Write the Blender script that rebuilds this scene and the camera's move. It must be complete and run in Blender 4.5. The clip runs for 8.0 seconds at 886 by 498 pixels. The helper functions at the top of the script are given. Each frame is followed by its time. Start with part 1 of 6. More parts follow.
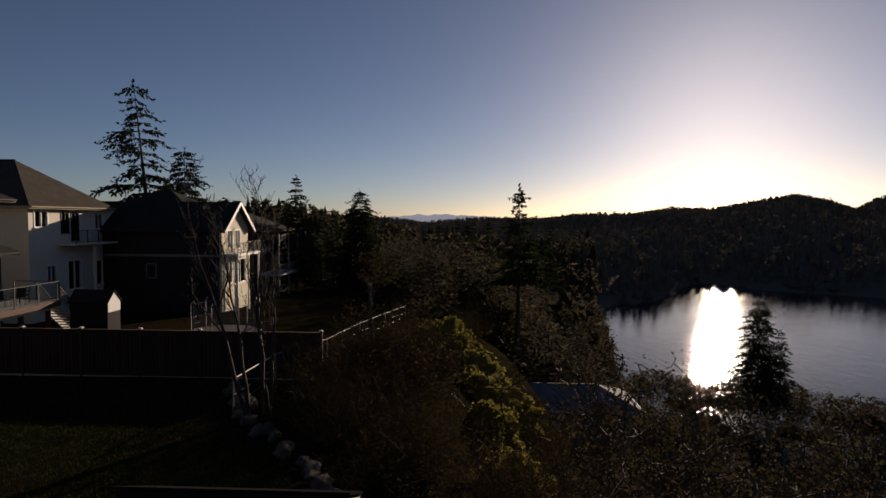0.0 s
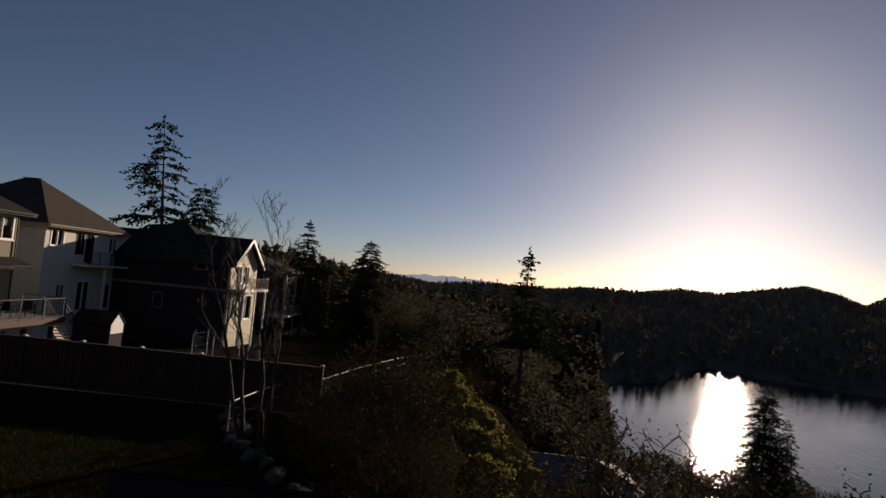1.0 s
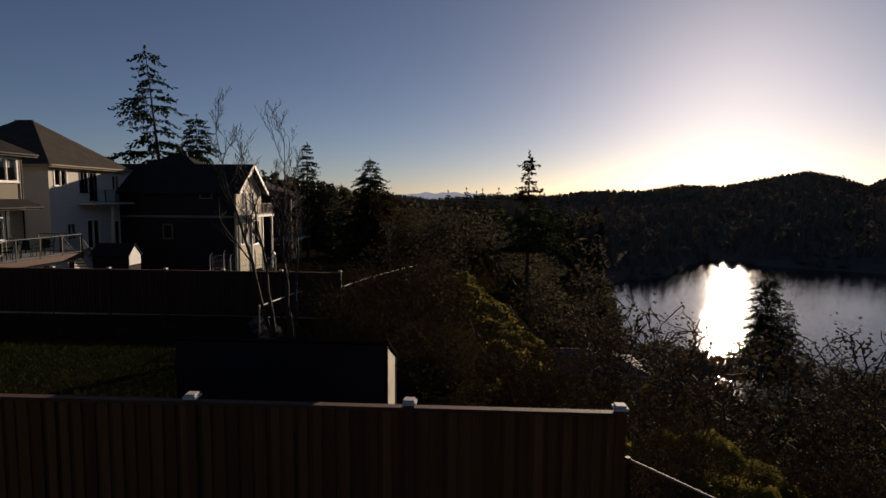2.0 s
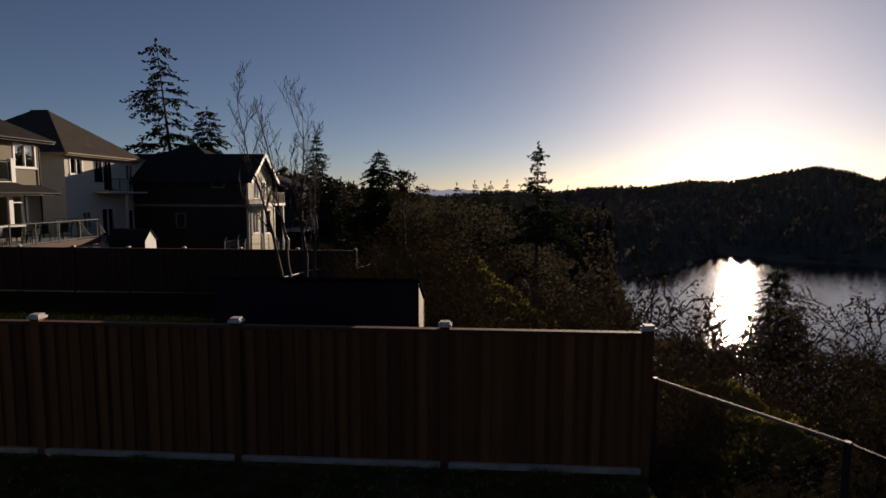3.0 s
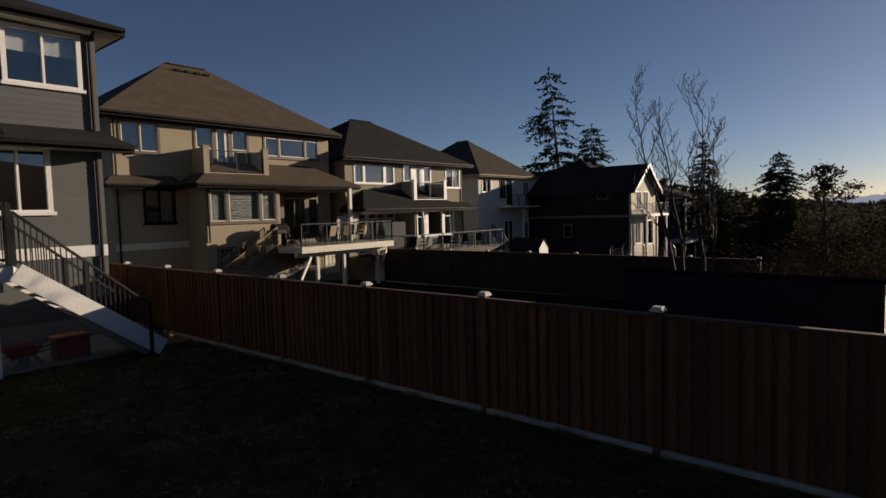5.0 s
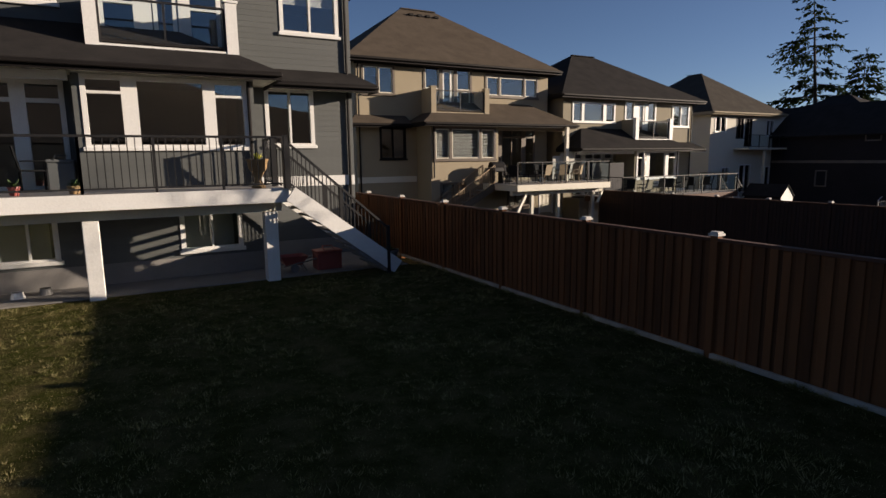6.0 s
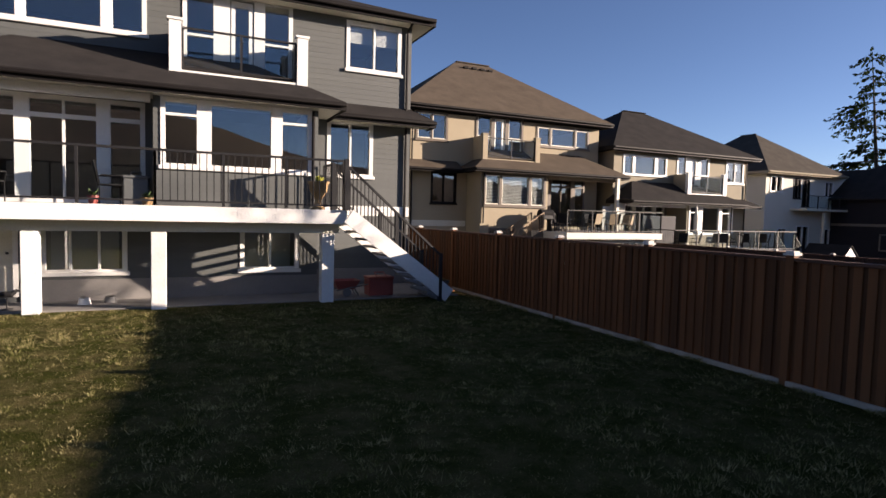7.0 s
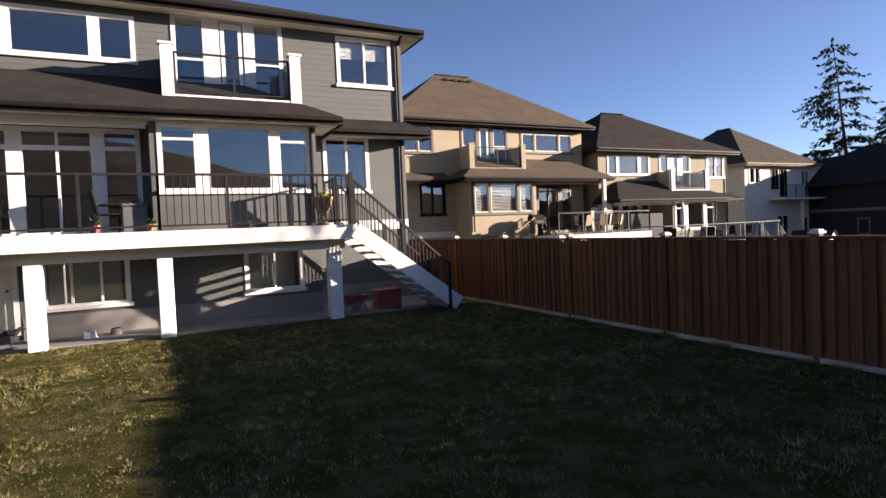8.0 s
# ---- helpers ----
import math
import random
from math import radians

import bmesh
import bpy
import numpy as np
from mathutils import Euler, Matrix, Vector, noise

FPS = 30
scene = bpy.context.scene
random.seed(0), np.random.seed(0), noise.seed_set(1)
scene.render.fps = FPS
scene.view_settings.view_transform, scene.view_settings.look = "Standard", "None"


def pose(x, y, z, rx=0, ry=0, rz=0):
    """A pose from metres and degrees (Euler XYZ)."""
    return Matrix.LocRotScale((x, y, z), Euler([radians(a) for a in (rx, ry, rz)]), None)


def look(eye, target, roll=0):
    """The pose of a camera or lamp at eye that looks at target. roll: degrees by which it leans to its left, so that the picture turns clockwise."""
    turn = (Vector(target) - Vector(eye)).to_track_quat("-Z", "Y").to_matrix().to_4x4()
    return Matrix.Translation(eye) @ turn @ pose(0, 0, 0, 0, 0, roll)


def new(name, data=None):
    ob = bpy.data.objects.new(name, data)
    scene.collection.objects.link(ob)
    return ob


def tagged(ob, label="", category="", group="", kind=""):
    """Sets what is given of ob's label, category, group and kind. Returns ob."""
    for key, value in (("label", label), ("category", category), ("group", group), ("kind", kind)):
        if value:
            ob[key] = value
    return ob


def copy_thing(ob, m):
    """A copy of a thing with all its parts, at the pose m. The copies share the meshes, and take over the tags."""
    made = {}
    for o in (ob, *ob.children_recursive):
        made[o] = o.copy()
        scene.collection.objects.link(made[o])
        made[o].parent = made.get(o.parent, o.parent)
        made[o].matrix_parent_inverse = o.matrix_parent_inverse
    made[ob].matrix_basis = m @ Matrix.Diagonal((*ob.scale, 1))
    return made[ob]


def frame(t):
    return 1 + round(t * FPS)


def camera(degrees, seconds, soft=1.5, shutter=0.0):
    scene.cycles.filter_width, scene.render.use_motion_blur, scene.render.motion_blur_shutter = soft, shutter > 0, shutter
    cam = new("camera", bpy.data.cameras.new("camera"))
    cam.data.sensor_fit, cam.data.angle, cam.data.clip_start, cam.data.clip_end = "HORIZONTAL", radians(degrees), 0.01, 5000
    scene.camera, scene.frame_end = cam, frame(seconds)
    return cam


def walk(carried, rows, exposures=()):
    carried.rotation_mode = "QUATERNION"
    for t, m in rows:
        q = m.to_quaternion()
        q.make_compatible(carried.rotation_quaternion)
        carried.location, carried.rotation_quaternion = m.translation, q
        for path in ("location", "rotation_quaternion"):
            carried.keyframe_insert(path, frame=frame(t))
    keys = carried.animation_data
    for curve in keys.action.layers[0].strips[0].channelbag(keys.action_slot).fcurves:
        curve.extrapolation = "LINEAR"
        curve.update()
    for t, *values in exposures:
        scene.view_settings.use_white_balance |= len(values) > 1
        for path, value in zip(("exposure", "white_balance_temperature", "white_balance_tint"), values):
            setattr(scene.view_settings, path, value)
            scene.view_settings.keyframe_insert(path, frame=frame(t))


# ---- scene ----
SKY_STRENGTH, SUN_STRENGTH = 0.056, 5.0
cam = camera(75.3, 8.0, 1.5, 0.12)
PATH = [
    (0, pose(-5.360, -5.800, 5.300, 86.96, -0.42, -87.70)),
    (0.1, pose(-5.350, -5.789, 5.214, 86.65, 0.13, -87.66)),
    (0.2, pose(-5.340, -5.778, 5.127, 86.08, 0.85, -87.63)),
    (0.3, pose(-5.327, -5.769, 5.036, 87.79, -2.00, -87.72)),
    (0.4, pose(-5.312, -5.760, 4.940, 89.50, -5.53, -88.20)),
    (0.5, pose(-5.300, -5.750, 4.850, 89.31, -5.88, -88.50)),
    (0.6, pose(-5.330, -5.730, 4.800, 88.69, -2.80, -88.44)),
    (0.7, pose(-5.364, -5.710, 4.752, 88.27, -1.81, -88.42)),
    (0.8, pose(-5.390, -5.690, 4.700, 89.43, -2.73, -87.70)),
    (0.9, pose(-5.414, -5.669, 4.650, 91.87, -4.87, -87.34)),
    (1, pose(-5.450, -5.650, 4.600, 93.09, -5.36, -87.03)),
    (1.1, pose(-5.505, -5.638, 4.545, 91.23, -3.77, -86.84)),
    (1.2, pose(-5.570, -5.630, 4.488, 89.48, -1.19, -86.74)),
    (1.3, pose(-5.631, -5.620, 4.431, 88.23, 0.62, -87.11)),
    (1.4, pose(-5.690, -5.610, 4.376, 87.75, 2.23, -87.11)),
    (1.5, pose(-5.750, -5.600, 4.320, 87.48, 1.26, -87.34)),
    (1.6, pose(-5.814, -5.591, 4.251, 87.26, 0.55, -87.31)),
    (1.7, pose(-5.880, -5.580, 4.170, 86.31, 0.15, -87.28)),
    (2.8, pose(-6.350, -5.300, 3.240, 83.62, -0.60, -86.66)),
    (2.9, pose(-6.372, -5.271, 3.190, 83.66, 0.77, -86.12)),
    (3, pose(-6.393, -5.243, 3.143, 84.50, -0.24, -86.30)),
    (3.1, pose(-6.413, -5.215, 3.095, 83.76, -4.87, -87.33)),
    (3.2, pose(-6.436, -5.186, 3.046, 83.21, -2.37, -88.64)),
    (3.3, pose(-6.464, -5.158, 3.001, 81.82, -1.49, -91.19)),
    (3.4, pose(-6.489, -5.129, 2.962, 82.06, -0.52, -92.78)),
    (3.5, pose(-6.500, -5.100, 2.930, 82.20, 0.85, -93.75)),
    (3.6, pose(-6.495, -5.070, 2.907, 83.73, 0.37, -93.43)),
    (3.7, pose(-6.483, -5.040, 2.892, 86.60, 0.92, -92.21)),
    (3.8, pose(-6.470, -5.010, 2.882, 88.16, 2.39, -89.10)),
    (3.9, pose(-6.459, -4.980, 2.875, 87.14, 3.41, -84.12)),
    (4, pose(-6.450, -4.950, 2.870, 89.82, 2.32, -77.68)),
    (4.1, pose(-6.440, -4.920, 2.868, 92.86, -0.61, -71.38)),
    (4.2, pose(-6.430, -4.890, 2.866, 92.28, -0.79, -66.36)),
    (4.3, pose(-6.421, -4.860, 2.864, 89.62, -0.49, -64.79)),
    (4.4, pose(-6.410, -4.830, 2.862, 88.56, -0.24, -64.68)),
    (4.5, pose(-6.400, -4.800, 2.860, 87.76, 0.55, -62.67)),
    (4.6, pose(-6.406, -4.773, 2.859, 85.47, 1.09, -58.33)),
    (4.7, pose(-6.422, -4.751, 2.858, 84.95, 0.68, -53.44)),
    (4.8, pose(-6.445, -4.734, 2.855, 85.30, 0.95, -50.71)),
    (4.9, pose(-6.472, -4.724, 2.849, 86.89, 1.43, -50.23)),
    (5, pose(-6.500, -4.720, 2.840, 86.30, 1.55, -50.11)),
    (5.1, pose(-6.527, -4.724, 2.822, 85.33, 1.04, -48.64)),
    (5.2, pose(-6.554, -4.732, 2.800, 84.96, 1.49, -44.30)),
    (6.3, pose(-6.850, -4.800, 2.580, 79.96, 0.33, -28.72)),
    (6.4, pose(-6.865, -4.813, 2.515, 79.55, -0.12, -28.92)),
    (6.5, pose(-6.880, -4.820, 2.440, 81.34, -0.72, -28.40)),
    (6.6, pose(-6.899, -4.811, 2.358, 81.95, -2.59, -27.45)),
    (6.7, pose(-6.924, -4.789, 2.273, 83.84, -5.67, -26.48)),
    (6.8, pose(-6.955, -4.756, 2.190, 84.81, -4.94, -25.84)),
    (6.9, pose(-6.994, -4.719, 2.114, 86.34, -3.75, -25.34)),
    (7, pose(-7.040, -4.680, 2.050, 86.62, -1.38, -24.93)),
    (7.1, pose(-7.095, -4.644, 2.001, 87.26, -0.15, -24.53)),
    (7.2, pose(-7.155, -4.611, 1.966, 86.43, -3.47, -24.32)),
    (7.3, pose(-7.219, -4.580, 1.943, 85.52, -3.79, -24.32)),
    (7.4, pose(-7.281, -4.550, 1.928, 85.54, 0.72, -24.81)),
    (7.5, pose(-7.340, -4.520, 1.920, 86.55, 2.77, -25.26)),
    (7.6, pose(-7.393, -4.490, 1.915, 86.90, 3.39, -25.65)),
    (7.7, pose(-7.439, -4.460, 1.912, 87.28, 3.85, -26.02)),
    (7.8, pose(-7.482, -4.430, 1.911, 87.22, 3.96, -26.35)),
    (7.9, pose(-7.522, -4.400, 1.910, 87.27, 3.75, -26.68)),
    (8, pose(-7.560, -4.370, 1.910, 88.02, 2.48, -26.95)),
]
EXPOSURES = [
    (0.0, 0.0, 7700, 23), (1.7, 0.0, 7700, 23), (2.8, 0.0, 7700, 23), (3.6, 0.05, 7700, 23), (4.5, 0.06, 7400, 21), (5.2, 0.2, 7250, 19),
    (6.3, 0.95, 6950, 20), (7.0, 1.54, 6900, 24), (8.0, 1.82, 6900, 25),
]
walk(cam, PATH, EXPOSURES)

# ---- world and sun ----
SUN_BEARING, SUN_ELEVATION = 113.6, 11.2
world = bpy.data.worlds.new("world")
scene.world = world
world.use_nodes = True
sky = world.node_tree.nodes.new("ShaderNodeTexSky")
sky.sky_type = "NISHITA"
sky.sun_disc = False
sky.sun_elevation = radians(SUN_ELEVATION)
sky.sun_rotation = radians(SUN_BEARING)
sky.air_density, sky.dust_density, sky.ozone_density = 0.76, 1.15, 3.1
sky.altitude = 1500
background = world.node_tree.nodes["Background"]
background.inputs["Strength"].default_value = SKY_STRENGTH
world.node_tree.links.new(sky.outputs[0], background.inputs["Color"])
to_sun = Vector((math.sin(radians(SUN_BEARING)) * math.cos(radians(SUN_ELEVATION)), math.cos(radians(SUN_BEARING)) * math.cos(radians(SUN_ELEVATION)), math.sin(radians(SUN_ELEVATION))))
sun = new("sun", bpy.data.lights.new("sun", "SUN"))
sun.data.energy, sun.data.angle, sun.data.color = SUN_STRENGTH, radians(0.53), (1.0, 0.90, 0.74)
sun.matrix_world = look(to_sun * 100, (0, 0, 0))


# ---- materials ----
def nodes_of(name):
    m = bpy.data.materials.new(name)
    m.use_nodes = True
    return m, m.node_tree.nodes, m.node_tree.links, m.node_tree.nodes["Principled BSDF"]


def ramp(n, l, fac, c0, c1, p0=0.3, p1=0.7):
    r = n.new("ShaderNodeValToRGB")
    r.color_ramp.elements[0].position, r.color_ramp.elements[1].position = p0, p1
    r.color_ramp.elements[0].color, r.color_ramp.elements[1].color = (*c0, 1), (*c1, 1)
    l.new(fac, r.inputs[0])
    return r.outputs[0]


def mixed(n, l, fac, a, b, how="MIX"):
    x = n.new("ShaderNodeMixRGB")
    x.blend_type = how
    for sock, v in zip(x.inputs, (fac, a, b)):
        if hasattr(v, "links"):
            l.new(v, sock)
        elif isinstance(v, tuple):
            sock.default_value = (*v, 1)
        else:
            sock.default_value = v
    return x.outputs[0]


def noisy(n, l, coord, scale, detail=5, rough=0.6):
    x = n.new("ShaderNodeTexNoise")
    x.inputs["Scale"].default_value, x.inputs["Detail"].default_value, x.inputs["Roughness"].default_value = scale, detail, rough
    l.new(coord, x.inputs["Vector"])
    return x.outputs["Fac"]


def stripes(n, l, coord, axis, period):
    s = n.new("ShaderNodeSeparateXYZ")
    l.new(coord, s.inputs[0])
    d = n.new("ShaderNodeMath")
    d.operation = "DIVIDE"
    d.inputs[1].default_value = period
    l.new(s.outputs[axis], d.inputs[0])
    f = n.new("ShaderNodeMath")
    f.operation = "FRACT"
    l.new(d.outputs[0], f.inputs[0])
    return f.outputs[0]


def surface(name, dark, light, rough=0.8, coarse=0.7, fine=25.0, bump=0.3, depth=0.01, metal=0.0, per_piece=0.0, islands=False, lap=None, shine=0.5, thin=0.0, stretch=1.0):
    """Two scales of colour variation, fine relief, and lap lines or piece-to-piece change where asked."""
    m, n, l, p = nodes_of(name)
    co = n.new("ShaderNodeTexCoord").outputs["Object"]
    if stretch != 1.0:
        grain_map = n.new("ShaderNodeMapping")
        grain_map.inputs["Scale"].default_value = (1.0, 1.0, stretch)
        shift = n.new("ShaderNodeObjectInfo").outputs["Random"]
        moved = n.new("ShaderNodeVectorMath")
        moved.operation = "MULTIPLY_ADD"
        moved.inputs[1].default_value = (37.0, 37.0, 37.0)
        l.new(shift, moved.inputs[0])
        l.new(co, moved.inputs[2])
        l.new(moved.outputs[0], grain_map.inputs[0])
        co = grain_map.outputs[0]
    big, small = noisy(n, l, co, coarse, 4), noisy(n, l, co, fine, 6, 0.7)
    col = ramp(n, l, big, dark, light, 0.32, 0.68)
    mid = tuple((a + b) / 2 for a, b in zip(dark, light))
    grain = ramp(n, l, small, tuple(c * 0.72 for c in mid), tuple(c * 1.28 for c in mid), 0.25, 0.75)
    col = mixed(n, l, 0.45, col, grain)
    if per_piece or islands:
        src = n.new("ShaderNodeNewGeometry").outputs["Random Per Island"] if islands else n.new("ShaderNodeObjectInfo").outputs["Random"]
        tone = ramp(n, l, src, (1 - per_piece,) * 3, (1 + per_piece,) * 3, 0.0, 1.0)
        col = mixed(n, l, 1.0, col, tone, "MULTIPLY")
    l.new(col, p.inputs["Base Color"])
    r = n.new("ShaderNodeMapRange")
    r.inputs["To Min"].default_value, r.inputs["To Max"].default_value = max(0.02, rough - 0.12), min(1.0, rough + 0.12)
    l.new(small, r.inputs["Value"])
    l.new(r.outputs[0], p.inputs["Roughness"])
    p.inputs["Metallic"].default_value = metal
    p.inputs["Specular IOR Level"].default_value = shine
    height = small
    if lap:
        s = stripes(n, l, co, lap[0], lap[1])
        a = n.new("ShaderNodeMath")
        a.operation = "MULTIPLY_ADD"
        a.inputs[1].default_value = 0.15
        l.new(small, a.inputs[0])
        l.new(s, a.inputs[2])
        height = a.outputs[0]
    b = n.new("ShaderNodeBump")
    b.inputs["Strength"].default_value, b.inputs["Distance"].default_value = bump, depth
    l.new(height, b.inputs["Height"])
    l.new(b.outputs[0], p.inputs["Normal"])
    if thin:
        through_light, both = n.new("ShaderNodeBsdfTranslucent"), n.new("ShaderNodeMixShader")
        l.new(col, through_light.inputs[0])
        both.inputs[0].default_value = thin
        l.new(p.outputs[0], both.inputs[1])
        l.new(through_light.outputs[0], both.inputs[2])
        l.new(both.outputs[0], n["Material Output"].inputs["Surface"])
    return m


def glass_pane(name, tint=(0.86, 0.9, 0.92), rough=0.0, base=0.1):
    """Clear sheet glass: a see-through layer under a mirror layer that grows at grazing angles."""
    m, n, l, p = nodes_of(name)
    n.remove(p)
    clear, shine, lw, mix = n.new("ShaderNodeBsdfTransparent"), n.new("ShaderNodeBsdfGlossy"), n.new("ShaderNodeLayerWeight"), n.new("ShaderNodeMixShader")
    clear.inputs[0].default_value = (*tint, 1)
    shine.inputs["Roughness"].default_value = rough
    lw.inputs[0].default_value = 0.5
    steep, gain = n.new("ShaderNodeMath"), n.new("ShaderNodeMath")
    steep.operation, gain.operation = "POWER", "MULTIPLY_ADD"
    steep.inputs[1].default_value = 4.0
    gain.inputs[1].default_value, gain.inputs[2].default_value = 0.9, base
    l.new(lw.outputs["Facing"], steep.inputs[0])
    l.new(steep.outputs[0], gain.inputs[0])
    l.new(gain.outputs[0], mix.inputs[0])
    l.new(clear.outputs[0], mix.inputs[1])
    l.new(shine.outputs[0], mix.inputs[2])
    l.new(mix.outputs[0], n["Material Output"].inputs["Surface"])
    return m


def lake_water():
    m, n, l, p = nodes_of("lake_water")
    co = n.new("ShaderNodeTexCoord").outputs["Object"]
    p.inputs["Base Color"].default_value = (0.012, 0.02, 0.028, 1)
    p.inputs["Roughness"].default_value = 0.07
    p.inputs["IOR"].default_value = 1.33
    mp = n.new("ShaderNodeMapping")
    mp.inputs["Scale"].default_value = (0.5, 1.3, 1.0)
    l.new(co, mp.inputs[0])
    b1, b2 = n.new("ShaderNodeBump"), n.new("ShaderNodeBump")
    b1.inputs["Distance"].default_value = 0.2
    b2.inputs["Strength"].default_value, b2.inputs["Distance"].default_value = 0.3, 0.05
    l.new(ramp(n, l, noisy(n, l, co, 0.045, 4, 0.65), (0.12,) * 3, (0.5,) * 3, 0.34, 0.64), b1.inputs["Strength"])
    l.new(noisy(n, l, mp.outputs[0], 0.55, 3), b1.inputs["Height"])
    l.new(noisy(n, l, mp.outputs[0], 3.0, 3), b2.inputs["Height"])
    l.new(b1.outputs[0], b2.inputs["Normal"])
    l.new(b2.outputs[0], p.inputs["Normal"])
    return m


def ground_cover():
    """Bare earth, needles, moss and low weeds."""
    m, n, l, p = nodes_of("ground_cover")
    co = n.new("ShaderNodeTexCoord").outputs["Object"]
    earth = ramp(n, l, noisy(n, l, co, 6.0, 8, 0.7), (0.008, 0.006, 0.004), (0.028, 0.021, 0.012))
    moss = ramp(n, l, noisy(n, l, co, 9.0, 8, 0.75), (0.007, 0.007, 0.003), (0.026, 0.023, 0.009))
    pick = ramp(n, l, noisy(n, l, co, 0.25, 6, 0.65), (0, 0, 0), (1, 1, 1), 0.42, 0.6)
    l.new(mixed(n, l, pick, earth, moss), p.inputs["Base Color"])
    p.inputs["Roughness"].default_value = 0.95
    p.inputs["Specular IOR Level"].default_value = 0.0
    b = n.new("ShaderNodeBump")
    b.inputs["Strength"].default_value, b.inputs["Distance"].default_value = 0.9, 0.12
    l.new(noisy(n, l, co, 4.0, 10, 0.75), b.inputs["Height"])
    l.new(b.outputs[0], p.inputs["Normal"])
    return m


def blades():
    m, n, l, p = nodes_of("grass_blades")
    co = n.new("ShaderNodeTexCoord").outputs["Object"]
    rnd = n.new("ShaderNodeNewGeometry").outputs["Random Per Island"]
    green = ramp(n, l, rnd, (0.038, 0.052, 0.01), (0.104, 0.124, 0.026), 0, 1)
    straw = ramp(n, l, rnd, (0.3, 0.25, 0.11), (0.6, 0.5, 0.28), 0, 1)
    broad = ramp(n, l, noisy(n, l, co, 1.3, 4, 0.7), (0.0,) * 3, (0.75,) * 3, 0.4, 0.66)
    clumps = ramp(n, l, noisy(n, l, co, 9.0, 3, 0.6), (0.0,) * 3, (1.0,) * 3, 0.42, 0.62)
    pick = mixed(n, l, 0.55, broad, clumps, "MIX")
    l.new(mixed(n, l, pick, green, straw), p.inputs["Base Color"])
    p.inputs["Roughness"].default_value = 0.75
    p.inputs["Specular IOR Level"].default_value = 0.0
    thin, both = n.new("ShaderNodeBsdfTranslucent"), n.new("ShaderNodeMixShader")
    l.new(p.inputs["Base Color"].links[0].from_socket, thin.inputs[0])
    both.inputs[0].default_value = 0.4
    l.new(p.outputs[0], both.inputs[1])
    l.new(thin.outputs[0], both.inputs[2])
    l.new(both.outputs[0], n["Material Output"].inputs["Surface"])
    return m


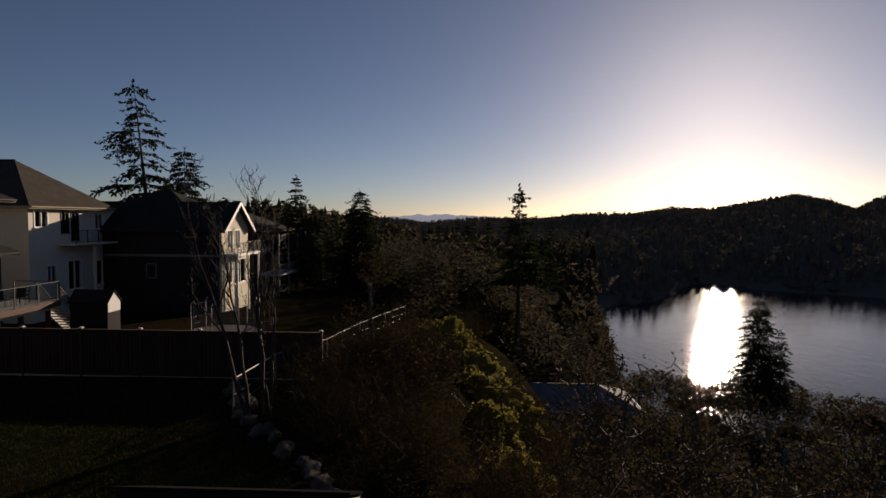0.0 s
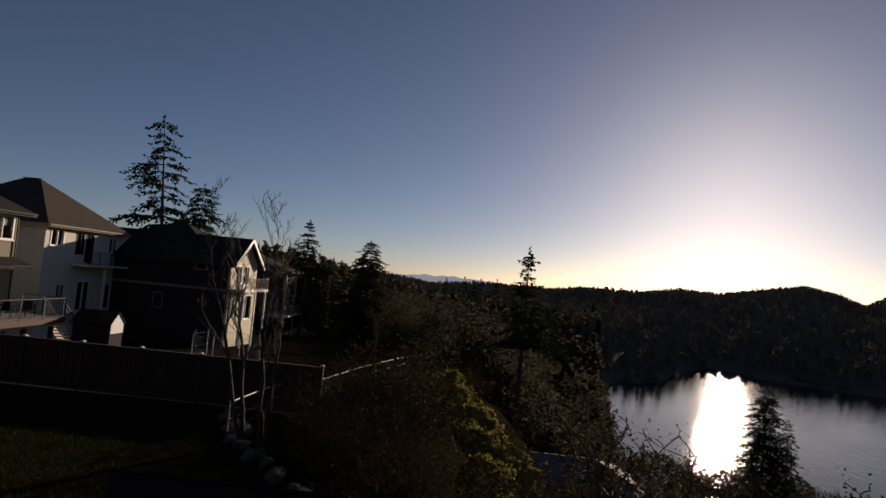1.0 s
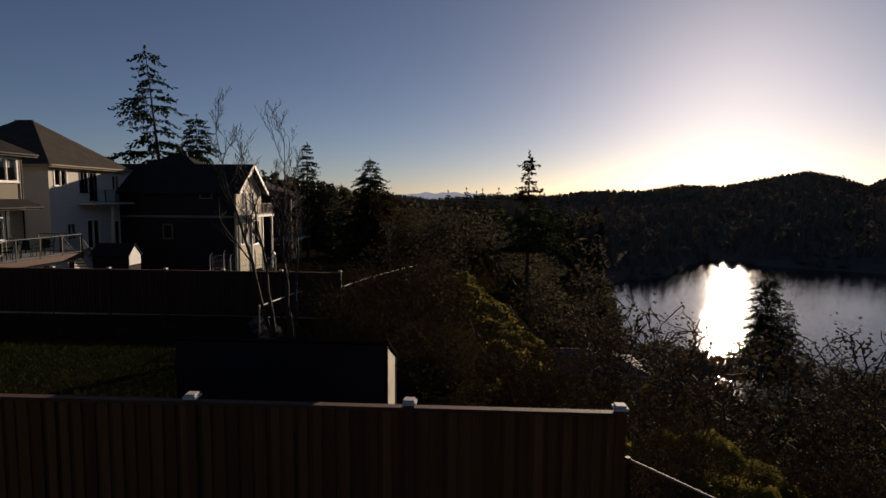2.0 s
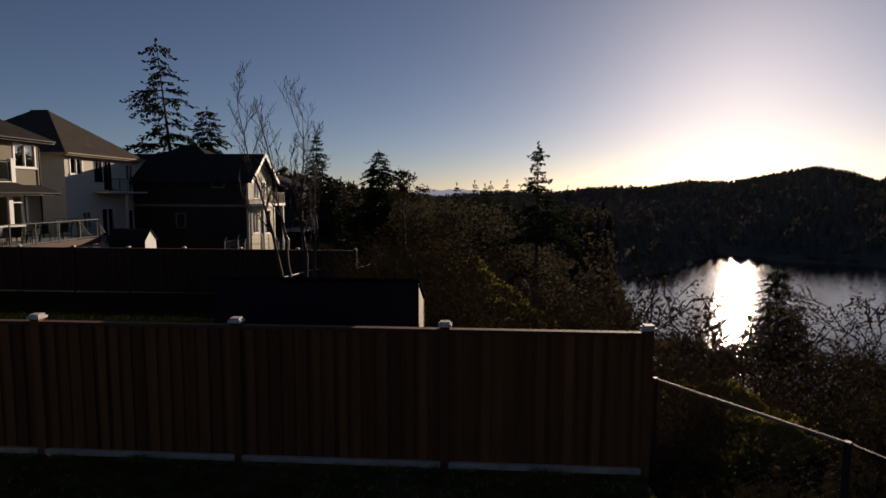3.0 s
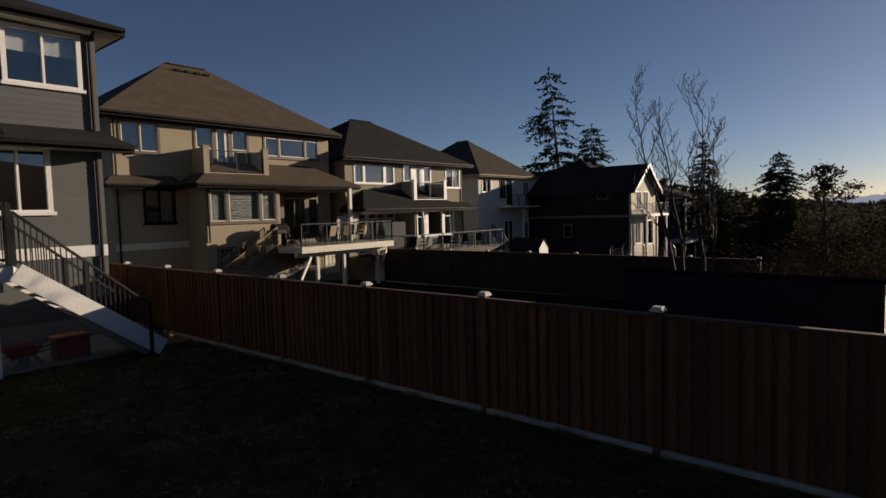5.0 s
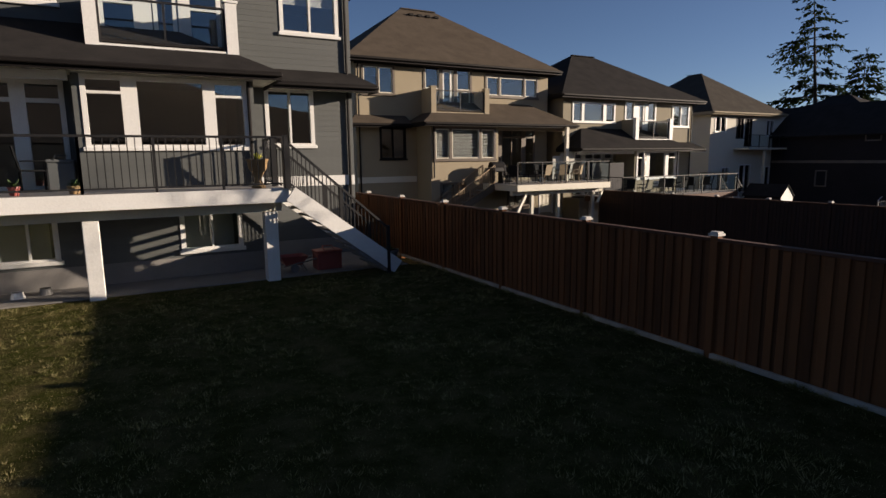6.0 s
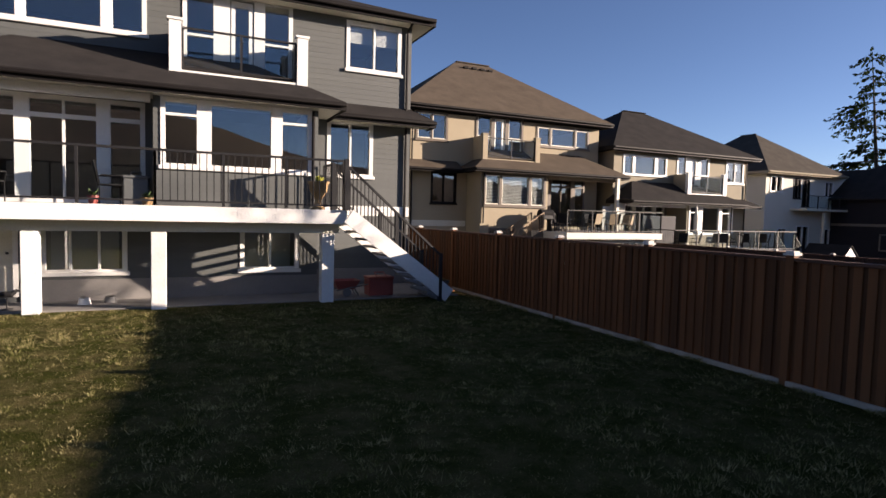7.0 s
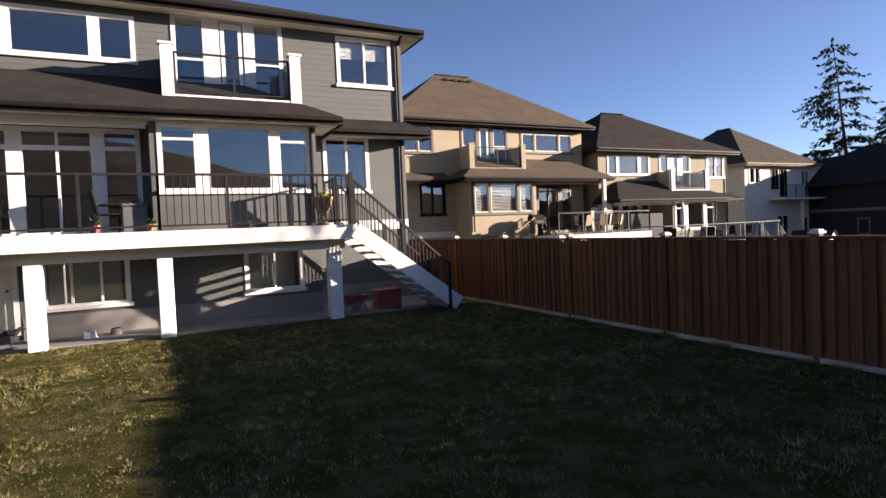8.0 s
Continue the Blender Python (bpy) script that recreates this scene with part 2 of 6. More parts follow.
M = {
    "siding_grey": surface("siding_grey", (0.074, 0.08, 0.077), (0.093, 0.1, 0.096), 0.65, 0.5, 40, 0.3, 0.004, per_piece=0.06),
    "white_paint": surface("white_paint", (0.66, 0.66, 0.63), (0.75, 0.75, 0.72), 0.45, 1.2, 30, 0.08, 0.003),
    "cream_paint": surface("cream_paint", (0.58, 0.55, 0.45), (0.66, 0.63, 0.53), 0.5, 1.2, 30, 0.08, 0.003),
    "stucco_tan": surface("stucco_tan", (0.28, 0.236, 0.163), (0.34, 0.29, 0.203), 0.9, 0.6, 60, 0.4, 0.006),
    "stucco_taupe": surface("stucco_taupe", (0.22, 0.195, 0.14), (0.27, 0.24, 0.175), 0.9, 0.6, 60, 0.4, 0.006),
    "stucco_cream": surface("stucco_cream", (0.58, 0.555, 0.475), (0.66, 0.635, 0.55), 0.9, 0.6, 60, 0.4, 0.006),
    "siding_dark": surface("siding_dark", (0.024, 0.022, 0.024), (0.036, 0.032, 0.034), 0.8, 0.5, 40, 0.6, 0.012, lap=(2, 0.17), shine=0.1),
    # sunlit gable of the siding_dark house, its light put into the colour
    "siding_sunlit": surface("siding_sunlit", (0.46, 0.42, 0.3), (0.56, 0.51, 0.38), 0.8, 0.6, 40, 0.5, 0.01, lap=(2, 0.17)),
    "shingle_charcoal": surface("shingle_charcoal", (0.02, 0.019, 0.019), (0.038, 0.035, 0.033), 0.9, 1.4, 14, 0.8, 0.015, lap=(2, 0.085), shine=0.05),
    "shingle_brown": surface("shingle_brown", (0.066, 0.053, 0.041), (0.108, 0.088, 0.068), 0.9, 1.4, 14, 0.8, 0.015, lap=(2, 0.085), shine=0.05),
    "shingle_umber": surface("shingle_umber", (0.045, 0.04, 0.034), (0.078, 0.069, 0.058), 0.9, 1.4, 14, 0.8, 0.015, lap=(2, 0.085), shine=0.05),
    "shingle_grey": surface("shingle_grey", (0.12, 0.125, 0.14), (0.19, 0.195, 0.21), 0.85, 0.6, 10, 0.6, 0.02, lap=(2, 0.1), shine=0.05),
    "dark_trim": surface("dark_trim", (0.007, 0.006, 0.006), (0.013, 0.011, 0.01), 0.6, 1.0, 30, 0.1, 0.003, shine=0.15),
    "bronze_trim": surface("bronze_trim", (0.09, 0.07, 0.05), (0.12, 0.095, 0.07), 0.5, 1.0, 30, 0.1, 0.003),
    "black_metal": surface("black_metal", (0.01, 0.01, 0.011), (0.018, 0.018, 0.019), 0.55, 2.0, 40, 0.1, 0.002, 0.0, shine=0.3),
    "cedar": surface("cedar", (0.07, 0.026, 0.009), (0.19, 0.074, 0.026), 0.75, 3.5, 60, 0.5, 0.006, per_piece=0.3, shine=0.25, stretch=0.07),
    # cedar of the second fence, its shade put into a darker colour
    "cedar_shaded": surface("cedar_shaded", (0.022, 0.009, 0.006), (0.038, 0.016, 0.009), 0.8, 1.1, 45, 0.5, 0.006, per_piece=0.3),
    "cedar_dark": surface("cedar_dark", (0.06, 0.022, 0.01), (0.1, 0.038, 0.017), 0.75, 1.1, 45, 0.5, 0.006),
    "tan_rail": surface("tan_rail", (0.26, 0.18, 0.11), (0.36, 0.26, 0.16), 0.7, 2.0, 40, 0.2, 0.003),
    "plinth_grey": surface("plinth_grey", (0.17, 0.163, 0.155), (0.24, 0.23, 0.215), 0.85, 1.5, 35, 0.3, 0.006),
    "weathered_board": surface("weathered_board", (0.42, 0.4, 0.37), (0.6, 0.58, 0.54), 0.7, 1.5, 35, 0.3, 0.006),
    "interior": surface("interior", (0.16, 0.15, 0.14), (0.22, 0.21, 0.19), 0.9, 0.8, 15, 0.1, 0.004),
    "curtain": surface("curtain", (0.45, 0.42, 0.36), (0.6, 0.57, 0.5), 0.9, 0.8, 8, 0.5, 0.02, lap=(0, 0.12)),
    "blind": surface("blind", (0.66, 0.65, 0.6), (0.76, 0.75, 0.7), 0.7, 0.8, 8, 0.5, 0.02, lap=(2, 0.06)),
    "deck_membrane": surface("deck_membrane", (0.3, 0.28, 0.26), (0.38, 0.36, 0.33), 0.7, 1.0, 30, 0.2, 0.004),
    "bark": surface("bark", (0.035, 0.026, 0.018), (0.085, 0.065, 0.048), 0.95, 2.0, 18, 0.9, 0.03),
    "pale_bark": surface("pale_bark", (0.03, 0.023, 0.017), (0.06, 0.048, 0.037), 0.9, 2.0, 18, 0.7, 0.02),
    "turf": surface("turf", (0.018, 0.024, 0.008), (0.036, 0.044, 0.015), 0.8, 0.5, 9, 0.2, 0.01, per_piece=0.4, islands=True, shine=0.0, thin=0.08),
    "needles": surface("needles", (0.014, 0.024, 0.01), (0.032, 0.046, 0.018), 0.8, 0.6, 9, 0.2, 0.01, per_piece=0.4, islands=True, shine=0.0, thin=0.2),
    "oak_leaves": surface("oak_leaves", (0.034, 0.027, 0.014), (0.07, 0.052, 0.026), 0.75, 0.8, 9, 0.2, 0.01, per_piece=0.4, islands=True, shine=0.0, thin=0.25),
    "twigs": surface("twigs", (0.07, 0.048, 0.028), (0.14, 0.098, 0.056), 0.9, 1.0, 12, 0.3, 0.01, per_piece=0.4, islands=True, shine=0.0, thin=0.3),
    # woods and, more strongly, hills: colour lifted to stand in for haze
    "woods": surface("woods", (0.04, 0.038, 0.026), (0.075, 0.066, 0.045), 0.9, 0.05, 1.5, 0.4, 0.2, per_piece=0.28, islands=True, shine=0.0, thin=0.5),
    "hill_woods_hazed": surface("hill_woods_hazed", (0.11, 0.09, 0.072), (0.15, 0.125, 0.1), 0.95, 0.006, 0.06, 0.8, 4.0, shine=0.0),
    "hill_trees_hazed": surface("hill_trees_hazed", (0.1, 0.088, 0.07), (0.14, 0.123, 0.098), 0.95, 0.012, 0.15, 0.3, 1.0, per_piece=0.12, islands=True, shine=0.0, thin=0.15),
    "rock": surface("rock", (0.05, 0.045, 0.037), (0.17, 0.152, 0.125), 0.9, 1.5, 8, 0.9, 0.08, shine=0.0),
    "moss": surface("moss", (0.04, 0.036, 0.011), (0.38, 0.33, 0.085), 0.95, 1.1, 22, 1.0, 0.08, shine=0.0, thin=0.55),
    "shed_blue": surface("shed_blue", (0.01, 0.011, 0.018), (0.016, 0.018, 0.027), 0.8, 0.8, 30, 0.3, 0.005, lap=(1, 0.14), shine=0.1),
    "red_plastic": surface("red_plastic", (0.26, 0.055, 0.045), (0.34, 0.085, 0.07), 0.45, 2.0, 30, 0.1, 0.003),
    "terracotta": surface("terracotta", (0.28, 0.17, 0.075), (0.38, 0.25, 0.12), 0.8, 5.0, 40, 0.3, 0.004),
    "yellow_leaf": surface("yellow_leaf", (0.4, 0.4, 0.04), (0.6, 0.58, 0.08), 0.7, 5.0, 40, 0.2, 0.004),
    "plant_leaf": surface("plant_leaf", (0.04, 0.07, 0.02), (0.09, 0.13, 0.04), 0.6, 5.0, 40, 0.2, 0.004),
    "white_plastic": surface("white_plastic", (0.7, 0.7, 0.68), (0.8, 0.8, 0.78), 0.4, 2.0, 30, 0.05, 0.002),
    "grey_plastic": surface("grey_plastic", (0.1, 0.1, 0.1), (0.15, 0.15, 0.145), 0.5, 2.0, 30, 0.1, 0.003),
    "dark_fabric": surface("dark_fabric", (0.012, 0.012, 0.013), (0.022, 0.021, 0.021), 0.85, 2.0, 60, 0.2, 0.002, shine=0.1),
    "shed_roof": surface("shed_roof", (0.01, 0.01, 0.011), (0.02, 0.019, 0.019), 0.95, 1.4, 20, 0.4, 0.01, shine=0.0),
    "range_haze": surface("range_haze", (0.3, 0.34, 0.4), (0.5, 0.54, 0.6), 0.9, 0.004, 0.03, 0.3, 2.0, shine=0.0),
    "kick_pale": surface("kick_pale", (0.22, 0.19, 0.15), (0.5, 0.455, 0.39), 0.8, 3.0, 35, 0.5, 0.006, shine=0.1),
    "net": surface("net", (0.03, 0.03, 0.032), (0.05, 0.05, 0.052), 0.8, 2.0, 30, 0.1, 0.003),
    "net_pale": surface("net_pale", (0.16, 0.16, 0.17), (0.24, 0.24, 0.25), 0.8, 2.0, 30, 0.1, 0.002),
    "galvanised": surface("galvanised", (0.4, 0.41, 0.42), (0.55, 0.56, 0.57), 0.35, 3.0, 40, 0.1, 0.002, 0.9),
    "weathered_kick": surface("weathered_kick", (0.14, 0.115, 0.09), (0.23, 0.195, 0.155), 0.7, 1.5, 35, 0.3, 0.006),
    "ground_cover": ground_cover(),
    "grass": blades(),
    "water": lake_water(),
    "glass": glass_pane("window_glass", base=0.15),
    "rail_glass": glass_pane("rail_glass", (0.9, 0.94, 0.95), base=0.012),
    "frosted": surface("frosted", (0.3, 0.29, 0.25), (0.37, 0.36, 0.31), 0.5, 1.0, 30, 0.05, 0.002),
}


def thatch():
    """The mat of short grass, moss and straw under the standing blades."""
    m, n, l, p = nodes_of("thatch")
    co = n.new("ShaderNodeTexCoord").outputs["Object"]
    green = ramp(n, l, noisy(n, l, co, 60.0, 4, 0.8), (0.022, 0.028, 0.008), (0.075, 0.082, 0.022), 0.3, 0.7)
    straw = ramp(n, l, noisy(n, l, co, 70.0, 4, 0.8), (0.07, 0.055, 0.024), (0.27, 0.215, 0.105), 0.3, 0.7)
    pick = ramp(n, l, noisy(n, l, co, 1.9, 6, 0.7), (0.04,) * 3, (0.62,) * 3, 0.43, 0.64)
    l.new(mixed(n, l, pick, green, straw), p.inputs["Base Color"])
    p.inputs["Roughness"].default_value = 0.95
    p.inputs["Specular IOR Level"].default_value = 0.0
    b = n.new("ShaderNodeBump")
    b.inputs["Strength"].default_value, b.inputs["Distance"].default_value = 1.0, 0.05
    l.new(noisy(n, l, co, 45.0, 5, 0.8), b.inputs["Height"])
    l.new(b.outputs[0], p.inputs["Normal"])
    return m


M["soil"] = thatch()
# the far range glows faintly to stand in for haze
haze = M["range_haze"].node_tree.nodes["Principled BSDF"]
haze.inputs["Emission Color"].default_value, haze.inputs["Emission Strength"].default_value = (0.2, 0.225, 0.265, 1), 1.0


# ---- building helpers ----
def bx(bm, x0, x1, y0, y1, z0, z1):
    v = [bm.verts.new((x, y, z)) for x in (min(x0, x1), max(x0, x1)) for y in (min(y0, y1), max(y0, y1)) for z in (min(z0, z1), max(z0, z1))]
    for f in ((0, 1, 3, 2), (4, 6, 7, 5), (0, 4, 5, 1), (2, 3, 7, 6), (0, 2, 6, 4), (1, 5, 7, 3)):
        bm.faces.new([v[i] for i in f])


def beam(bm, p, q, w, h, up=(0, 0, 1)):
    """A square-edged bar from p to q, w wide and h high."""
    p, q = Vector(p), Vector(q)
    d = (q - p).normalized()
    s = d.cross(Vector(up))
    s = (s if s.length > 1e-4 else Vector((1, 0, 0))).normalized()
    u = s.cross(d)
    v = [bm.verts.new(e + s * a * w / 2 + u * b * h / 2) for e in (p, q) for a, b in ((-1, -1), (1, -1), (1, 1), (-1, 1))]
    for f in ((3, 2, 1, 0), (4, 5, 6, 7), (0, 1, 5, 4), (1, 2, 6, 5), (2, 3, 7, 6), (3, 0, 4, 7)):
        bm.faces.new([v[i] for i in f])


def tube(bm, pts, radii, n=6, cap=True):
    """A round limb along a row of points."""
    rings = []
    for i, p in enumerate(pts):
        p = Vector(p)
        d = (Vector(pts[min(i + 1, len(pts) - 1)]) - Vector(pts[max(i - 1, 0)])).normalized()
        s = d.cross(Vector((0.31, 0.17, 0.93)))
        s = (s if s.length > 1e-3 else d.cross(Vector((1, 0, 0)))).normalized()
        u = d.cross(s)
        rings.append([bm.verts.new(p + (s * math.cos(a) + u * math.sin(a)) * radii[i]) for a in (2 * math.pi * k / n for k in range(n))])
    for a, b in zip(rings, rings[1:]):
        for k in range(n):
            bm.faces.new((a[k], a[(k + 1) % n], b[(k + 1) % n], b[k]))
    if cap:
        bm.faces.new(rings[0][::-1])
        bm.faces.new(rings[-1])


def lathe(bm, x, y, z, profile, n=16):
    tube(bm, [(x, y, z + h) for h, _ in profile], [r for _, r in profile], n)


def part(name, bm, material, parent, label="", smooth=False):
    me = bpy.data.meshes.new(name)
    bmesh.ops.recalc_face_normals(bm, faces=bm.faces)
    bm.to_mesh(me)
    bm.free()
    me.materials.append(M[material] if isinstance(material, str) else material)
    if smooth:
        me.polygons.foreach_set("use_smooth", [True] * len(me.polygons))
    return hang(name, me, parent, label)


def hang(name, me, parent, label=""):
    ob = new(name, me)
    if parent is not None:
        ob.parent = parent
        if parent.type == "EMPTY":
            ob.matrix_parent_inverse = Matrix.Translation(-parent.location)
    if label:
        ob["label"] = label
    return ob


def thing(name, label, category, loc=(0, 0, 0), group="", kind=""):
    ob = new(name)
    ob.location = loc
    ob.empty_display_size = 0.2
    return tagged(ob, label, category, group, kind)


def bevelled(bm, width=0.012):
    bmesh.ops.bevel(bm, geom=list(bm.edges), offset=width, segments=1, affect="EDGES")
    return bm


def box_part(name, material, parent, dims, label="", bevel=0.0):
    bm = bmesh.new()
    bx(bm, *dims)
    if bevel:
        bevelled(bm, bevel)
    return part(name, bm, material, parent, label)


def raw_mesh(name, verts, faces, material):
    me = bpy.data.meshes.new(name)
    me.from_pydata(verts, [], faces)
    me.materials.append(M[material])
    return me


# ---- the lie of the land ----
HUB = (-5.0, -5.5)
LAKE_Z = -32.0


def level(x):
    return float(np.interp(x, [-60, -17, 0, 9, 16, 22, 38, 60, 120], [0.2, -0.06, -0.06, -0.5, -1.0, -1.7, -2.5, -3.6, -8]))


def brink(x):
    """The y at which the yards end and the bank begins."""
    return float(np.interp(x, [-80, -12, -3, 0.5, 3, 5, 11, 20, 39, 60, 120, 300], [-11, -9.5, -8.6, -7.6, -5, -3.4, 0.8, 0.2, -1.6, 9, 14, 20]))


SKYLINE = ([0, 60, 75, 82, 86, 92, 98, 101, 106, 109.5, 112.6, 116, 119.2, 121.6, 123.4, 124.6, 127.5, 133, 140, 155, 163, 169, 173, 178, 184, 200, 240, 300, 360],
           [0.5, 0.2, 0.0, -0.2, -0.7, -0.25, -0.05, 0.4, 0.5, 1.1, 1.0, 1.65, 2.2, 1.7, 0.95, 1.75, 2.6, 2.0, 1.9, 4.0, 4.5, 5.4, 6.6, 8.2, 9.2, 9.6, 7.0, 1.5, 0.5])
NEAR_SHORE = ([0, 100, 103.4, 104.9, 107, 121.5, 127.7, 140, 160, 180, 230], [262, 262, 246, 160, 142, 142, 136, 128, 120, 130, 200])
FAR_SHORE = ([0, 100, 103.7, 108.3, 110.3, 112.6, 115, 119, 123, 135, 180, 230], [263, 263, 252, 274, 335, 372, 362, 346, 346, 360, 400, 400])


def height(x, y):
    dx, dy = x - HUB[0], y - HUB[1]
    r, b = math.hypot(dx, dy), math.degrees(math.atan2(dx, dy)) % 360
    top = level(x)
    d = brink(x) - y
    wob = noise.noise((x * 0.11, y * 0.11, 3.0)) * 0.9 + noise.noise((x * 0.45, y * 0.45, 7.0)) * 0.3
    ridge = 4.0 + 1150 * math.tan(radians(float(np.interp(b, *SKYLINE))))
    hill_wob = noise.noise((x * 0.006, y * 0.006, 1.0)) * 10 * min(1.0, max(0.0, (r - 350) / 400))
    if 95 < b < 235:
        rs, rf = float(np.interp(b, *NEAR_SHORE)), float(np.interp(b, *FAR_SHORE))
        lake = min(1.0, max(0.0, (b - 101) / 3.5)) * min(1.0, max(0.0, (235 - b) / 20))
    else:
        rs, rf, lake = 262.0, 263.0, 0.0
    floor_z = float(np.interp(b, [0, 60, 85, 92, 96, 101, 105, 235, 260, 360], [-8, -9, -12, -17, -24, -28, LAKE_Z, LAKE_Z, -10, -8]))
    if r >= rf:
        if r <= 1150:
            s = (r - rf) / (1150 - rf)
            return floor_z + 0.8 + (ridge - floor_z) * (s ** 0.75) + hill_wob * math.sin(math.pi * s)
        return ridge - (ridge + 20) * min(1.0, (r - 1150) / 900) - 12 * min(1.0, (r - 1150) / 400)
    if d <= 0 and r < 200:
        return top + (0.0 if (x < 0.5 and y < 13) else 0.10 * wob)
    if r >= rs:
        return LAKE_Z - 4 if lake > 0.5 else floor_z
    if d <= 0:
        return top - (r - 200) * 0.1
    # the bank between the yards and the water
    past = max(0.0, d - 4.0)
    z = top - min(d, 4.0) * 0.16 + (floor_z + 0.6 - top) * (1 - math.exp(-((past / float(np.interp(x, [4, 12], [22, 14]))) ** 1.6)))
    shore = min(1.0, max(0.0, (r - rs + 8) / 8)) if lake > 0.5 else 0.0
    return z + wob * min(1.0, d / 3) * (1 - shore) - 2.5 * shore


def build_ground():
    angles = sorted(set([a * 4.0 for a in range(90)] + [56 + a * 0.8 for a in range(110)]))
    radii = [1.2 * 1.085 ** k for k in range(26)] + [10.2 * 1.05 ** k for k in range(1, 126)]
    verts, faces = [(HUB[0], HUB[1], 0.0)], []
    n = len(angles)
    for r in radii:
        for a in angles:
            x, y = HUB[0] + r * math.sin(radians(a)), HUB[1] + r * math.cos(radians(a))
            verts.append((x, y, height(x, y)))
    for k in range(n):
        faces.append((0, 1 + (k + 1) % n, 1 + k))
    for i in range(len(radii) - 1):
        for k in range(n):
            a, b = 1 + i * n + k, 1 + i * n + (k + 1) % n
            faces.append((a, b, b + n, a + n))
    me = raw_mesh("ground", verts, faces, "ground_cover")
    # far faces take the hill colour lifted for haze
    me.materials.append(M["hill_woods_hazed"])
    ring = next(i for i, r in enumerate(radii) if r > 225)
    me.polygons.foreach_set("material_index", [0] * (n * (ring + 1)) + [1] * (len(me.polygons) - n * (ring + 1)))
    me.polygons.foreach_set("use_smooth", [True] * len(me.polygons))
    tagged(new("ground", me), "dark mossy earth of the yards, bank and far hills", "ground", kind="structure")


build_ground()
bm = bmesh.new()
bmesh.ops.create_grid(bm, x_segments=2, y_segments=2, size=330, matrix=Matrix.Translation((240, -300, LAKE_Z)))
tagged(part("water", bm, "water", None), "still grey-blue lake with low sun glitter", "lake", kind="structure")


# ---- house parts ----
def lattice(x0, x1, y0, y1, z0, z1, holes=()):
    """One connected slab in the xz plane with rectangular openings (x0, x1, z0, z1) right through it."""
    xs = sorted({x0, x1, *[h[0] for h in holes], *[h[1] for h in holes]})
    zs = sorted({z0, z1, *[h[2] for h in holes], *[h[3] for h in holes]})
    nx, nz = len(xs) - 1, len(zs) - 1

    def solid(i, k):
        if not (0 <= i < nx and 0 <= k < nz):
            return False
        cx, cz = (xs[i] + xs[i + 1]) / 2, (zs[k] + zs[k + 1]) / 2
        return not any(h[0] < cx < h[1] and h[2] < cz < h[3] for h in holes)

    bm = bmesh.new()
    corner = {}

    def at(i, k, s):
        if (i, k, s) not in corner:
            corner[i, k, s] = bm.verts.new((xs[i], (y0, y1)[s], zs[k]))
        return corner[i, k, s]

    for i in range(nx):
        for k in range(nz):
            if not solid(i, k):
                continue
            for s in (0, 1):
                bm.faces.new((at(i, k, s), at(i + 1, k, s), at(i + 1, k + 1, s), at(i, k + 1, s)))
            for di, dk, a, b in ((-1, 0, (i, k), (i, k + 1)), (1, 0, (i + 1, k), (i + 1, k + 1)), (0, -1, (i, k), (i + 1, k)), (0, 1, (i, k + 1), (i + 1, k + 1))):
                if not solid(i + di, k + dk):
                    bm.faces.new((at(*a, 0), at(*b, 0), at(*b, 1), at(*a, 1)))
    return bm


def clapboards(wall, material, x0, x1, y, z0, z1, holes):
    """Lapped siding boards on the -y face of a wall, cut round its openings: one shared board, stretched to length."""
    name = "clapboard_" + material
    me = bpy.data.meshes.get(name)
    if me is None:
        prof = ((-0.001, 0.0), (-0.013, 0.0), (-0.006, 0.158), (-0.001, 0.158))
        verts = [(x, py, pz) for x in (0, 1) for py, pz in prof]
        me = raw_mesh(name, verts, [(0, 3, 2, 1), (4, 5, 6, 7), (0, 1, 5, 4), (1, 2, 6, 5), (2, 3, 7, 6), (3, 0, 4, 7)], material)
    z = z0
    while z < z1 - 0.05:
        cuts = sorted((h[0], h[1]) for h in holes if min(h[3], z + 0.155) - max(h[2], z) > 0.035)
        x, runs = x0, []
        for a, b in cuts:
            runs.append((x, a))
            x = max(x, b)
        runs.append((x, x1))
        for a, b in runs:
            if b - a > 0.03:
                o = hang("clapboard", me, wall)
                o.location, o.scale = (a, y, z), (b - a, 1, min(1.0, (z1 - z) / 0.158))
        z += 0.155


def wall_part(parent, material, x0, x1, y0, y1, z0, z1, holes=(), name="wall", clad=False):
    w = part(name, lattice(x0, x1, y0, y1, z0, z1, holes), material, parent)
    if clad:
        clapboards(w, material, x0, x1, y0, max(z0, 0.2), z1, holes)
    return w


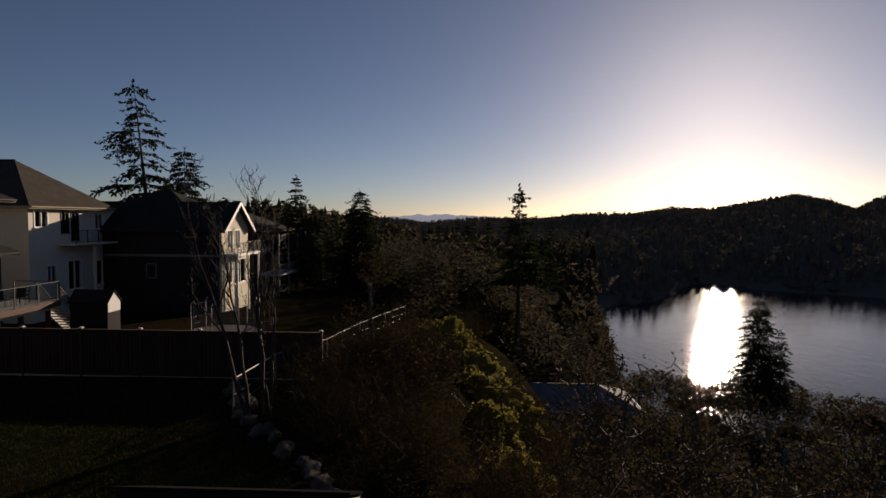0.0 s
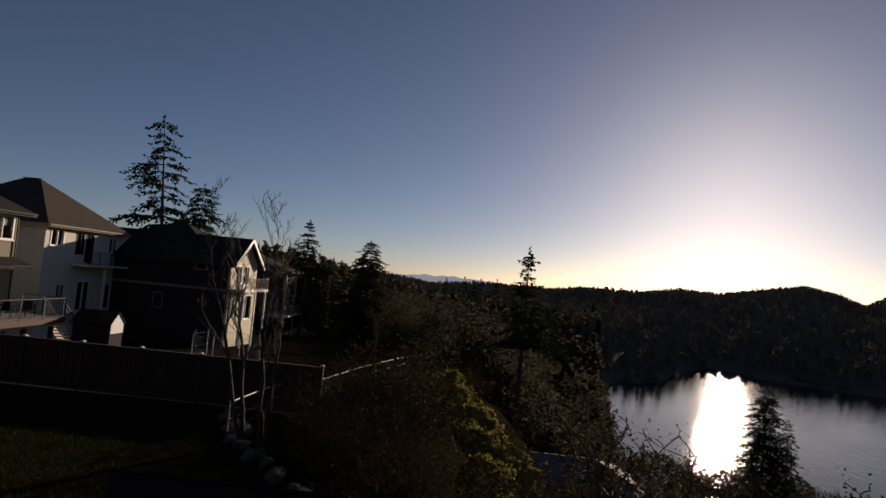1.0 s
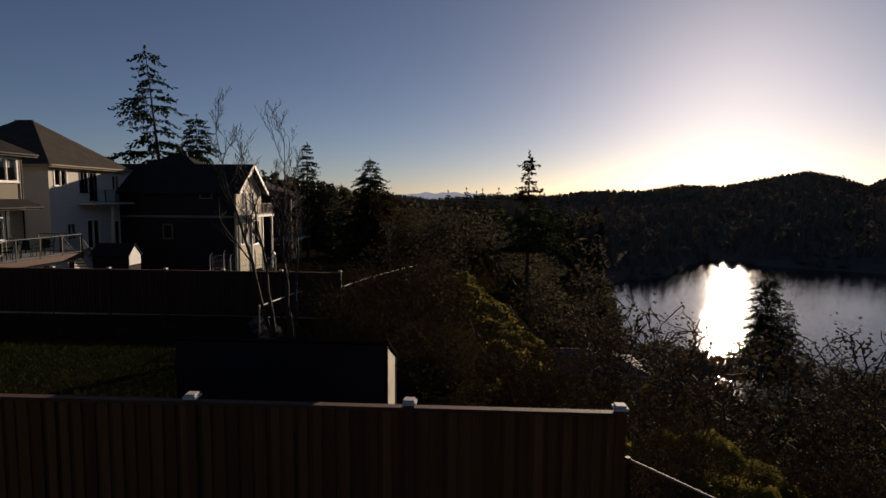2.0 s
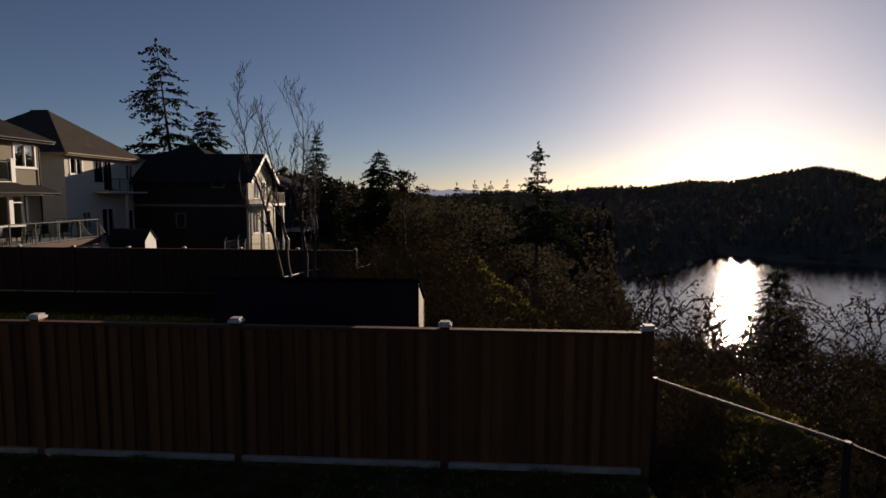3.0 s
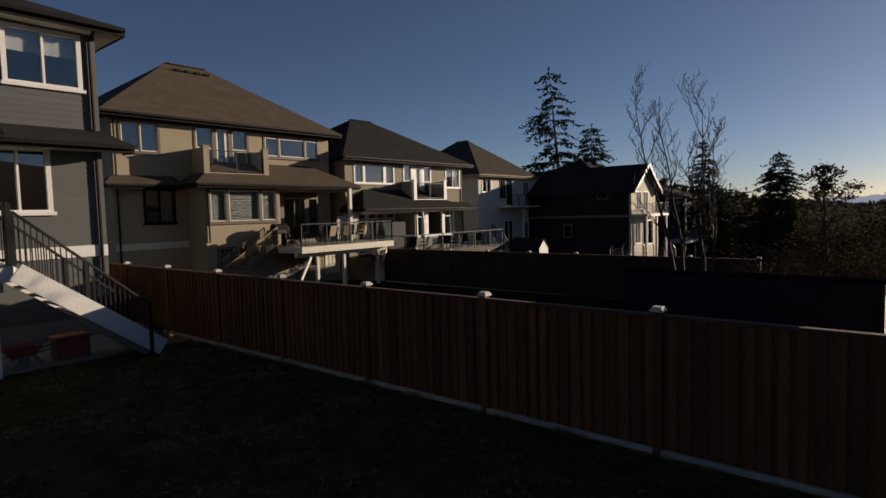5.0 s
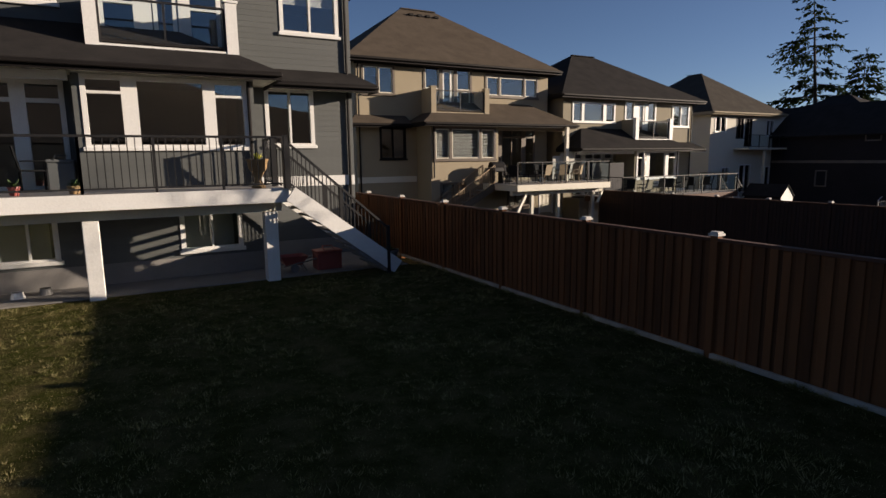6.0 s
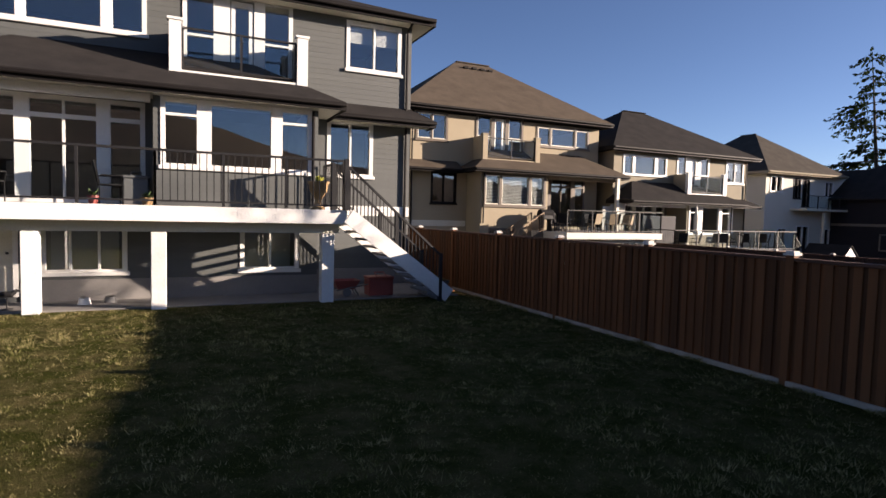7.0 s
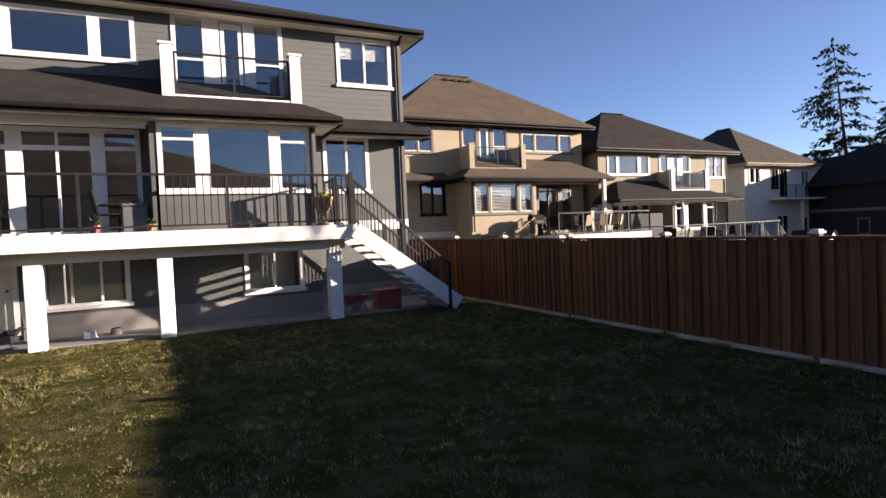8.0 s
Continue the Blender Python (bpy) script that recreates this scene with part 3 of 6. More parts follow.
def window(parent, x0, x1, z0, z1, y, trim, bars=(), transoms=(), width=0.11, sill=True, inner=None, backing=None, name="window", bar_width=0.06):
    """A framed window in a wall that faces -y: bars are (x, width) uprights, transoms (x0, x1, z)."""
    w = width
    edges = [x0 + w] + [e for c, bw in sorted(bars) for e in (c - bw / 2, c + bw / 2)] + [x1 - w]
    lights = []
    for a, b in zip(edges[::2], edges[1::2]):
        cuts = sorted(z for p, q, z in transoms if p < (a + b) / 2 < q)
        zz = [z0 + w * 0.8] + [e for c in cuts for e in (c - bar_width / 2, c + bar_width / 2)] + [z1 - w]
        lights += [(a, b, c, d) for c, d in zip(zz[::2], zz[1::2])]
    win = part(name, lattice(x0, x1, y - 0.035, y + 0.10, z0, z1, lights), trim, parent)
    if inner:
        for a, b, c, d in lights:
            part("sash", lattice(a + 0.002, b - 0.002, y - 0.01, y + 0.04, c + 0.002, d - 0.002, [(a + 0.05, b - 0.05, c + 0.05, d - 0.05)]), inner, win)
    if sill:
        bm = bmesh.new()
        bx(bm, x0 - 0.05, x1 + 0.05, y - 0.085, y - 0.003, z0 - 0.06, z0 + 0.035)
        part("sill", bevelled(bm, 0.01), trim, win)
    for a, b, c, d in lights:
        bm = bmesh.new()
        bx(bm, a + 0.001, b - 0.001, y + 0.045, y + 0.053, c + 0.001, d - 0.001)
        pane = part("pane", bm, "glass", win)
        pane.visible_shadow = False
    if backing:
        bm = bmesh.new()
        if backing == "curtain":
            k = 0
            while x0 + w + k * 0.12 < x1 - w - 0.1:
                xa = x0 + w + k * 0.12
                beam(bm, (xa + 0.06, y + 0.22 + 0.03 * (k % 2), z0 + 0.05), (xa + 0.06, y + 0.22 + 0.03 * (k % 2), z1 - 0.05), 0.13, 0.02, (0, 1, 0))
                k += 1
        else:
            z = z0 + w if backing == "blind" else z1 - w - 0.34 * (z1 - z0)
            while z < z1 - w:
                beam(bm, (x0 + w, y + 0.12, z), (x1 - w, y + 0.12, z), 0.034, 0.006, (0, -0.8, 0.6))
                z += 0.075 if backing == "blind" else 0.036
        part("curtain" if backing == "curtain" else "blind", bm, backing if backing == "curtain" else "blind", win)
    return win


def hip_roof(parent, x0, x1, y0, y1, z, slope, material, fascia, thick=0.24, over=0.55, soffit=None):
    """A hipped roof over a rectangle, with fascia, gutter and soffit."""
    x0, x1, y0, y1 = x0 - over, x1 + over, y0 - over, y1 + over
    run = min(x1 - x0, y1 - y0) / 2
    zr = z + run * slope
    if x1 - x0 >= y1 - y0:
        ridge = [(x0 + run, (y0 + y1) / 2, zr), (x1 - run, (y0 + y1) / 2, zr)]
    else:
        ridge = [((x0 + x1) / 2, y0 + run, zr), ((x0 + x1) / 2, y1 - run, zr)]
    bm = bmesh.new()
    c = [bm.verts.new(p) for p in ((x0, y0, z), (x1, y0, z), (x1, y1, z), (x0, y1, z))]
    lo = [bm.verts.new((v.co.x, v.co.y, z - 0.03)) for v in c]
    r = [bm.verts.new(p) for p in ridge]
    if x1 - x0 >= y1 - y0:
        fs = ((c[0], c[1], r[1], r[0]), (c[2], c[3], r[0], r[1]), (c[1], c[2], r[1]), (c[3], c[0], r[0]))
    else:
        fs = ((c[0], c[1], r[0]), (c[1], c[2], r[1], r[0]), (c[2], c[3], r[1]), (c[3], c[0], r[0], r[1]))
    for f in fs:
        bm.faces.new(f)
    for k in range(4):
        bm.faces.new((c[k], c[(k + 1) % 4], lo[(k + 1) % 4], lo[k]))
    bm.faces.new(lo[::-1])
    roof = part("roof", bm, material, parent)
    t = 0.025
    for a in ((x0 + t, x1 - t, y0 - t, y0 + t), (x0 + t, x1 - t, y1 - t, y1 + t), (x0 - t, x0 + t, y0 - t, y1 + t), (x1 - t, x1 + t, y0 - t, y1 + t)):
        box_part("fascia", fascia, roof, (*a, z - thick, z - 0.034))
    bm = bmesh.new()
    beam(bm, (x0, y0 - 0.09, z - 0.09), (x1, y0 - 0.09, z - 0.09), 0.12, 0.11)
    part("gutter", bevelled(bm, 0.02), fascia, roof)
    bm = bmesh.new()
    bx(bm, x0 + 0.03, x1 - 0.03, y0 + 0.03, y1 - 0.03, z - thick + 0.02, z - thick + 0.05)
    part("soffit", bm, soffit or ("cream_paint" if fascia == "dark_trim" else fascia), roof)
    bm = bmesh.new()
    for a, b in ((r0, r1) for r0, r1 in [(ridge[0], ridge[1])]):
        beam(bm, Vector(a) + Vector((0, 0, 0.02)), Vector(b) + Vector((0, 0, 0.02)), 0.25, 0.05)
    part("ridge_cap", bm, material, roof)
    return roof, ridge


def lean_roof(parent, x0, x1, y0, y1, z0, z1, cut0, cut1, material, fascia, soffit="cream_paint"):
    """A skirt roof against a wall at y1: eave at y0, ends hipped back by cut0 and cut1."""
    bm = bmesh.new()
    p = [(x0, y0, z0), (x1, y0, z0), (x1 - cut1, y1, z1), (x0 + cut0, y1, z1), (x0, y1, z0), (x1, y1, z0)]
    v = [bm.verts.new(q) for q in p]
    lo = [bm.verts.new((q[0], q[1], z0 - 0.03)) for q in (p[0], p[1], p[5], p[4])]
    bm.faces.new(v[:4])
    bm.faces.new((v[1], v[5], v[2]))
    bm.faces.new((v[4], v[0], v[3]))
    bm.faces.new((v[0], v[1], lo[1], lo[0]))
    bm.faces.new((v[1], v[5], lo[2], lo[1]))
    bm.faces.new((v[4], v[0], lo[0], lo[3]))
    bm.faces.new(lo)
    roof = part("lower_roof", bm, material, parent)
    for dims in ((x0, x1, y0 - 0.03, y0 + 0.02), (x0 - 0.02, x0 + 0.02, y0 + 0.021, y1 - 0.01), (x1 - 0.02, x1 + 0.02, y0 + 0.021, y1 - 0.01)):
        box_part("fascia", fascia, roof, (*dims, z0 - 0.22, z0 - 0.034))
    bm = bmesh.new()
    beam(bm, (x0, y0 - 0.09, z0 - 0.09), (x1, y0 - 0.09, z0 - 0.09), 0.11, 0.1)
    part("gutter", bevelled(bm, 0.02), fascia, roof)
    bm = bmesh.new()
    bx(bm, x0 + 0.03, x1 - 0.03, y0 + 0.03, y1 - 0.02, z0 - 0.17, z0 - 0.14)
    part("soffit", bm, soffit, roof)
    return roof


def railing(parent, pts, h, material="black_metal", gap=1.5, picket=0.0, glazed=False, name="railing"):
    """A metal rail along a row of points at floor level: top rail, bottom rail, posts, balusters or glass, each a piece."""
    up = Vector((0, 0, 1))
    bm = bmesh.new()
    for a, b in zip(pts, pts[1:]):
        beam(bm, Vector(a) + up * h, Vector(b) + up * h, 0.06, 0.045)
    rail = part(name, bm, material, parent)
    home = rail if parent.type == "EMPTY" else parent

    def piece(nm, p, q, w, t, d=(0, 1, 0), mat=material):
        bm = bmesh.new()
        beam(bm, p, q, w, t, d)
        return part(nm, bm, mat, home)

    for a, b in zip(pts, pts[1:]):
        a, b = Vector(a), Vector(b)
        ln = (b - a).length
        k = max(1, round(ln / gap))
        for i in range(k + 1):
            q = a.lerp(b, i / k)
            piece("post", q, q + up * h, 0.05, 0.05)
        piece("bottom_rail", a + up * 0.1, b + up * 0.1, 0.04, 0.035, up)
        if picket:
            m = int(ln / picket)
            for i in range(1, m):
                q = a.lerp(b, i / m)
                piece("baluster", q + up * 0.1, q + up * h, 0.018, 0.018)
        if glazed:
            for i in range(k):
                mid = up * ((0.12 + h - 0.03) / 2)
                g = piece("glass_panel", a.lerp(b, (i + 0.03) / k) + mid, a.lerp(b, (i + 0.97) / k) + mid, 0.008, h - 0.16, up, "rail_glass")
                g.visible_shadow = False
    return rail


def lake_house(name, label, start, sign, wide, y, z, wall, trim, roof, fascia, inner=None, roof_slope=0.42, deep=11.0, curtains=(), under="cream_paint"):
    """A two-storey house over a walk-out basement, its back to the lake. u runs from the corner beside the three-part window."""
    def X(u):
        return start + sign * u * wide / 11.7

    def span(u0, u1):
        return tuple(sorted((X(u0), X(u1))))

    h = thing(name, label, "house", (X(5.8), y + deep / 2, z))
    x0, x1 = span(0, 11.7)
    bay0, bay1 = span(4.46, 8.44)
    boarded = wall == "siding_grey"
    yb = y - 1.55
    yd = y - 0.75 if boarded else y
    trip, door, w1 = span(0.71, 4.28), span(5.13, 8.02), span(9.6, 11.35)
    slide, bayw, w2 = span(0.9, 4.22), span(4.62, 8.28), span(9.05, 10.48)
    bw1, bw2, bdoor = span(2.15, 3.9), span(6.45, 7.95), span(0.75, 1.75)
    t = 0.18
    if boarded:
        slide = span(1.0, 4.26)
    head = 4.68 if boarded else 4.8
    inset = lambda s, zz0, zz1: (s[0] + 0.05, s[1] - 0.05, z + zz0 + 0.05, z + zz1 - 0.05)
    # storeys
    wall_part(h, wall, x0, x1, y, y + t, z + 5.05, z + 8.0, [inset(trip, 6.52, 7.7), inset(door, 5.5, 7.95), inset(w1, 6.36, 7.82)], clad=boarded)
    a, b = span(0, 4.46)
    wall_part(h, wall, a, b, yd, yd + t, z + 2.1, z + 5.05, [inset(slide, 2.14, head)], clad=boarded)
    if boarded:
        wall_part(h, wall, x0, x0 + t, yd + t, y, z + 2.1, z + 5.05)
        box_part("door_floor", "interior", h, (x0 + t, bay0 - 0.01, yd + t, y + t - 0.01, z + 2.0, z + 2.1))
    a, b = span(8.44, 11.7)
    wall_part(h, wall, a, b, y, y + t, z - 1.2, z + 5.05, [inset(w2, 3.16, 4.83)], clad=boarded)
    wall_part(h, wall, bay0, bay1, yb, yb + t, z - 1.2, z + 5.05, [inset(bayw, 3.08, 4.76), inset(bw2, 0.5, 1.95)], clad=boarded)
    a, b = span(0, 4.46)
    wall_part(h, wall, a, b, yb, yb + t, z - 1.2, z + 2.08, [inset(bw1, 0.5, 1.95), inset(bdoor, 0.02, 1.98)], clad=boarded)
    for xs in (bay0, bay1):
        s = (xs, xs + t) if xs == bay0 else (xs - t, xs)
        wall_part(h, wall, s[0], s[1], yb + t, y, z - 1.2, z + 5.05)
    side = span(0, 0)[0]
    s = (side, side + t * sign)
    wall_part(h, wall, min(s), max(s), yb + t, y, z - 1.2, z + 2.08)
    wall_part(h, wall, x0, x0 + t, y + t, y + deep, z - 1.2, z + 8.0)
    wall_part(h, wall, x1 - t, x1, y + t, y + deep, z - 1.2, z + 8.0)
    wall_part(h, wall, x0 + t, x1 - t, y + deep - t, y + deep, z - 1.2, z + 8.0)
    for zz, y0 in ((5.1, y + t), (2.0, y + t), (7.9, y + t)):
        box_part("storey_floor", "interior", h, (x0 + t, x1 - t, y0, y + deep - t, z + zz, z + zz + 0.1))
    box_part("bay_floor", "interior", h, (bay0 + t, bay1 - t, yb + t, y + t - 0.01, z + 2.0, z + 2.1))
    for xx in (X(4.46), X(8.7)):
        box_part("partition", "interior", h, (xx - 0.06, xx + 0.06, y + t, y + deep - t, z - 0.2, z + 7.9))
    box_part("inner_wall", "interior", h, (x0 + t, x1 - t, y + 4.2, y + 4.3, z - 0.2, z + 7.9))
    # openings
    def bars(pairs):
        return [((X(p) + X(q)) / 2, abs(X(q) - X(p))) for p, q in pairs]
    fat = bars([(1.46, 1.66), (3.24, 3.5)]) if not inner else bars([(1.62, 1.72), (3.3, 3.4)])
    window(h, *trip, z + 6.52, z + 7.7, y, trim, sorted(fat), inner=inner)
    dw = window(h, *door, z + 5.5, z + 7.95, y, trim, sorted(bars([(5.9, 6.32), (6.96, 7.25)] if not inner else [(6.05, 6.25), (6.9, 7.1)])),
                [(*span(5.25, 5.9), z + 6.75), (*span(7.25, 7.9), z + 6.75)], inner=inner, sill=False, name="balcony_door")
    a, b = span(6.36, 6.92)
    part("door_leaf", lattice(a, b, y - 0.012, y + 0.04, z + 5.6, z + 7.8, [(a + 0.1, b - 0.1, z + 5.85, z + 7.65)]), "white_paint", dw)
    c = (w1[0] + w1[1]) / 2
    window(h, *w1, z + 6.36, z + 7.82, y, trim, [(c, 0.055)], inner=inner, backing="valance" if "w1" in curtains else None)
    window(h, *slide, z + 2.14, z + head, yd, trim if not inner else "bronze_trim", sorted(bars([(1.35 + 0.2, 1.35 + 0.5), (3.2, 3.5)]) + [((X(1.85) + X(3.2)) / 2, 0.05)]),
           [(*span(1.05 if boarded else 0.95, 1.55), z + head - 0.48), (*span(1.85, 3.2), z + head - 0.48), (*span(3.5, 4.15), z + head - 0.48)], sill=False, name="patio_door", bar_width=0.1)
    window(h, *bayw, z + 3.08, z + 4.76, yb, trim, sorted(bars([(5.43, 5.77), (7.21, 7.5)] if not inner else [(5.5, 5.66), (7.25, 7.4)])),
           [] if inner else [(*span(4.7, 5.43), z + 4.36), (*span(7.5, 8.2), z + 4.36)], inner=inner, backing="blind" if "bay" in curtains else None, name="bay_window")
    c = (w2[0] + w2[1]) / 2
    window(h, *w2, z + 3.16, z + 4.83, y, trim if not inner else "dark_trim", [(c, 0.055)])
    window(h, *bw1, z + 0.5, z + 1.95, yb, trim, [(bw1[0] + (bw1[1] - bw1[0]) * k / 3, 0.05) for k in (1, 2)], backing="curtain")
    window(h, *bw2, z + 0.5, z + 1.95, yb, trim, [((bw2[0] + bw2[1]) / 2, 0.05)], backing="curtain")
    bd = box_part("basement_door", "cream_paint", h, (bdoor[0] + 0.08, bdoor[1] - 0.08, yb + 0.03, yb + 0.09, z + 0.03, z + 1.95), "pale panelled door", 0.008)
    bm = bmesh.new()
    lathe(bm, bdoor[1] - 0.2, yb - 0.02, z + 0.98, [(-0.03, 0.005), (-0.02, 0.03), (0.02, 0.03), (0.03, 0.005)], 10)
    part("door_knob", bm, "black_metal", bd)
    part("door_frame", lattice(bdoor[0], bdoor[1], yb - 0.03, yb + 0.1, z, z + 2.05, [(bdoor[0] + 0.1, bdoor[1] - 0.1, z, z + 1.95)]), "white_paint", bd)
    # plinth, corner boards, downpipes, belt
    a, b = span(1.8, 8.44)
    box_part("plinth", "plinth_grey", h, (a, b, yb - 0.04, yb - 0.003, z - 1.2, z + 0.36))
    a, b = span(8.44, 11.7)
    box_part("plinth", "plinth_grey", h, (a, b, y - 0.04, y - 0.003, z - 1.2, z + 0.36))
    a, b = span(-0.1, 4.4)
    box_part("porch_beam", trim if not inner else wall, h, (a, b, yb + 0.0, yb + 0.16, z + 4.6, z + 4.8))
    a, b = span(8.5, 11.7)
    box_part("belt_board", "white_paint" if not inner else "cream_paint", h, (a, b, y - 0.04, y - 0.003, z + 1.98, z + 2.28))
    bm = bmesh.new()
    cx = X(11.7) - sign * 0.16
    tube(bm, [(cx, y - 0.07, z + 0.35), (cx, y - 0.07, z + 7.7), (cx, y - 0.5, z + 7.9)], [0.04] * 3, 8)
    part("downpipe", bm, fascia, h)
    bm = bmesh.new()
    cx = X(8.3)
    tube(bm, [(cx, yb - 0.07, z + 2.2), (cx, yb - 0.07, z + 4.75)], [0.04] * 2, 8)
    part("downpipe", bm, fascia, h)
    a, b = span(4.46, 8.44)
    box_part("frieze", trim if not inner else wall, h, (a, b, yb - 0.025, yb - 0.003, z + 4.77, z + 4.87))
    if inner:
        # dark strip along the wall top below the eaves
        box_part("eave_frieze", "dark_trim", h, (x0, x1, y - 0.03, y - 0.003, z + 7.78, z + 7.97))
    # roofs
    main, ridge = hip_roof(h, x0, x1, y, y + deep, z + 8.1, roof_slope, roof, fascia, soffit=under)
    for k in range(4 if inner else 0):
        xr = (ridge[0][0] + ridge[1][0]) / 2 + (k - 1.5) * 0.55
        yr, zr = ridge[0][1] - 0.7, ridge[0][2] - 0.7 * roof_slope
        bm = bmesh.new()
        bx(bm, xr - 0.16, xr + 0.16, yr - 0.16, yr + 0.16, zr - 0.05, zr + 0.09)
        part("roof_vent", bevelled(bm, 0.03), "dark_trim", main)
    a, b = span(-0.5, 9.05)
    cut_far, cut_near = (1.9, 2.1) if sign > 0 else (2.1, 1.9)
    lean_roof(h, a, b, yb - 0.55, y - 0.004, z + 4.98, z + 6.15, cut_far, cut_near, roof, fascia, under)
    a, b = span(9.06, 12.25)
    c0, c1 = (0.0, 0.55) if sign > 0 else (0.55, 0.0)
    lean_roof(h, a, b, y - 0.75, y - 0.004, z + 4.95, z + 5.36, c0, c1, roof, fascia, under)
    # balcony
    ba, bb = span(4.87, 8.15)
    yf = y - 1.22
    bal = box_part("balcony", wall if inner else "white_paint", h, (ba, bb, yf, y - 0.006, z + 5.4, z + 5.52))
    for k, xs in enumerate((ba, bb)):
        xi = xs + 0.16 if k == 0 else xs - 0.16
        box_part("side_wall", wall, bal, (min(xs, xi) + 0.01, max(xs, xi) - 0.01, yf + 0.2, y - 0.006, z + 5.0, z + 6.7))
        pb = bmesh.new()
        bx(pb, min(xs, xi) - 0.06, max(xs, xi) + 0.06, yf - 0.02, yf + 0.2, z + 5.42, z + 6.72)
        bx(pb, min(xs, xi) - 0.1, max(xs, xi) + 0.1, yf - 0.05, yf + 0.23, z + 6.72, z + 6.78)
        part("balcony_post", pb, "white_paint" if not inner else wall, bal)
    railing(bal, [(ba + 0.25, yf + 0.08, z + 5.52), (bb - 0.25, yf + 0.08, z + 5.52)], 1.05, gap=1.4, glazed=True)
    return h, X


def deck(name, label, x0, x1, y0, y1, z, posts, fascia="white_paint", ground=0.0, post_w=0.28):
    """A raised deck on boxed posts with a black rail."""
    d = thing(name, label, "deck", ((x0 + x1) / 2, (y0 + y1) / 2, ground))
    bm = bmesh.new()
    bx(bm, x0 + 0.03, x1 - 0.03, y0 + 0.03, y1, z - 0.05, z)
    part("decking", bm, "deck_membrane", d)
    box_part("fascia", fascia, d, (x0, x1, y0 - 0.02, y0 + 0.026, z - 0.3, z + 0.004))
    box_part("fascia", fascia, d, (x0 - 0.02, x0 + 0.026, y0 + 0.03, y1, z - 0.3, z + 0.004))
    box_part("fascia", fascia, d, (x1 - 0.026, x1 + 0.02, y0 + 0.03, y1, z - 0.3, z + 0.004))
    x = x0 + 0.3
    while x < x1 - 0.1:
        box_part("joist", "weathered_board", d, (x - 0.02, x + 0.02, y0 + 0.05, y1 - 0.05, z - 0.27, z - 0.055))
        x += 0.6
    box_part("girder", "cream_paint", d, (x0 + 0.05, x1 - 0.05, y0 + 0.45, y0 + 0.68, z - 0.52, z - 0.275))
    for px in posts:
        pb = bmesh.new()
        bx(pb, px - post_w / 2, px + post_w / 2, y0 + 0.56 - post_w / 2, y0 + 0.56 + post_w / 2, ground - 0.3, z - 0.525)
        part("post", bevelled(pb, 0.012), fascia, d)
    return d


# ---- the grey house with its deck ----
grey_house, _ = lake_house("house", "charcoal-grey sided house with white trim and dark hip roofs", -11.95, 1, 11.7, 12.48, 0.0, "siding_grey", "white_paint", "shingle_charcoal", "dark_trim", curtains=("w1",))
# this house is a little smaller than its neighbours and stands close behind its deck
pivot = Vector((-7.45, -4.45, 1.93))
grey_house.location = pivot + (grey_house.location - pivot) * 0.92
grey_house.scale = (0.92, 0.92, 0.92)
YD = 7.72
grey_deck = deck("deck", "raised deck with white fascia, boxed posts and black glass rail", -12.6, -3.62, YD, 9.66, 2.1, (-12.2, -9.5, -7.35, -3.92))
box_part("side_decking", "deck_membrane", grey_deck, (-11.5, -7.6, 9.665, 10.41, 2.075, 2.1))
railing(grey_deck, [(-12.55, YD + 0.06, 2.1), (-7.4, YD + 0.06, 2.1)], 1.08, gap=1.25, glazed=True)
railing(grey_deck, [(-7.4, YD + 0.06, 2.1), (-3.68, YD + 0.06, 2.1)], 1.08, gap=1.4, picket=0.13)
railing(grey_deck, [(-3.68, 8.85, 2.1), (-3.68, 9.64, 2.1)], 1.08, gap=2.0, picket=0.11)


def stair(parent, top, foot, y0, y1, risers, rail_sides=(True, True), paint="white_paint", rail="black_metal"):
    """Open stairs that run down along +x or -x between two stringers."""
    (xt, zt), (xf, zf) = top, foot
    st = []
    for yy in (y0, y1):
        bm = bmesh.new()
        beam(bm, (xt, yy, zt - 0.12), (xf, yy, zf + 0.14), 0.06, 0.34)
        st.append(part("stringer", bm, paint, parent))
    for i in range(1, risers):
        f = i / risers
        xx, zz = xt + (xf - xt) * f, zt + (zf - zt) * f
        bm = bmesh.new()
        zz = max(0.1 + zf, zz - 0.11)
        bx(bm, xx - 0.13, xx + 0.13, y0 + 0.035, y1 - 0.035, zz - 0.045, zz)
        part("tread", bm, "plinth_grey", parent)
    for yy, on in zip((y0, y1), rail_sides):
        if on:
            railing(parent, [(xt, yy, zt), (xf - 0.25 * (1 if xf > xt else -1), yy, zf + 0.16)], 0.95, rail, gap=1.6, picket=0.115, name="handrail")


stair(grey_deck, (-3.6, 2.1), (-1.12, 0.0), 7.62, 8.78, 12)
for yy in (7.62, 8.78):
    bm = bmesh.new()
    beam(bm, (-3.66, yy, 2.1), (-3.66, yy, 3.22), 0.09, 0.09, (0, 1, 0))
    part("newel", bm, "black_metal", grey_deck)
    bm = bmesh.new()
    beam(bm, (-1.36, yy, 0.0), (-1.36, yy, 1.15), 0.08, 0.08, (0, 1, 0))
    part("newel", bm, "black_metal", grey_deck)

bm = bmesh.new()
bx(bm, -13.0, -0.5, 8.35, 11.0, -0.3, 0.035)
tagged(part("patio", bm, "plinth_grey", None), "narrow concrete slab under the raised deck", "pavement", kind="structure")

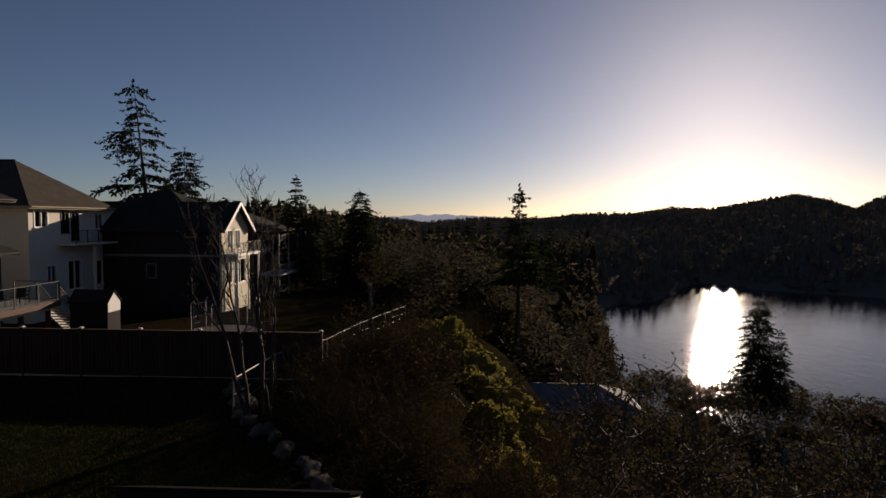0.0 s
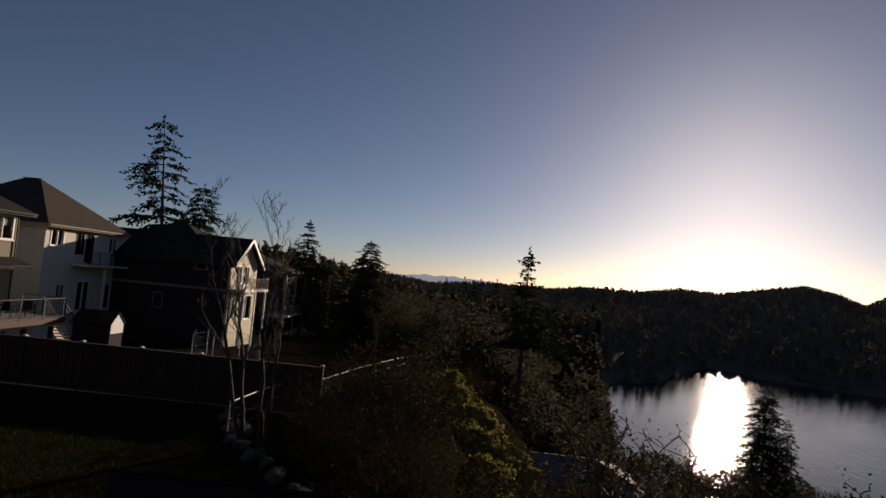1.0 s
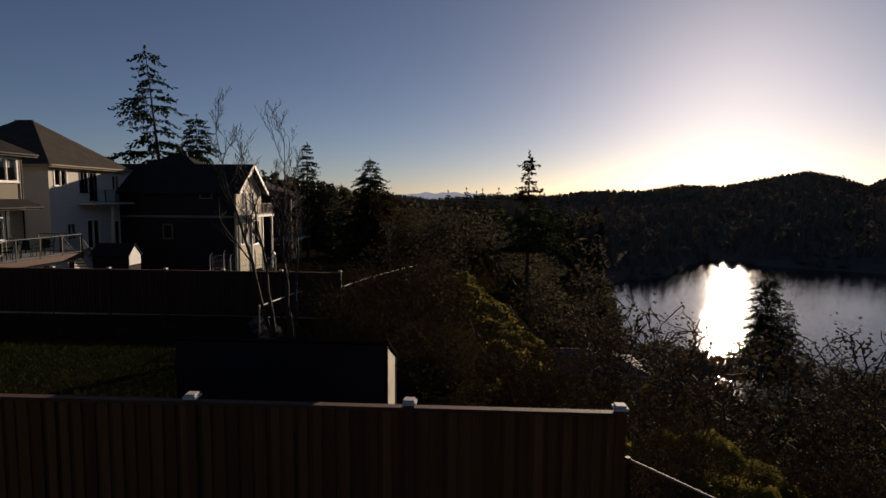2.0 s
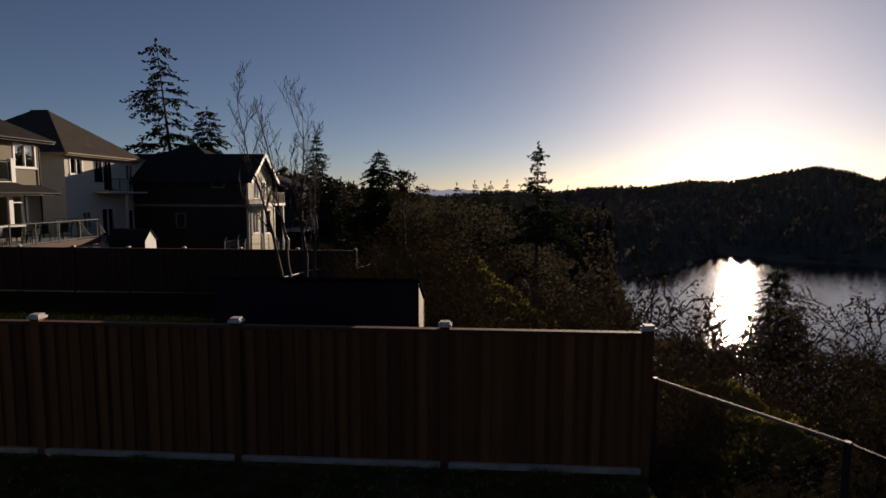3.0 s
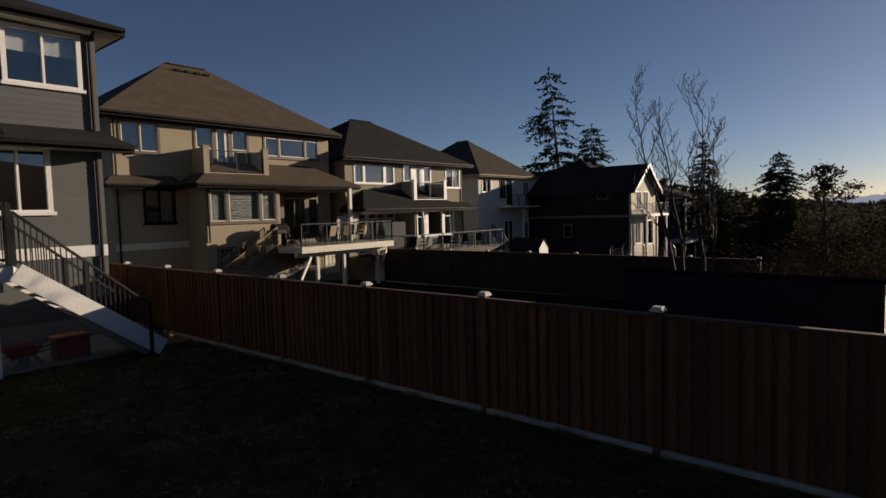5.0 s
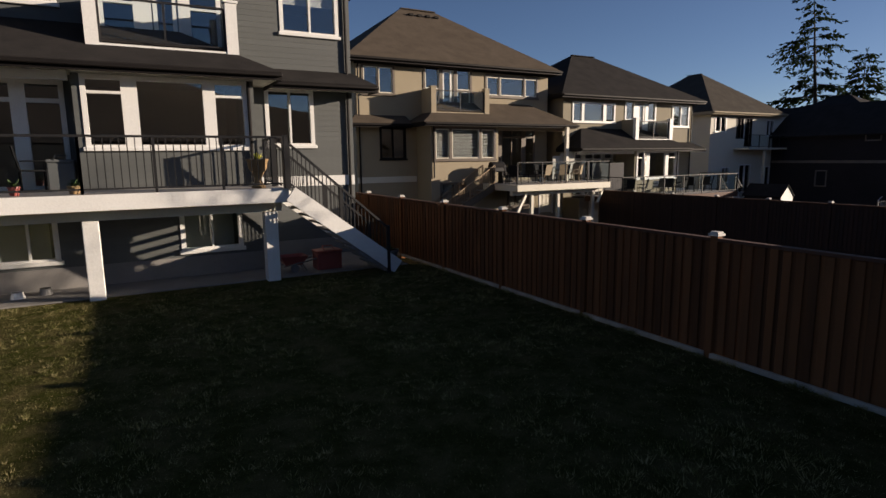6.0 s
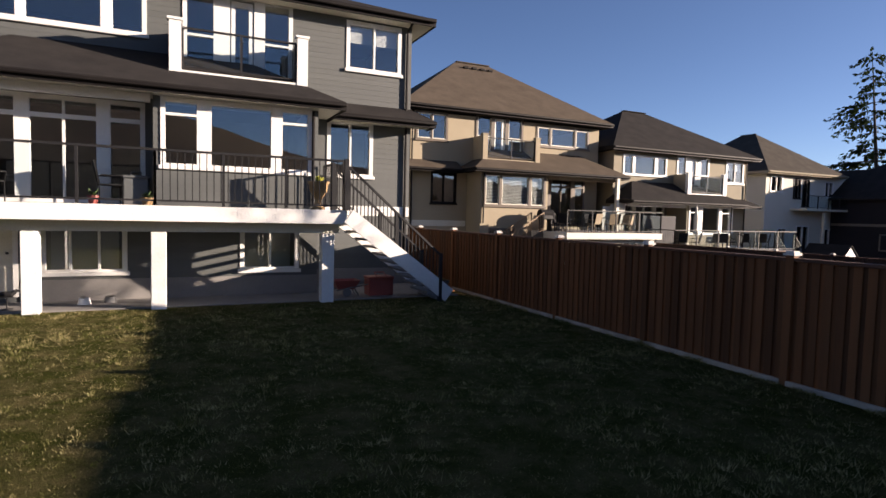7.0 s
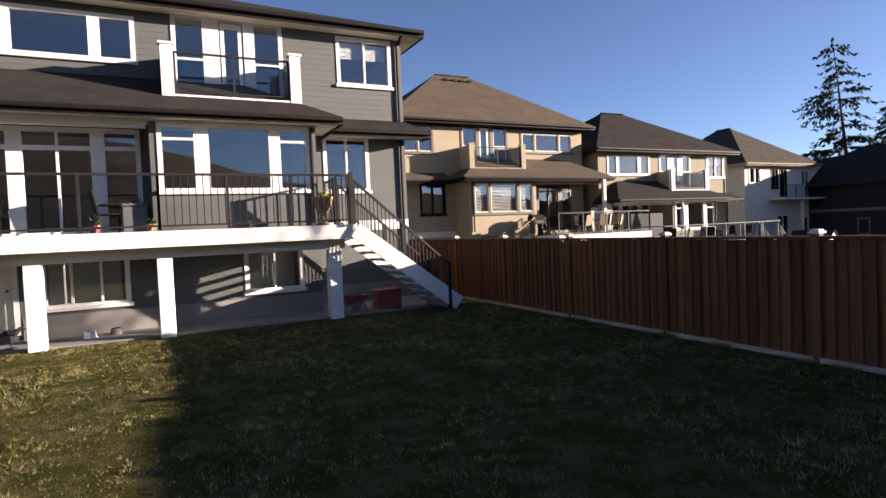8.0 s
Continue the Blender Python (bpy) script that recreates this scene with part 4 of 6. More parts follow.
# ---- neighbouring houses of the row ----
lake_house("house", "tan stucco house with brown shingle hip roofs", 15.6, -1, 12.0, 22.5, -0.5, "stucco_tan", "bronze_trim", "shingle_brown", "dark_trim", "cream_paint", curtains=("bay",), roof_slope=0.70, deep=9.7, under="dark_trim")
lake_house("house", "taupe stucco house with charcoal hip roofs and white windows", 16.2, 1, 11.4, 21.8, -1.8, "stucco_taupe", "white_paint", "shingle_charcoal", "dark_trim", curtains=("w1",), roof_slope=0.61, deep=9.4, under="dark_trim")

tan_deck = deck("deck", "raised deck with cream fascia beside a tan house", 9.9, 16.0, 17.7, 20.9, 1.35, (11.2, 12.9, 15.3), "cream_paint", ground=-0.7, post_w=0.16)
railing(tan_deck, [(9.95, 17.76, 1.35), (15.95, 17.76, 1.35), (15.95, 20.8, 1.35)], 1.08, gap=1.5, glazed=True)
stair(tan_deck, (9.88, 1.35), (6.7, -0.6), 19.6, 20.7, 10, paint="bronze_trim", rail="tan_rail")
for px in (15.2,):
    box_part("porch_post", "cream_paint", tan_deck, (px - 0.09, px + 0.09, 20.2, 20.38, 1.35, 4.3))
for k in range(3):
    box_part("privacy_screen", "frosted", tan_deck, (14.35 + k * 0.54, 14.85 + k * 0.54, 20.44, 20.47, 1.45, 2.75 + 0.12 * k))
for px, drop in ((10.7, 1.05), (15.8, 0.6)):
    bm = bmesh.new()
    beam(bm, (px, 18.1, 0.83), (px - drop * 0.66, 18.0, 0.83 - drop), 0.1, 0.12)
    part("brace", bm, "cream_paint", tan_deck)

taupe_deck = deck("deck", "low raised deck with glass rail behind a taupe house", 16.6, 26.5, 17.4, 20.2, 0.45, (17, 19.4, 21.8, 24.2, 26.2), "cedar_dark", ground=-2.0, post_w=0.2)
railing(taupe_deck, [(16.65, 17.46, 0.45), (26.45, 17.46, 0.45), (26.45, 20.1, 0.45)], 1.1, gap=1.6, glazed=True)
railing(taupe_deck, [(16.65, 20.1, 0.45), (16.65, 17.46, 0.45)], 1.1, picket=0.12)
stair(taupe_deck, (26.5, 0.45), (28.9, -1.9), 17.6, 18.7, 12, paint="weathered_board")
box_part("privacy_panel", "net", taupe_deck, (16.9, 19.4, 20.0, 20.04, 0.5, 2.3), "dark mesh privacy panel")


def plain_window(parent, x0, x1, z0, z1, y, trim="white_paint", n=2):
    return window(parent, x0, x1, z0, z1, y, trim, [(x0 + (x1 - x0) * k / n, 0.05) for k in range(1, n)], width=0.09)


# cream house
cream = thing("house", "cream stucco house with dark brownish-grey hip roof and small balcony", "house", (38.4, 30, -2.6))
wins = [(33.9, 35.3, 4.45, 5.65), (36.6, 37.5, 4.0, 5.6), (37.7, 38.6, 3.4, 5.6), (40.5, 41.6, 4.2, 5.5), (35.0, 36.0, 0.4, 1.7), (37.2, 38.8, -0.4, 1.9), (40.2, 42.6, -0.4, 1.7)]
wall_part(cream, "stucco_cream", 33.4, 43.4, 24.6, 24.8, -3.4, 5.9, [(a + 0.04, b - 0.04, c + 0.04, d - 0.04) for a, b, c, d in wins])
for a, b, c, d in wins:
    plain_window(cream, a, b, c, d, 24.6, "dark_trim" if b - a < 1 else "white_paint")
wall_part(cream, "stucco_cream", 33.4, 33.6, 24.8, 34.6, -3.4, 5.9)
wall_part(cream, "stucco_cream", 43.2, 43.4, 24.8, 34.6, -3.4, 5.9)
wall_part(cream, "stucco_cream", 33.6, 43.2, 34.4, 34.6, -3.4, 5.9)
box_part("inner_wall", "interior", cream, (33.6, 43.2, 27.5, 27.6, -3.4, 5.8))
box_part("storey_floor", "interior", cream, (33.6, 43.2, 24.8, 34.4, 2.6, 2.75))
hip_roof(cream, 33.4, 42.0, 24.6, 34.6, 6.0, 0.74, "shingle_umber", "stucco_tan", over=0.5, soffit="dark_trim")
bal = box_part("balcony", "cream_paint", cream, (36.4, 43.2, 23.3, 24.594, 3.06, 3.2))
railing(bal, [(36.45, 23.36, 3.2), (43.1, 23.36, 3.2), (43.1, 24.5, 3.2)], 1.0, gap=1.3, glazed=True)
for px in (38.8, 42.8):
    box_part("balcony_post", "cream_paint", cream, (px - 0.09, px + 0.09, 23.4, 23.58, -2.6, 2.94))

# gabled house, its shaded sides and sunlit gable put into the siding colours
dark = thing("house", "gabled house, shaded sides put in as dark siding, sunlit gable as sand colour", "house", (48, 22, -2.8))


def gable_wing(parent, x0, x1, y0, y1, z0, ze, zr, wall, front, roof, fascia="white_paint", over=0.5):
    xm = (x0 + x1) / 2
    for dims in ((x0, x0 + 0.2, y0 + 0.2, y1), (x1 - 0.2, x1, y0 + 0.2, y1), (x0 + 0.2, x1 - 0.2, y1 - 0.2, y1)):
        box_part("wall", wall, parent, (*dims, z0, ze))
    bm = bmesh.new()
    v0 = [bm.verts.new((x, y0, z)) for x, z in ((x0, ze), (x1, ze), (xm, zr - 0.05))]
    v1 = [bm.verts.new((v.co.x, y0 + 0.2, v.co.z)) for v in v0]
    bm.faces.new(v0)
    bm.faces.new(v1[::-1])
    for k in range(3):
        bm.faces.new((v0[k], v0[(k + 1) % 3], v1[(k + 1) % 3], v1[k]))
    part("gable", bm, front, parent)
    sl = (zr - ze) / (xm - x0)
    bm = bmesh.new()
    for s in (-1, 1):
        xe = xm + s * (xm - x0 + over)
        ee = ze - over * sl
        v = [bm.verts.new(p) for p in ((xm, y0 - over, zr), (xe, y0 - over, ee), (xe, y1 + over, ee), (xm, y1 + over, zr))]
        w = [bm.verts.new((q.co.x, q.co.y, q.co.z + 0.12)) for q in v]
        bm.faces.new(v)
        bm.faces.new(w[::-1])
        for k in range(4):
            bm.faces.new((v[k], v[(k + 1) % 4], w[(k + 1) % 4], w[k]))
    rf = part("roof", bm, roof, parent)
    for s in (-1, 1):
        bm = bmesh.new()
        xe = xm + s * (xm - x0 + over)
        beam(bm, (xm, y0 - over - 0.03, zr + 0.02), (xe, y0 - over - 0.03, ze - over * sl + 0.02), 0.05, 0.26)
        part("bargeboard", bm, fascia, rf)


gable_wing(dark, 41.5, 47.2, 14.45, 27.5, -3.4, 4.35, 6.5, "siding_dark", "siding_sunlit", "shingle_charcoal")
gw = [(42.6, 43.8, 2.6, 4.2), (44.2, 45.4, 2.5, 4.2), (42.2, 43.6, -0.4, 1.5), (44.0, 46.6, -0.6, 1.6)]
wall_part(dark, "siding_sunlit", 41.5, 47.2, 14.45, 14.65, -3.4, 4.35, [(a + 0.04, b - 0.04, c + 0.04, d - 0.04) for a, b, c, d in gw])
for a, b, c, d in gw:
    plain_window(dark, a, b, c, d, 14.45, "white_paint")
box_part("inner_wall", "interior", dark, (41.7, 47.0, 16.5, 16.6, -3.4, 4.3))
box_part("storey_floor", "interior", dark, (41.7, 47.0, 14.66, 27.2, 1.9, 2.05))
dbal = box_part("balcony", "white_paint", dark, (41.7, 47.0, 13.15, 14.444, 2.0, 2.2))
railing(dbal, [(41.75, 13.21, 2.2), (46.95, 13.21, 2.2)], 0.95, "black_metal", 1.3, picket=0.14)
for px in (41.9, 44.4, 46.8):
    box_part("balcony_post", "white_paint", dark, (px - 0.07, px + 0.07, 13.25, 13.39, -3.3, 1.99))
box_part("belt_board", "weathered_kick", dark, (41.44, 41.497, 14.5, 24.5, 1.95, 2.15))
for a in ((16.5, 17.6, 3.55, 4.3), (20.0, 20.9, 0.1, 1.4)):
    bm = bmesh.new()
    for d in ((a[0], a[0] + 0.1, a[2], a[3]), (a[1] - 0.1, a[1], a[2], a[3]), (a[0], a[1], a[3] - 0.1, a[3]), (a[0], a[1], a[2], a[2] + 0.1)):
        bx(bm, 41.44, 41.49, d[0], d[1], d[2], d[3])
    part("side_window", bm, "weathered_kick", dark)
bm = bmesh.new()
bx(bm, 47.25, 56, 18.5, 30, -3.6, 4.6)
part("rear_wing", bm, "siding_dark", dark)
hip_roof(dark, 46.0, 56, 18.5, 30, 4.8, 0.55, "shingle_charcoal", "dark_trim")

# house beyond it
far_house = thing("house", "brown house with low hip roof and white porch rail", "house", (63, 22, -4))
wall_part(far_house, "siding_dark", 56.5, 68, 17.0, 17.25, -5, 3.6, [(58.5, 60.0, 1.2, 2.7), (62, 64, 1.0, 2.8)])
bm = bmesh.new()
bx(bm, 56.5, 68, 17.3, 28, -5, 3.6)
part("rear_block", bm, "siding_dark", far_house)
hip_roof(far_house, 56.5, 68, 17, 28, 3.8, 0.45, "shingle_charcoal", "dark_trim")
porch = box_part("porch", "weathered_board", far_house, (56.8, 67.6, 14.6, 16.99, -1.2, -0.95))
railing(porch, [(56.9, 14.65, -0.95), (67.5, 14.65, -0.95)], 1.0, "weathered_kick", 1.8, picket=0.2)
for px in (57, 60.5, 64, 67.4):
    box_part("porch_post", "weathered_kick", far_house, (px - 0.07, px + 0.07, 14.7, 14.84, -5, 3.5))

# roof by the lake
low_house = thing("house", "lakeside building with pale grey roof among the trees", "house", (62.5, -16, -20))
bm = bmesh.new()
bx(bm, 59, 66, -25, -7, -26, -16.2)
part("wall", bm, "stucco_taupe", low_house)
hip_roof(low_house, 59, 66, -25, -7, -16.0, 0.42, "shingle_grey", "weathered_board", over=0.8)


# ---- fences, shed and yard things ----
def board_mesh(name, w, t, h, material):
    bm = bmesh.new()
    bx(bm, -t / 2, t / 2, -w / 2, w / 2, 0, h)
    bevelled(bm, 0.004)
    me = bpy.data.meshes.new(name)
    bm.to_mesh(me)
    bm.free()
    me.materials.append(M[material])
    return me


def wood_fence(label, x, posts, z_of, h, wood="cedar"):
    """A close-boarded cedar fence along y at x, its posts capped in white."""
    f = thing("fence", label, "fence", (x, posts[0], z_of(posts[0])))
    board = board_mesh("board", 0.1, 0.018, h - 0.088, wood)
    post = board_mesh("post", 0.105, 0.105, h + 0.28, wood)
    bm = bmesh.new()
    bx(bm, -0.075, 0.075, -0.075, 0.075, 0, 0.03)
    bx(bm, -0.055, 0.055, -0.055, 0.055, 0.03, 0.055)
    cap_me = bpy.data.meshes.new("cap")
    bm.to_mesh(cap_me)
    bm.free()
    cap_me.materials.append(M["weathered_board"])
    inv = Matrix.Translation(-f.location)
    rng = random.Random(int(x * 7) + 3)
    for y in posts:
        p = new("post", post)
        p.parent, p.matrix_parent_inverse = f, inv
        p.location = (x, y, z_of(y) - 0.25)
        c = new("cap", cap_me)
        c.parent = p
        c.location = (0, 0, h + 0.28)
    for a, b in zip(posts, posts[1:]):
        a, b = sorted((a, b))
        za, zb = z_of(a), z_of(b)
        for zz, hh in ((0.0, 0.16),):
            bm = bmesh.new()
            beam(bm, (x - 0.045, a + 0.045, za + 0.03), (x - 0.045, b - 0.045, zb + 0.03), 0.05, 0.065)
            part("kick_board", bm, "kick_pale", f, "pale weathered bottom board")
        bm = bmesh.new()
        beam(bm, (x, a + 0.055, za + h - 0.02), (x, b - 0.055, zb + h - 0.02), 0.1, 0.04)
        part("top_rail", bm, "cedar_dark", f)
        bm = bmesh.new()
        beam(bm, (x + 0.05, a + 0.055, za + 0.5), (x + 0.05, b - 0.055, zb + 0.5), 0.05, 0.09)
        part("back_rail", bm, "cedar_dark", f)
        k = int((b - a - 0.1) / 0.076)
        for i in range(k):
            y = a + 0.085 + (b - a - 0.17) * i / max(1, k - 1)
            o = new("board", board)
            o.parent, o.matrix_parent_inverse = f, inv
            o.location = (x + (0.012 if i % 2 else -0.014), y, za + (zb - za) * i / k + 0.045 + rng.uniform(-0.006, 0.006))
            o.rotation_euler = (rng.uniform(-0.004, 0.004), 0, rng.uniform(-0.02, 0.02))
    return f


PITCH = 2.43
wood_fence("tall cedar board fence with pale post caps beside the lawn", 0.0, [-7.12] + [PITCH * k for k in range(-2, 8)], lambda y: 0.0, 1.62)
wood_fence("cedar board fence between two yards, coloured dark for its shade", 16.6, [-0.2 + 2.4 * k for k in range(0, 9)], lambda y: level(16.6), 1.9, "cedar_shaded")

shed = thing("garden_shed", "shallow dark blue lean-to garden shed behind the fence", "shed", (1.4, -3.3, -0.2))
SX0, SX1, SY0, SY1 = 1.4, 2.18, -4.38, -1.5
bm = bmesh.new()
v = [bm.verts.new((x, y, z)) for y in (SY0, SY1) for x, z in ((SX0, -0.4), (SX1, -0.4), (SX1, 1.56), (SX0, 1.92))]
for f in ((0, 1, 2, 3), (7, 6, 5, 4), (0, 4, 5, 1), (1, 5, 6, 2), (3, 7, 4, 0), (2, 6, 7, 3)):
    bm.faces.new([v[i] for i in f])
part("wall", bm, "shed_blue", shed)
bm = bmesh.new()
beam(bm, (1.79, SY0 - 0.05, 1.77), (1.79, SY1 + 0.06, 1.77), 0.94, 0.03, (0.42, 0, 0.91))
part("roof", bm, "shed_roof", shed)
# sunlit shed end, its brightness put in as a cream panel
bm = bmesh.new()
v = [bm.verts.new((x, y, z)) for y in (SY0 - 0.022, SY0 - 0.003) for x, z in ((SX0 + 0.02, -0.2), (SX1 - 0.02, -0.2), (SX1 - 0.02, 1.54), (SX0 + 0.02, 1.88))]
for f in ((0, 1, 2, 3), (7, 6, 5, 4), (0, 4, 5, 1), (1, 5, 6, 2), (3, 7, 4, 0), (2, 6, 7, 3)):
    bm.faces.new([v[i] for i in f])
part("end_panel", bm, "cream_paint", shed, "end panel, the sun on it put in as cream colour")
for a, b in (((SX0 - 0.012, SY0 - 0.02, -0.2), (SX0 - 0.012, SY0 - 0.02, 1.91)), ((SX1 + 0.012, SY0 - 0.02, -0.2), (SX1 + 0.012, SY0 - 0.02, 1.54))):
    bm = bmesh.new()
    beam(bm, a, b, 0.05, 0.024, (0, 1, 0))
    part("corner_trim", bm, "dark_trim", shed)

chain = thing("chain_link_fence", "low chain-link fence along the bank, glint on its top rail put in as a pale length", "fence", (-1.5, -8.2, 0))
line = [(0.1, -7.25), (-1.3, -8.5), (-2.9, -9.3), (-5.2, -9.8), (-8, -10), (-11, -10.1)]
for k, (a, b) in enumerate(zip(line, line[1:])):
    bm = bmesh.new()
    tube(bm, [(*a, height(*a) + 1.12), (*b, height(*b) + 1.12)], [0.016, 0.016], 6)
    # first length coloured pale to stand in for the glint on the rail
    part("top_rail", bm, "weathered_kick" if k == 0 else "black_metal", chain)
for x, y in line:
    bm = bmesh.new()
    z = height(x, y)
    tube(bm, [(x, y, z - 0.3), (x, y, z + 1.14)], [0.03, 0.03], 8)
    part("post", bm, "black_metal", chain)
bm = bmesh.new()
for (xa, ya), (xb, yb) in zip(line, line[1:]):
    ln = math.hypot(xb - xa, yb - ya)
    k = int(ln / 0.09)
    za, zb = height(xa, ya), height(xb, yb)
    for i in range(-8, k):
        for s in (0, 1):
            f0, f1 = (i / k, (i + 11) / k) if s == 0 else ((i + 11) / k, i / k)
            lo, hi = (max(0, min(1, f0)), max(0, min(1, f1)))
            if abs(hi - lo) * k < 2:
                continue
            beam(bm, (xa + (xb - xa) * lo, ya + (yb - ya) * lo, za + (zb - za) * lo + 0.08 + 1.0 * (abs(lo - f0) / (11 / k))),
                 (xa + (xb - xa) * hi, ya + (yb - ya) * hi, za + (zb - za) * hi + 1.08 - 1.0 * (abs(hi - f1) / (11 / k))), 0.0028, 0.0028)
part("mesh", bm, "black_metal", chain)


def urn_planter(x, y, z):
    t = thing("urn_planter", "terracotta urn planter with yellow-green plant on the deck", "planter", (x, y, z))
    bm = bmesh.new()
    lathe(bm, x, y, z, [(0, 0.15), (0.04, 0.15), (0.08, 0.1), (0.2, 0.07), (0.28, 0.1), (0.42, 0.19), (0.56, 0.21), (0.6, 0.24), (0.63, 0.24), (0.63, 0.19), (0.55, 0.17)], 20)
    part("urn", bm, "terracotta", t, smooth=True)
    bm = bmesh.new()
    rng = random.Random(5)
    for _ in range(34):
        a, e, s = rng.uniform(0, 6.28), rng.uniform(0.5, 1.5), rng.uniform(0.06, 0.2)
        d = Vector((math.cos(a) * math.cos(e), math.sin(a) * math.cos(e), math.sin(e)))
        b = Vector((x, y, z + 0.6))
        w = d.cross(Vector((0, 0, 1))).normalized() * 0.035
        m = b + d * s * 0.6
        q = [bm.verts.new(p) for p in (b, m - w, b + d * s, m + w)]
        bm.faces.new(q)
    part("plant", bm, "yellow_leaf", t)


def pot(x, y, z, r, h, material, label, leafy=True):
    t = thing("flower_pot", label, "planter", (x, y, z))
    bm = bmesh.new()
    lathe(bm, x, y, z, [(0, r * 0.7), (h * 0.82, r * 0.95), (h * 0.83, r * 1.06), (h, r * 1.06), (h, r * 0.9), (h * 0.85, r * 0.85)], 16)
    part("pot", bm, material, t, smooth=False)
    if leafy:
        bm = bmesh.new()
        rng = random.Random(int(x * 100))
        for _ in range(40):
            a, e, s = rng.uniform(0, 6.28), rng.uniform(0.1, 1.2), rng.uniform(0.08, 0.2)
            d = Vector((math.cos(a) * math.cos(e), math.sin(a) * math.cos(e), math.sin(e)))
            b = Vector((x, y, z + h * 0.9))
            w = d.cross(Vector((0, 0, 1))).normalized() * 0.03
            q = [bm.verts.new(p) for p in (b, b + d * s * 0.6 - w, b + d * s, b + d * s * 0.6 + w)]
            bm.faces.new(q)
        part("plant", bm, "plant_leaf", t)


urn_planter(-4.15, 8.15, 2.1)
pot(-8.5, 8.4, 2.1, 0.1, 0.17, "red_plastic", "small red flower pot by the patio door")
pot(-7.55, 8.3, 2.1, 0.12, 0.16, "terracotta", "low terracotta pot on the deck edge")
pot(-0.75, 8.9, 0.0, 0.22, 0.35, "grey_plastic", "dark planter on the path by the fence")


def cooler(x, y, z, w, d, h, body, lid, name, label):
    t = thing(name, label, "box", (x, y, z))
    b = bmesh.new()
    bx(b, x - w / 2, x + w / 2, y - d / 2, y + d / 2, z, z + h)
    part("body", bevelled(b, 0.02), body, t)
    b = bmesh.new()
    bx(b, x - w / 2 - 0.02, x + w / 2 + 0.02, y - d / 2 - 0.02, y + d / 2 + 0.02, z + h + 0.002, z + h + 0.07)
    part("lid", bevelled(b, 0.02), lid, t)
    b = bmesh.new()
    tube(b, [(x - w * 0.2, y - d / 2 - 0.03, z + h + 0.06), (x - w * 0.2, y, z + h + 0.16), (x + w * 0.2, y, z + h + 0.16), (x + w * 0.2, y - d / 2 - 0.03, z + h + 0.06)], [0.015] * 4, 6)
    part("handle", b, lid, t)


cooler(-10.55, 9.2, 2.1, 0.62, 0.42, 0.48, "grey_plastic", "white_plastic", "storage_box", "grey storage box with white lid on the deck")
cooler(-7.84, 10.12, 2.1, 0.5, 0.5, 0.6, "grey_plastic", "grey_plastic", "storage_box", "dark storage box beside the patio door")
cooler(-2.45, 8.9, 0.035, 0.62, 0.42, 0.4, "red_plastic", "red_plastic", "storage_bin", "faded red plastic bin under the stairs")


def patio_chair(m, label, frame_mat="dark_fabric", seat_mat="dark_fabric"):
    t = thing("patio_chair", label, "chair", group="patio chairs")
    for sx in (-0.24, 0.24):
        for sy in (-0.22, 0.22):
            b = bmesh.new()
            tube(b, [(sx, sy, 0), (sx * 0.95, sy, 0.44)], [0.016, 0.016], 6)
            part("leg", b, frame_mat, t)
        b = bmesh.new()
        tube(b, [(sx, -0.22, 0.44), (sx * 1.1, -0.22, 0.64), (sx * 1.1, 0.2, 0.64)], [0.016] * 3, 6)
        part("armrest", b, frame_mat, t)
    b = bmesh.new()
    bx(b, -0.24, 0.24, -0.23, 0.23, 0.42, 0.46)
    part("seat", bevelled(b, 0.012), seat_mat, t)
    b = bmesh.new()
    beam(b, (0, 0.22, 0.46), (0, 0.32, 0.95), 0.46, 0.03, (0, 1, 0))
    part("backrest", b, seat_mat, t)
    t.matrix_basis = m
    return t


def patio_table(x, y, z, r, label):
    t = thing("patio_table", label, "table", (x, y, z))
    b = bmesh.new()
    lathe(b, x, y, z, [(0.7, r), (0.73, r)], 24)
    part("tabletop", b, "grey_plastic", t)
    for k in range(4):
        a = 0.8 + k * math.pi / 2
        b = bmesh.new()
        tube(b, [(x + r * 0.75 * math.cos(a), y + r * 0.75 * math.sin(a), z), (x + r * 0.6 * math.cos(a), y + r * 0.6 * math.sin(a), z + 0.7)], [0.018] * 2, 6)
        part("leg", b, "black_metal", t)


first = patio_chair(pose(13.4, 18.5, 1.35, 0, 0, 200), "dark metal patio chair on the tan house's deck")
for x, y, a in ((12.2, 18.6, 140), (12.9, 19.6, 10), (11.4, 19.3, 80)):
    copy_thing(first, pose(x, y, 1.35, 0, 0, a))
patio_table(12.7, 19.0, 1.35, 0.45, "round dark patio table on a deck")
for x, y, a in ((18.2, 18.4, 150), (19.0, 18.2, 210), (20.6, 18.4, 170), (22.4, 18.3, 200), (23.6, 18.6, 120)):
    tagged(copy_thing(first, pose(x, y, 0.45, 0, 0, a)), "dark patio chair on the taupe house's deck")
patio_table(21.4, 18.8, 0.45, 0.5, "round dark patio table on a low deck")
tagged(copy_thing(first, pose(-10.6, 10.1, 2.1, 0, 0, 160)), "dark deck chair beside the patio door")
tagged(copy_thing(first, pose(-8.35, 10.0, 2.1, 0, 0, 100)), "dark deck chair against the wall")

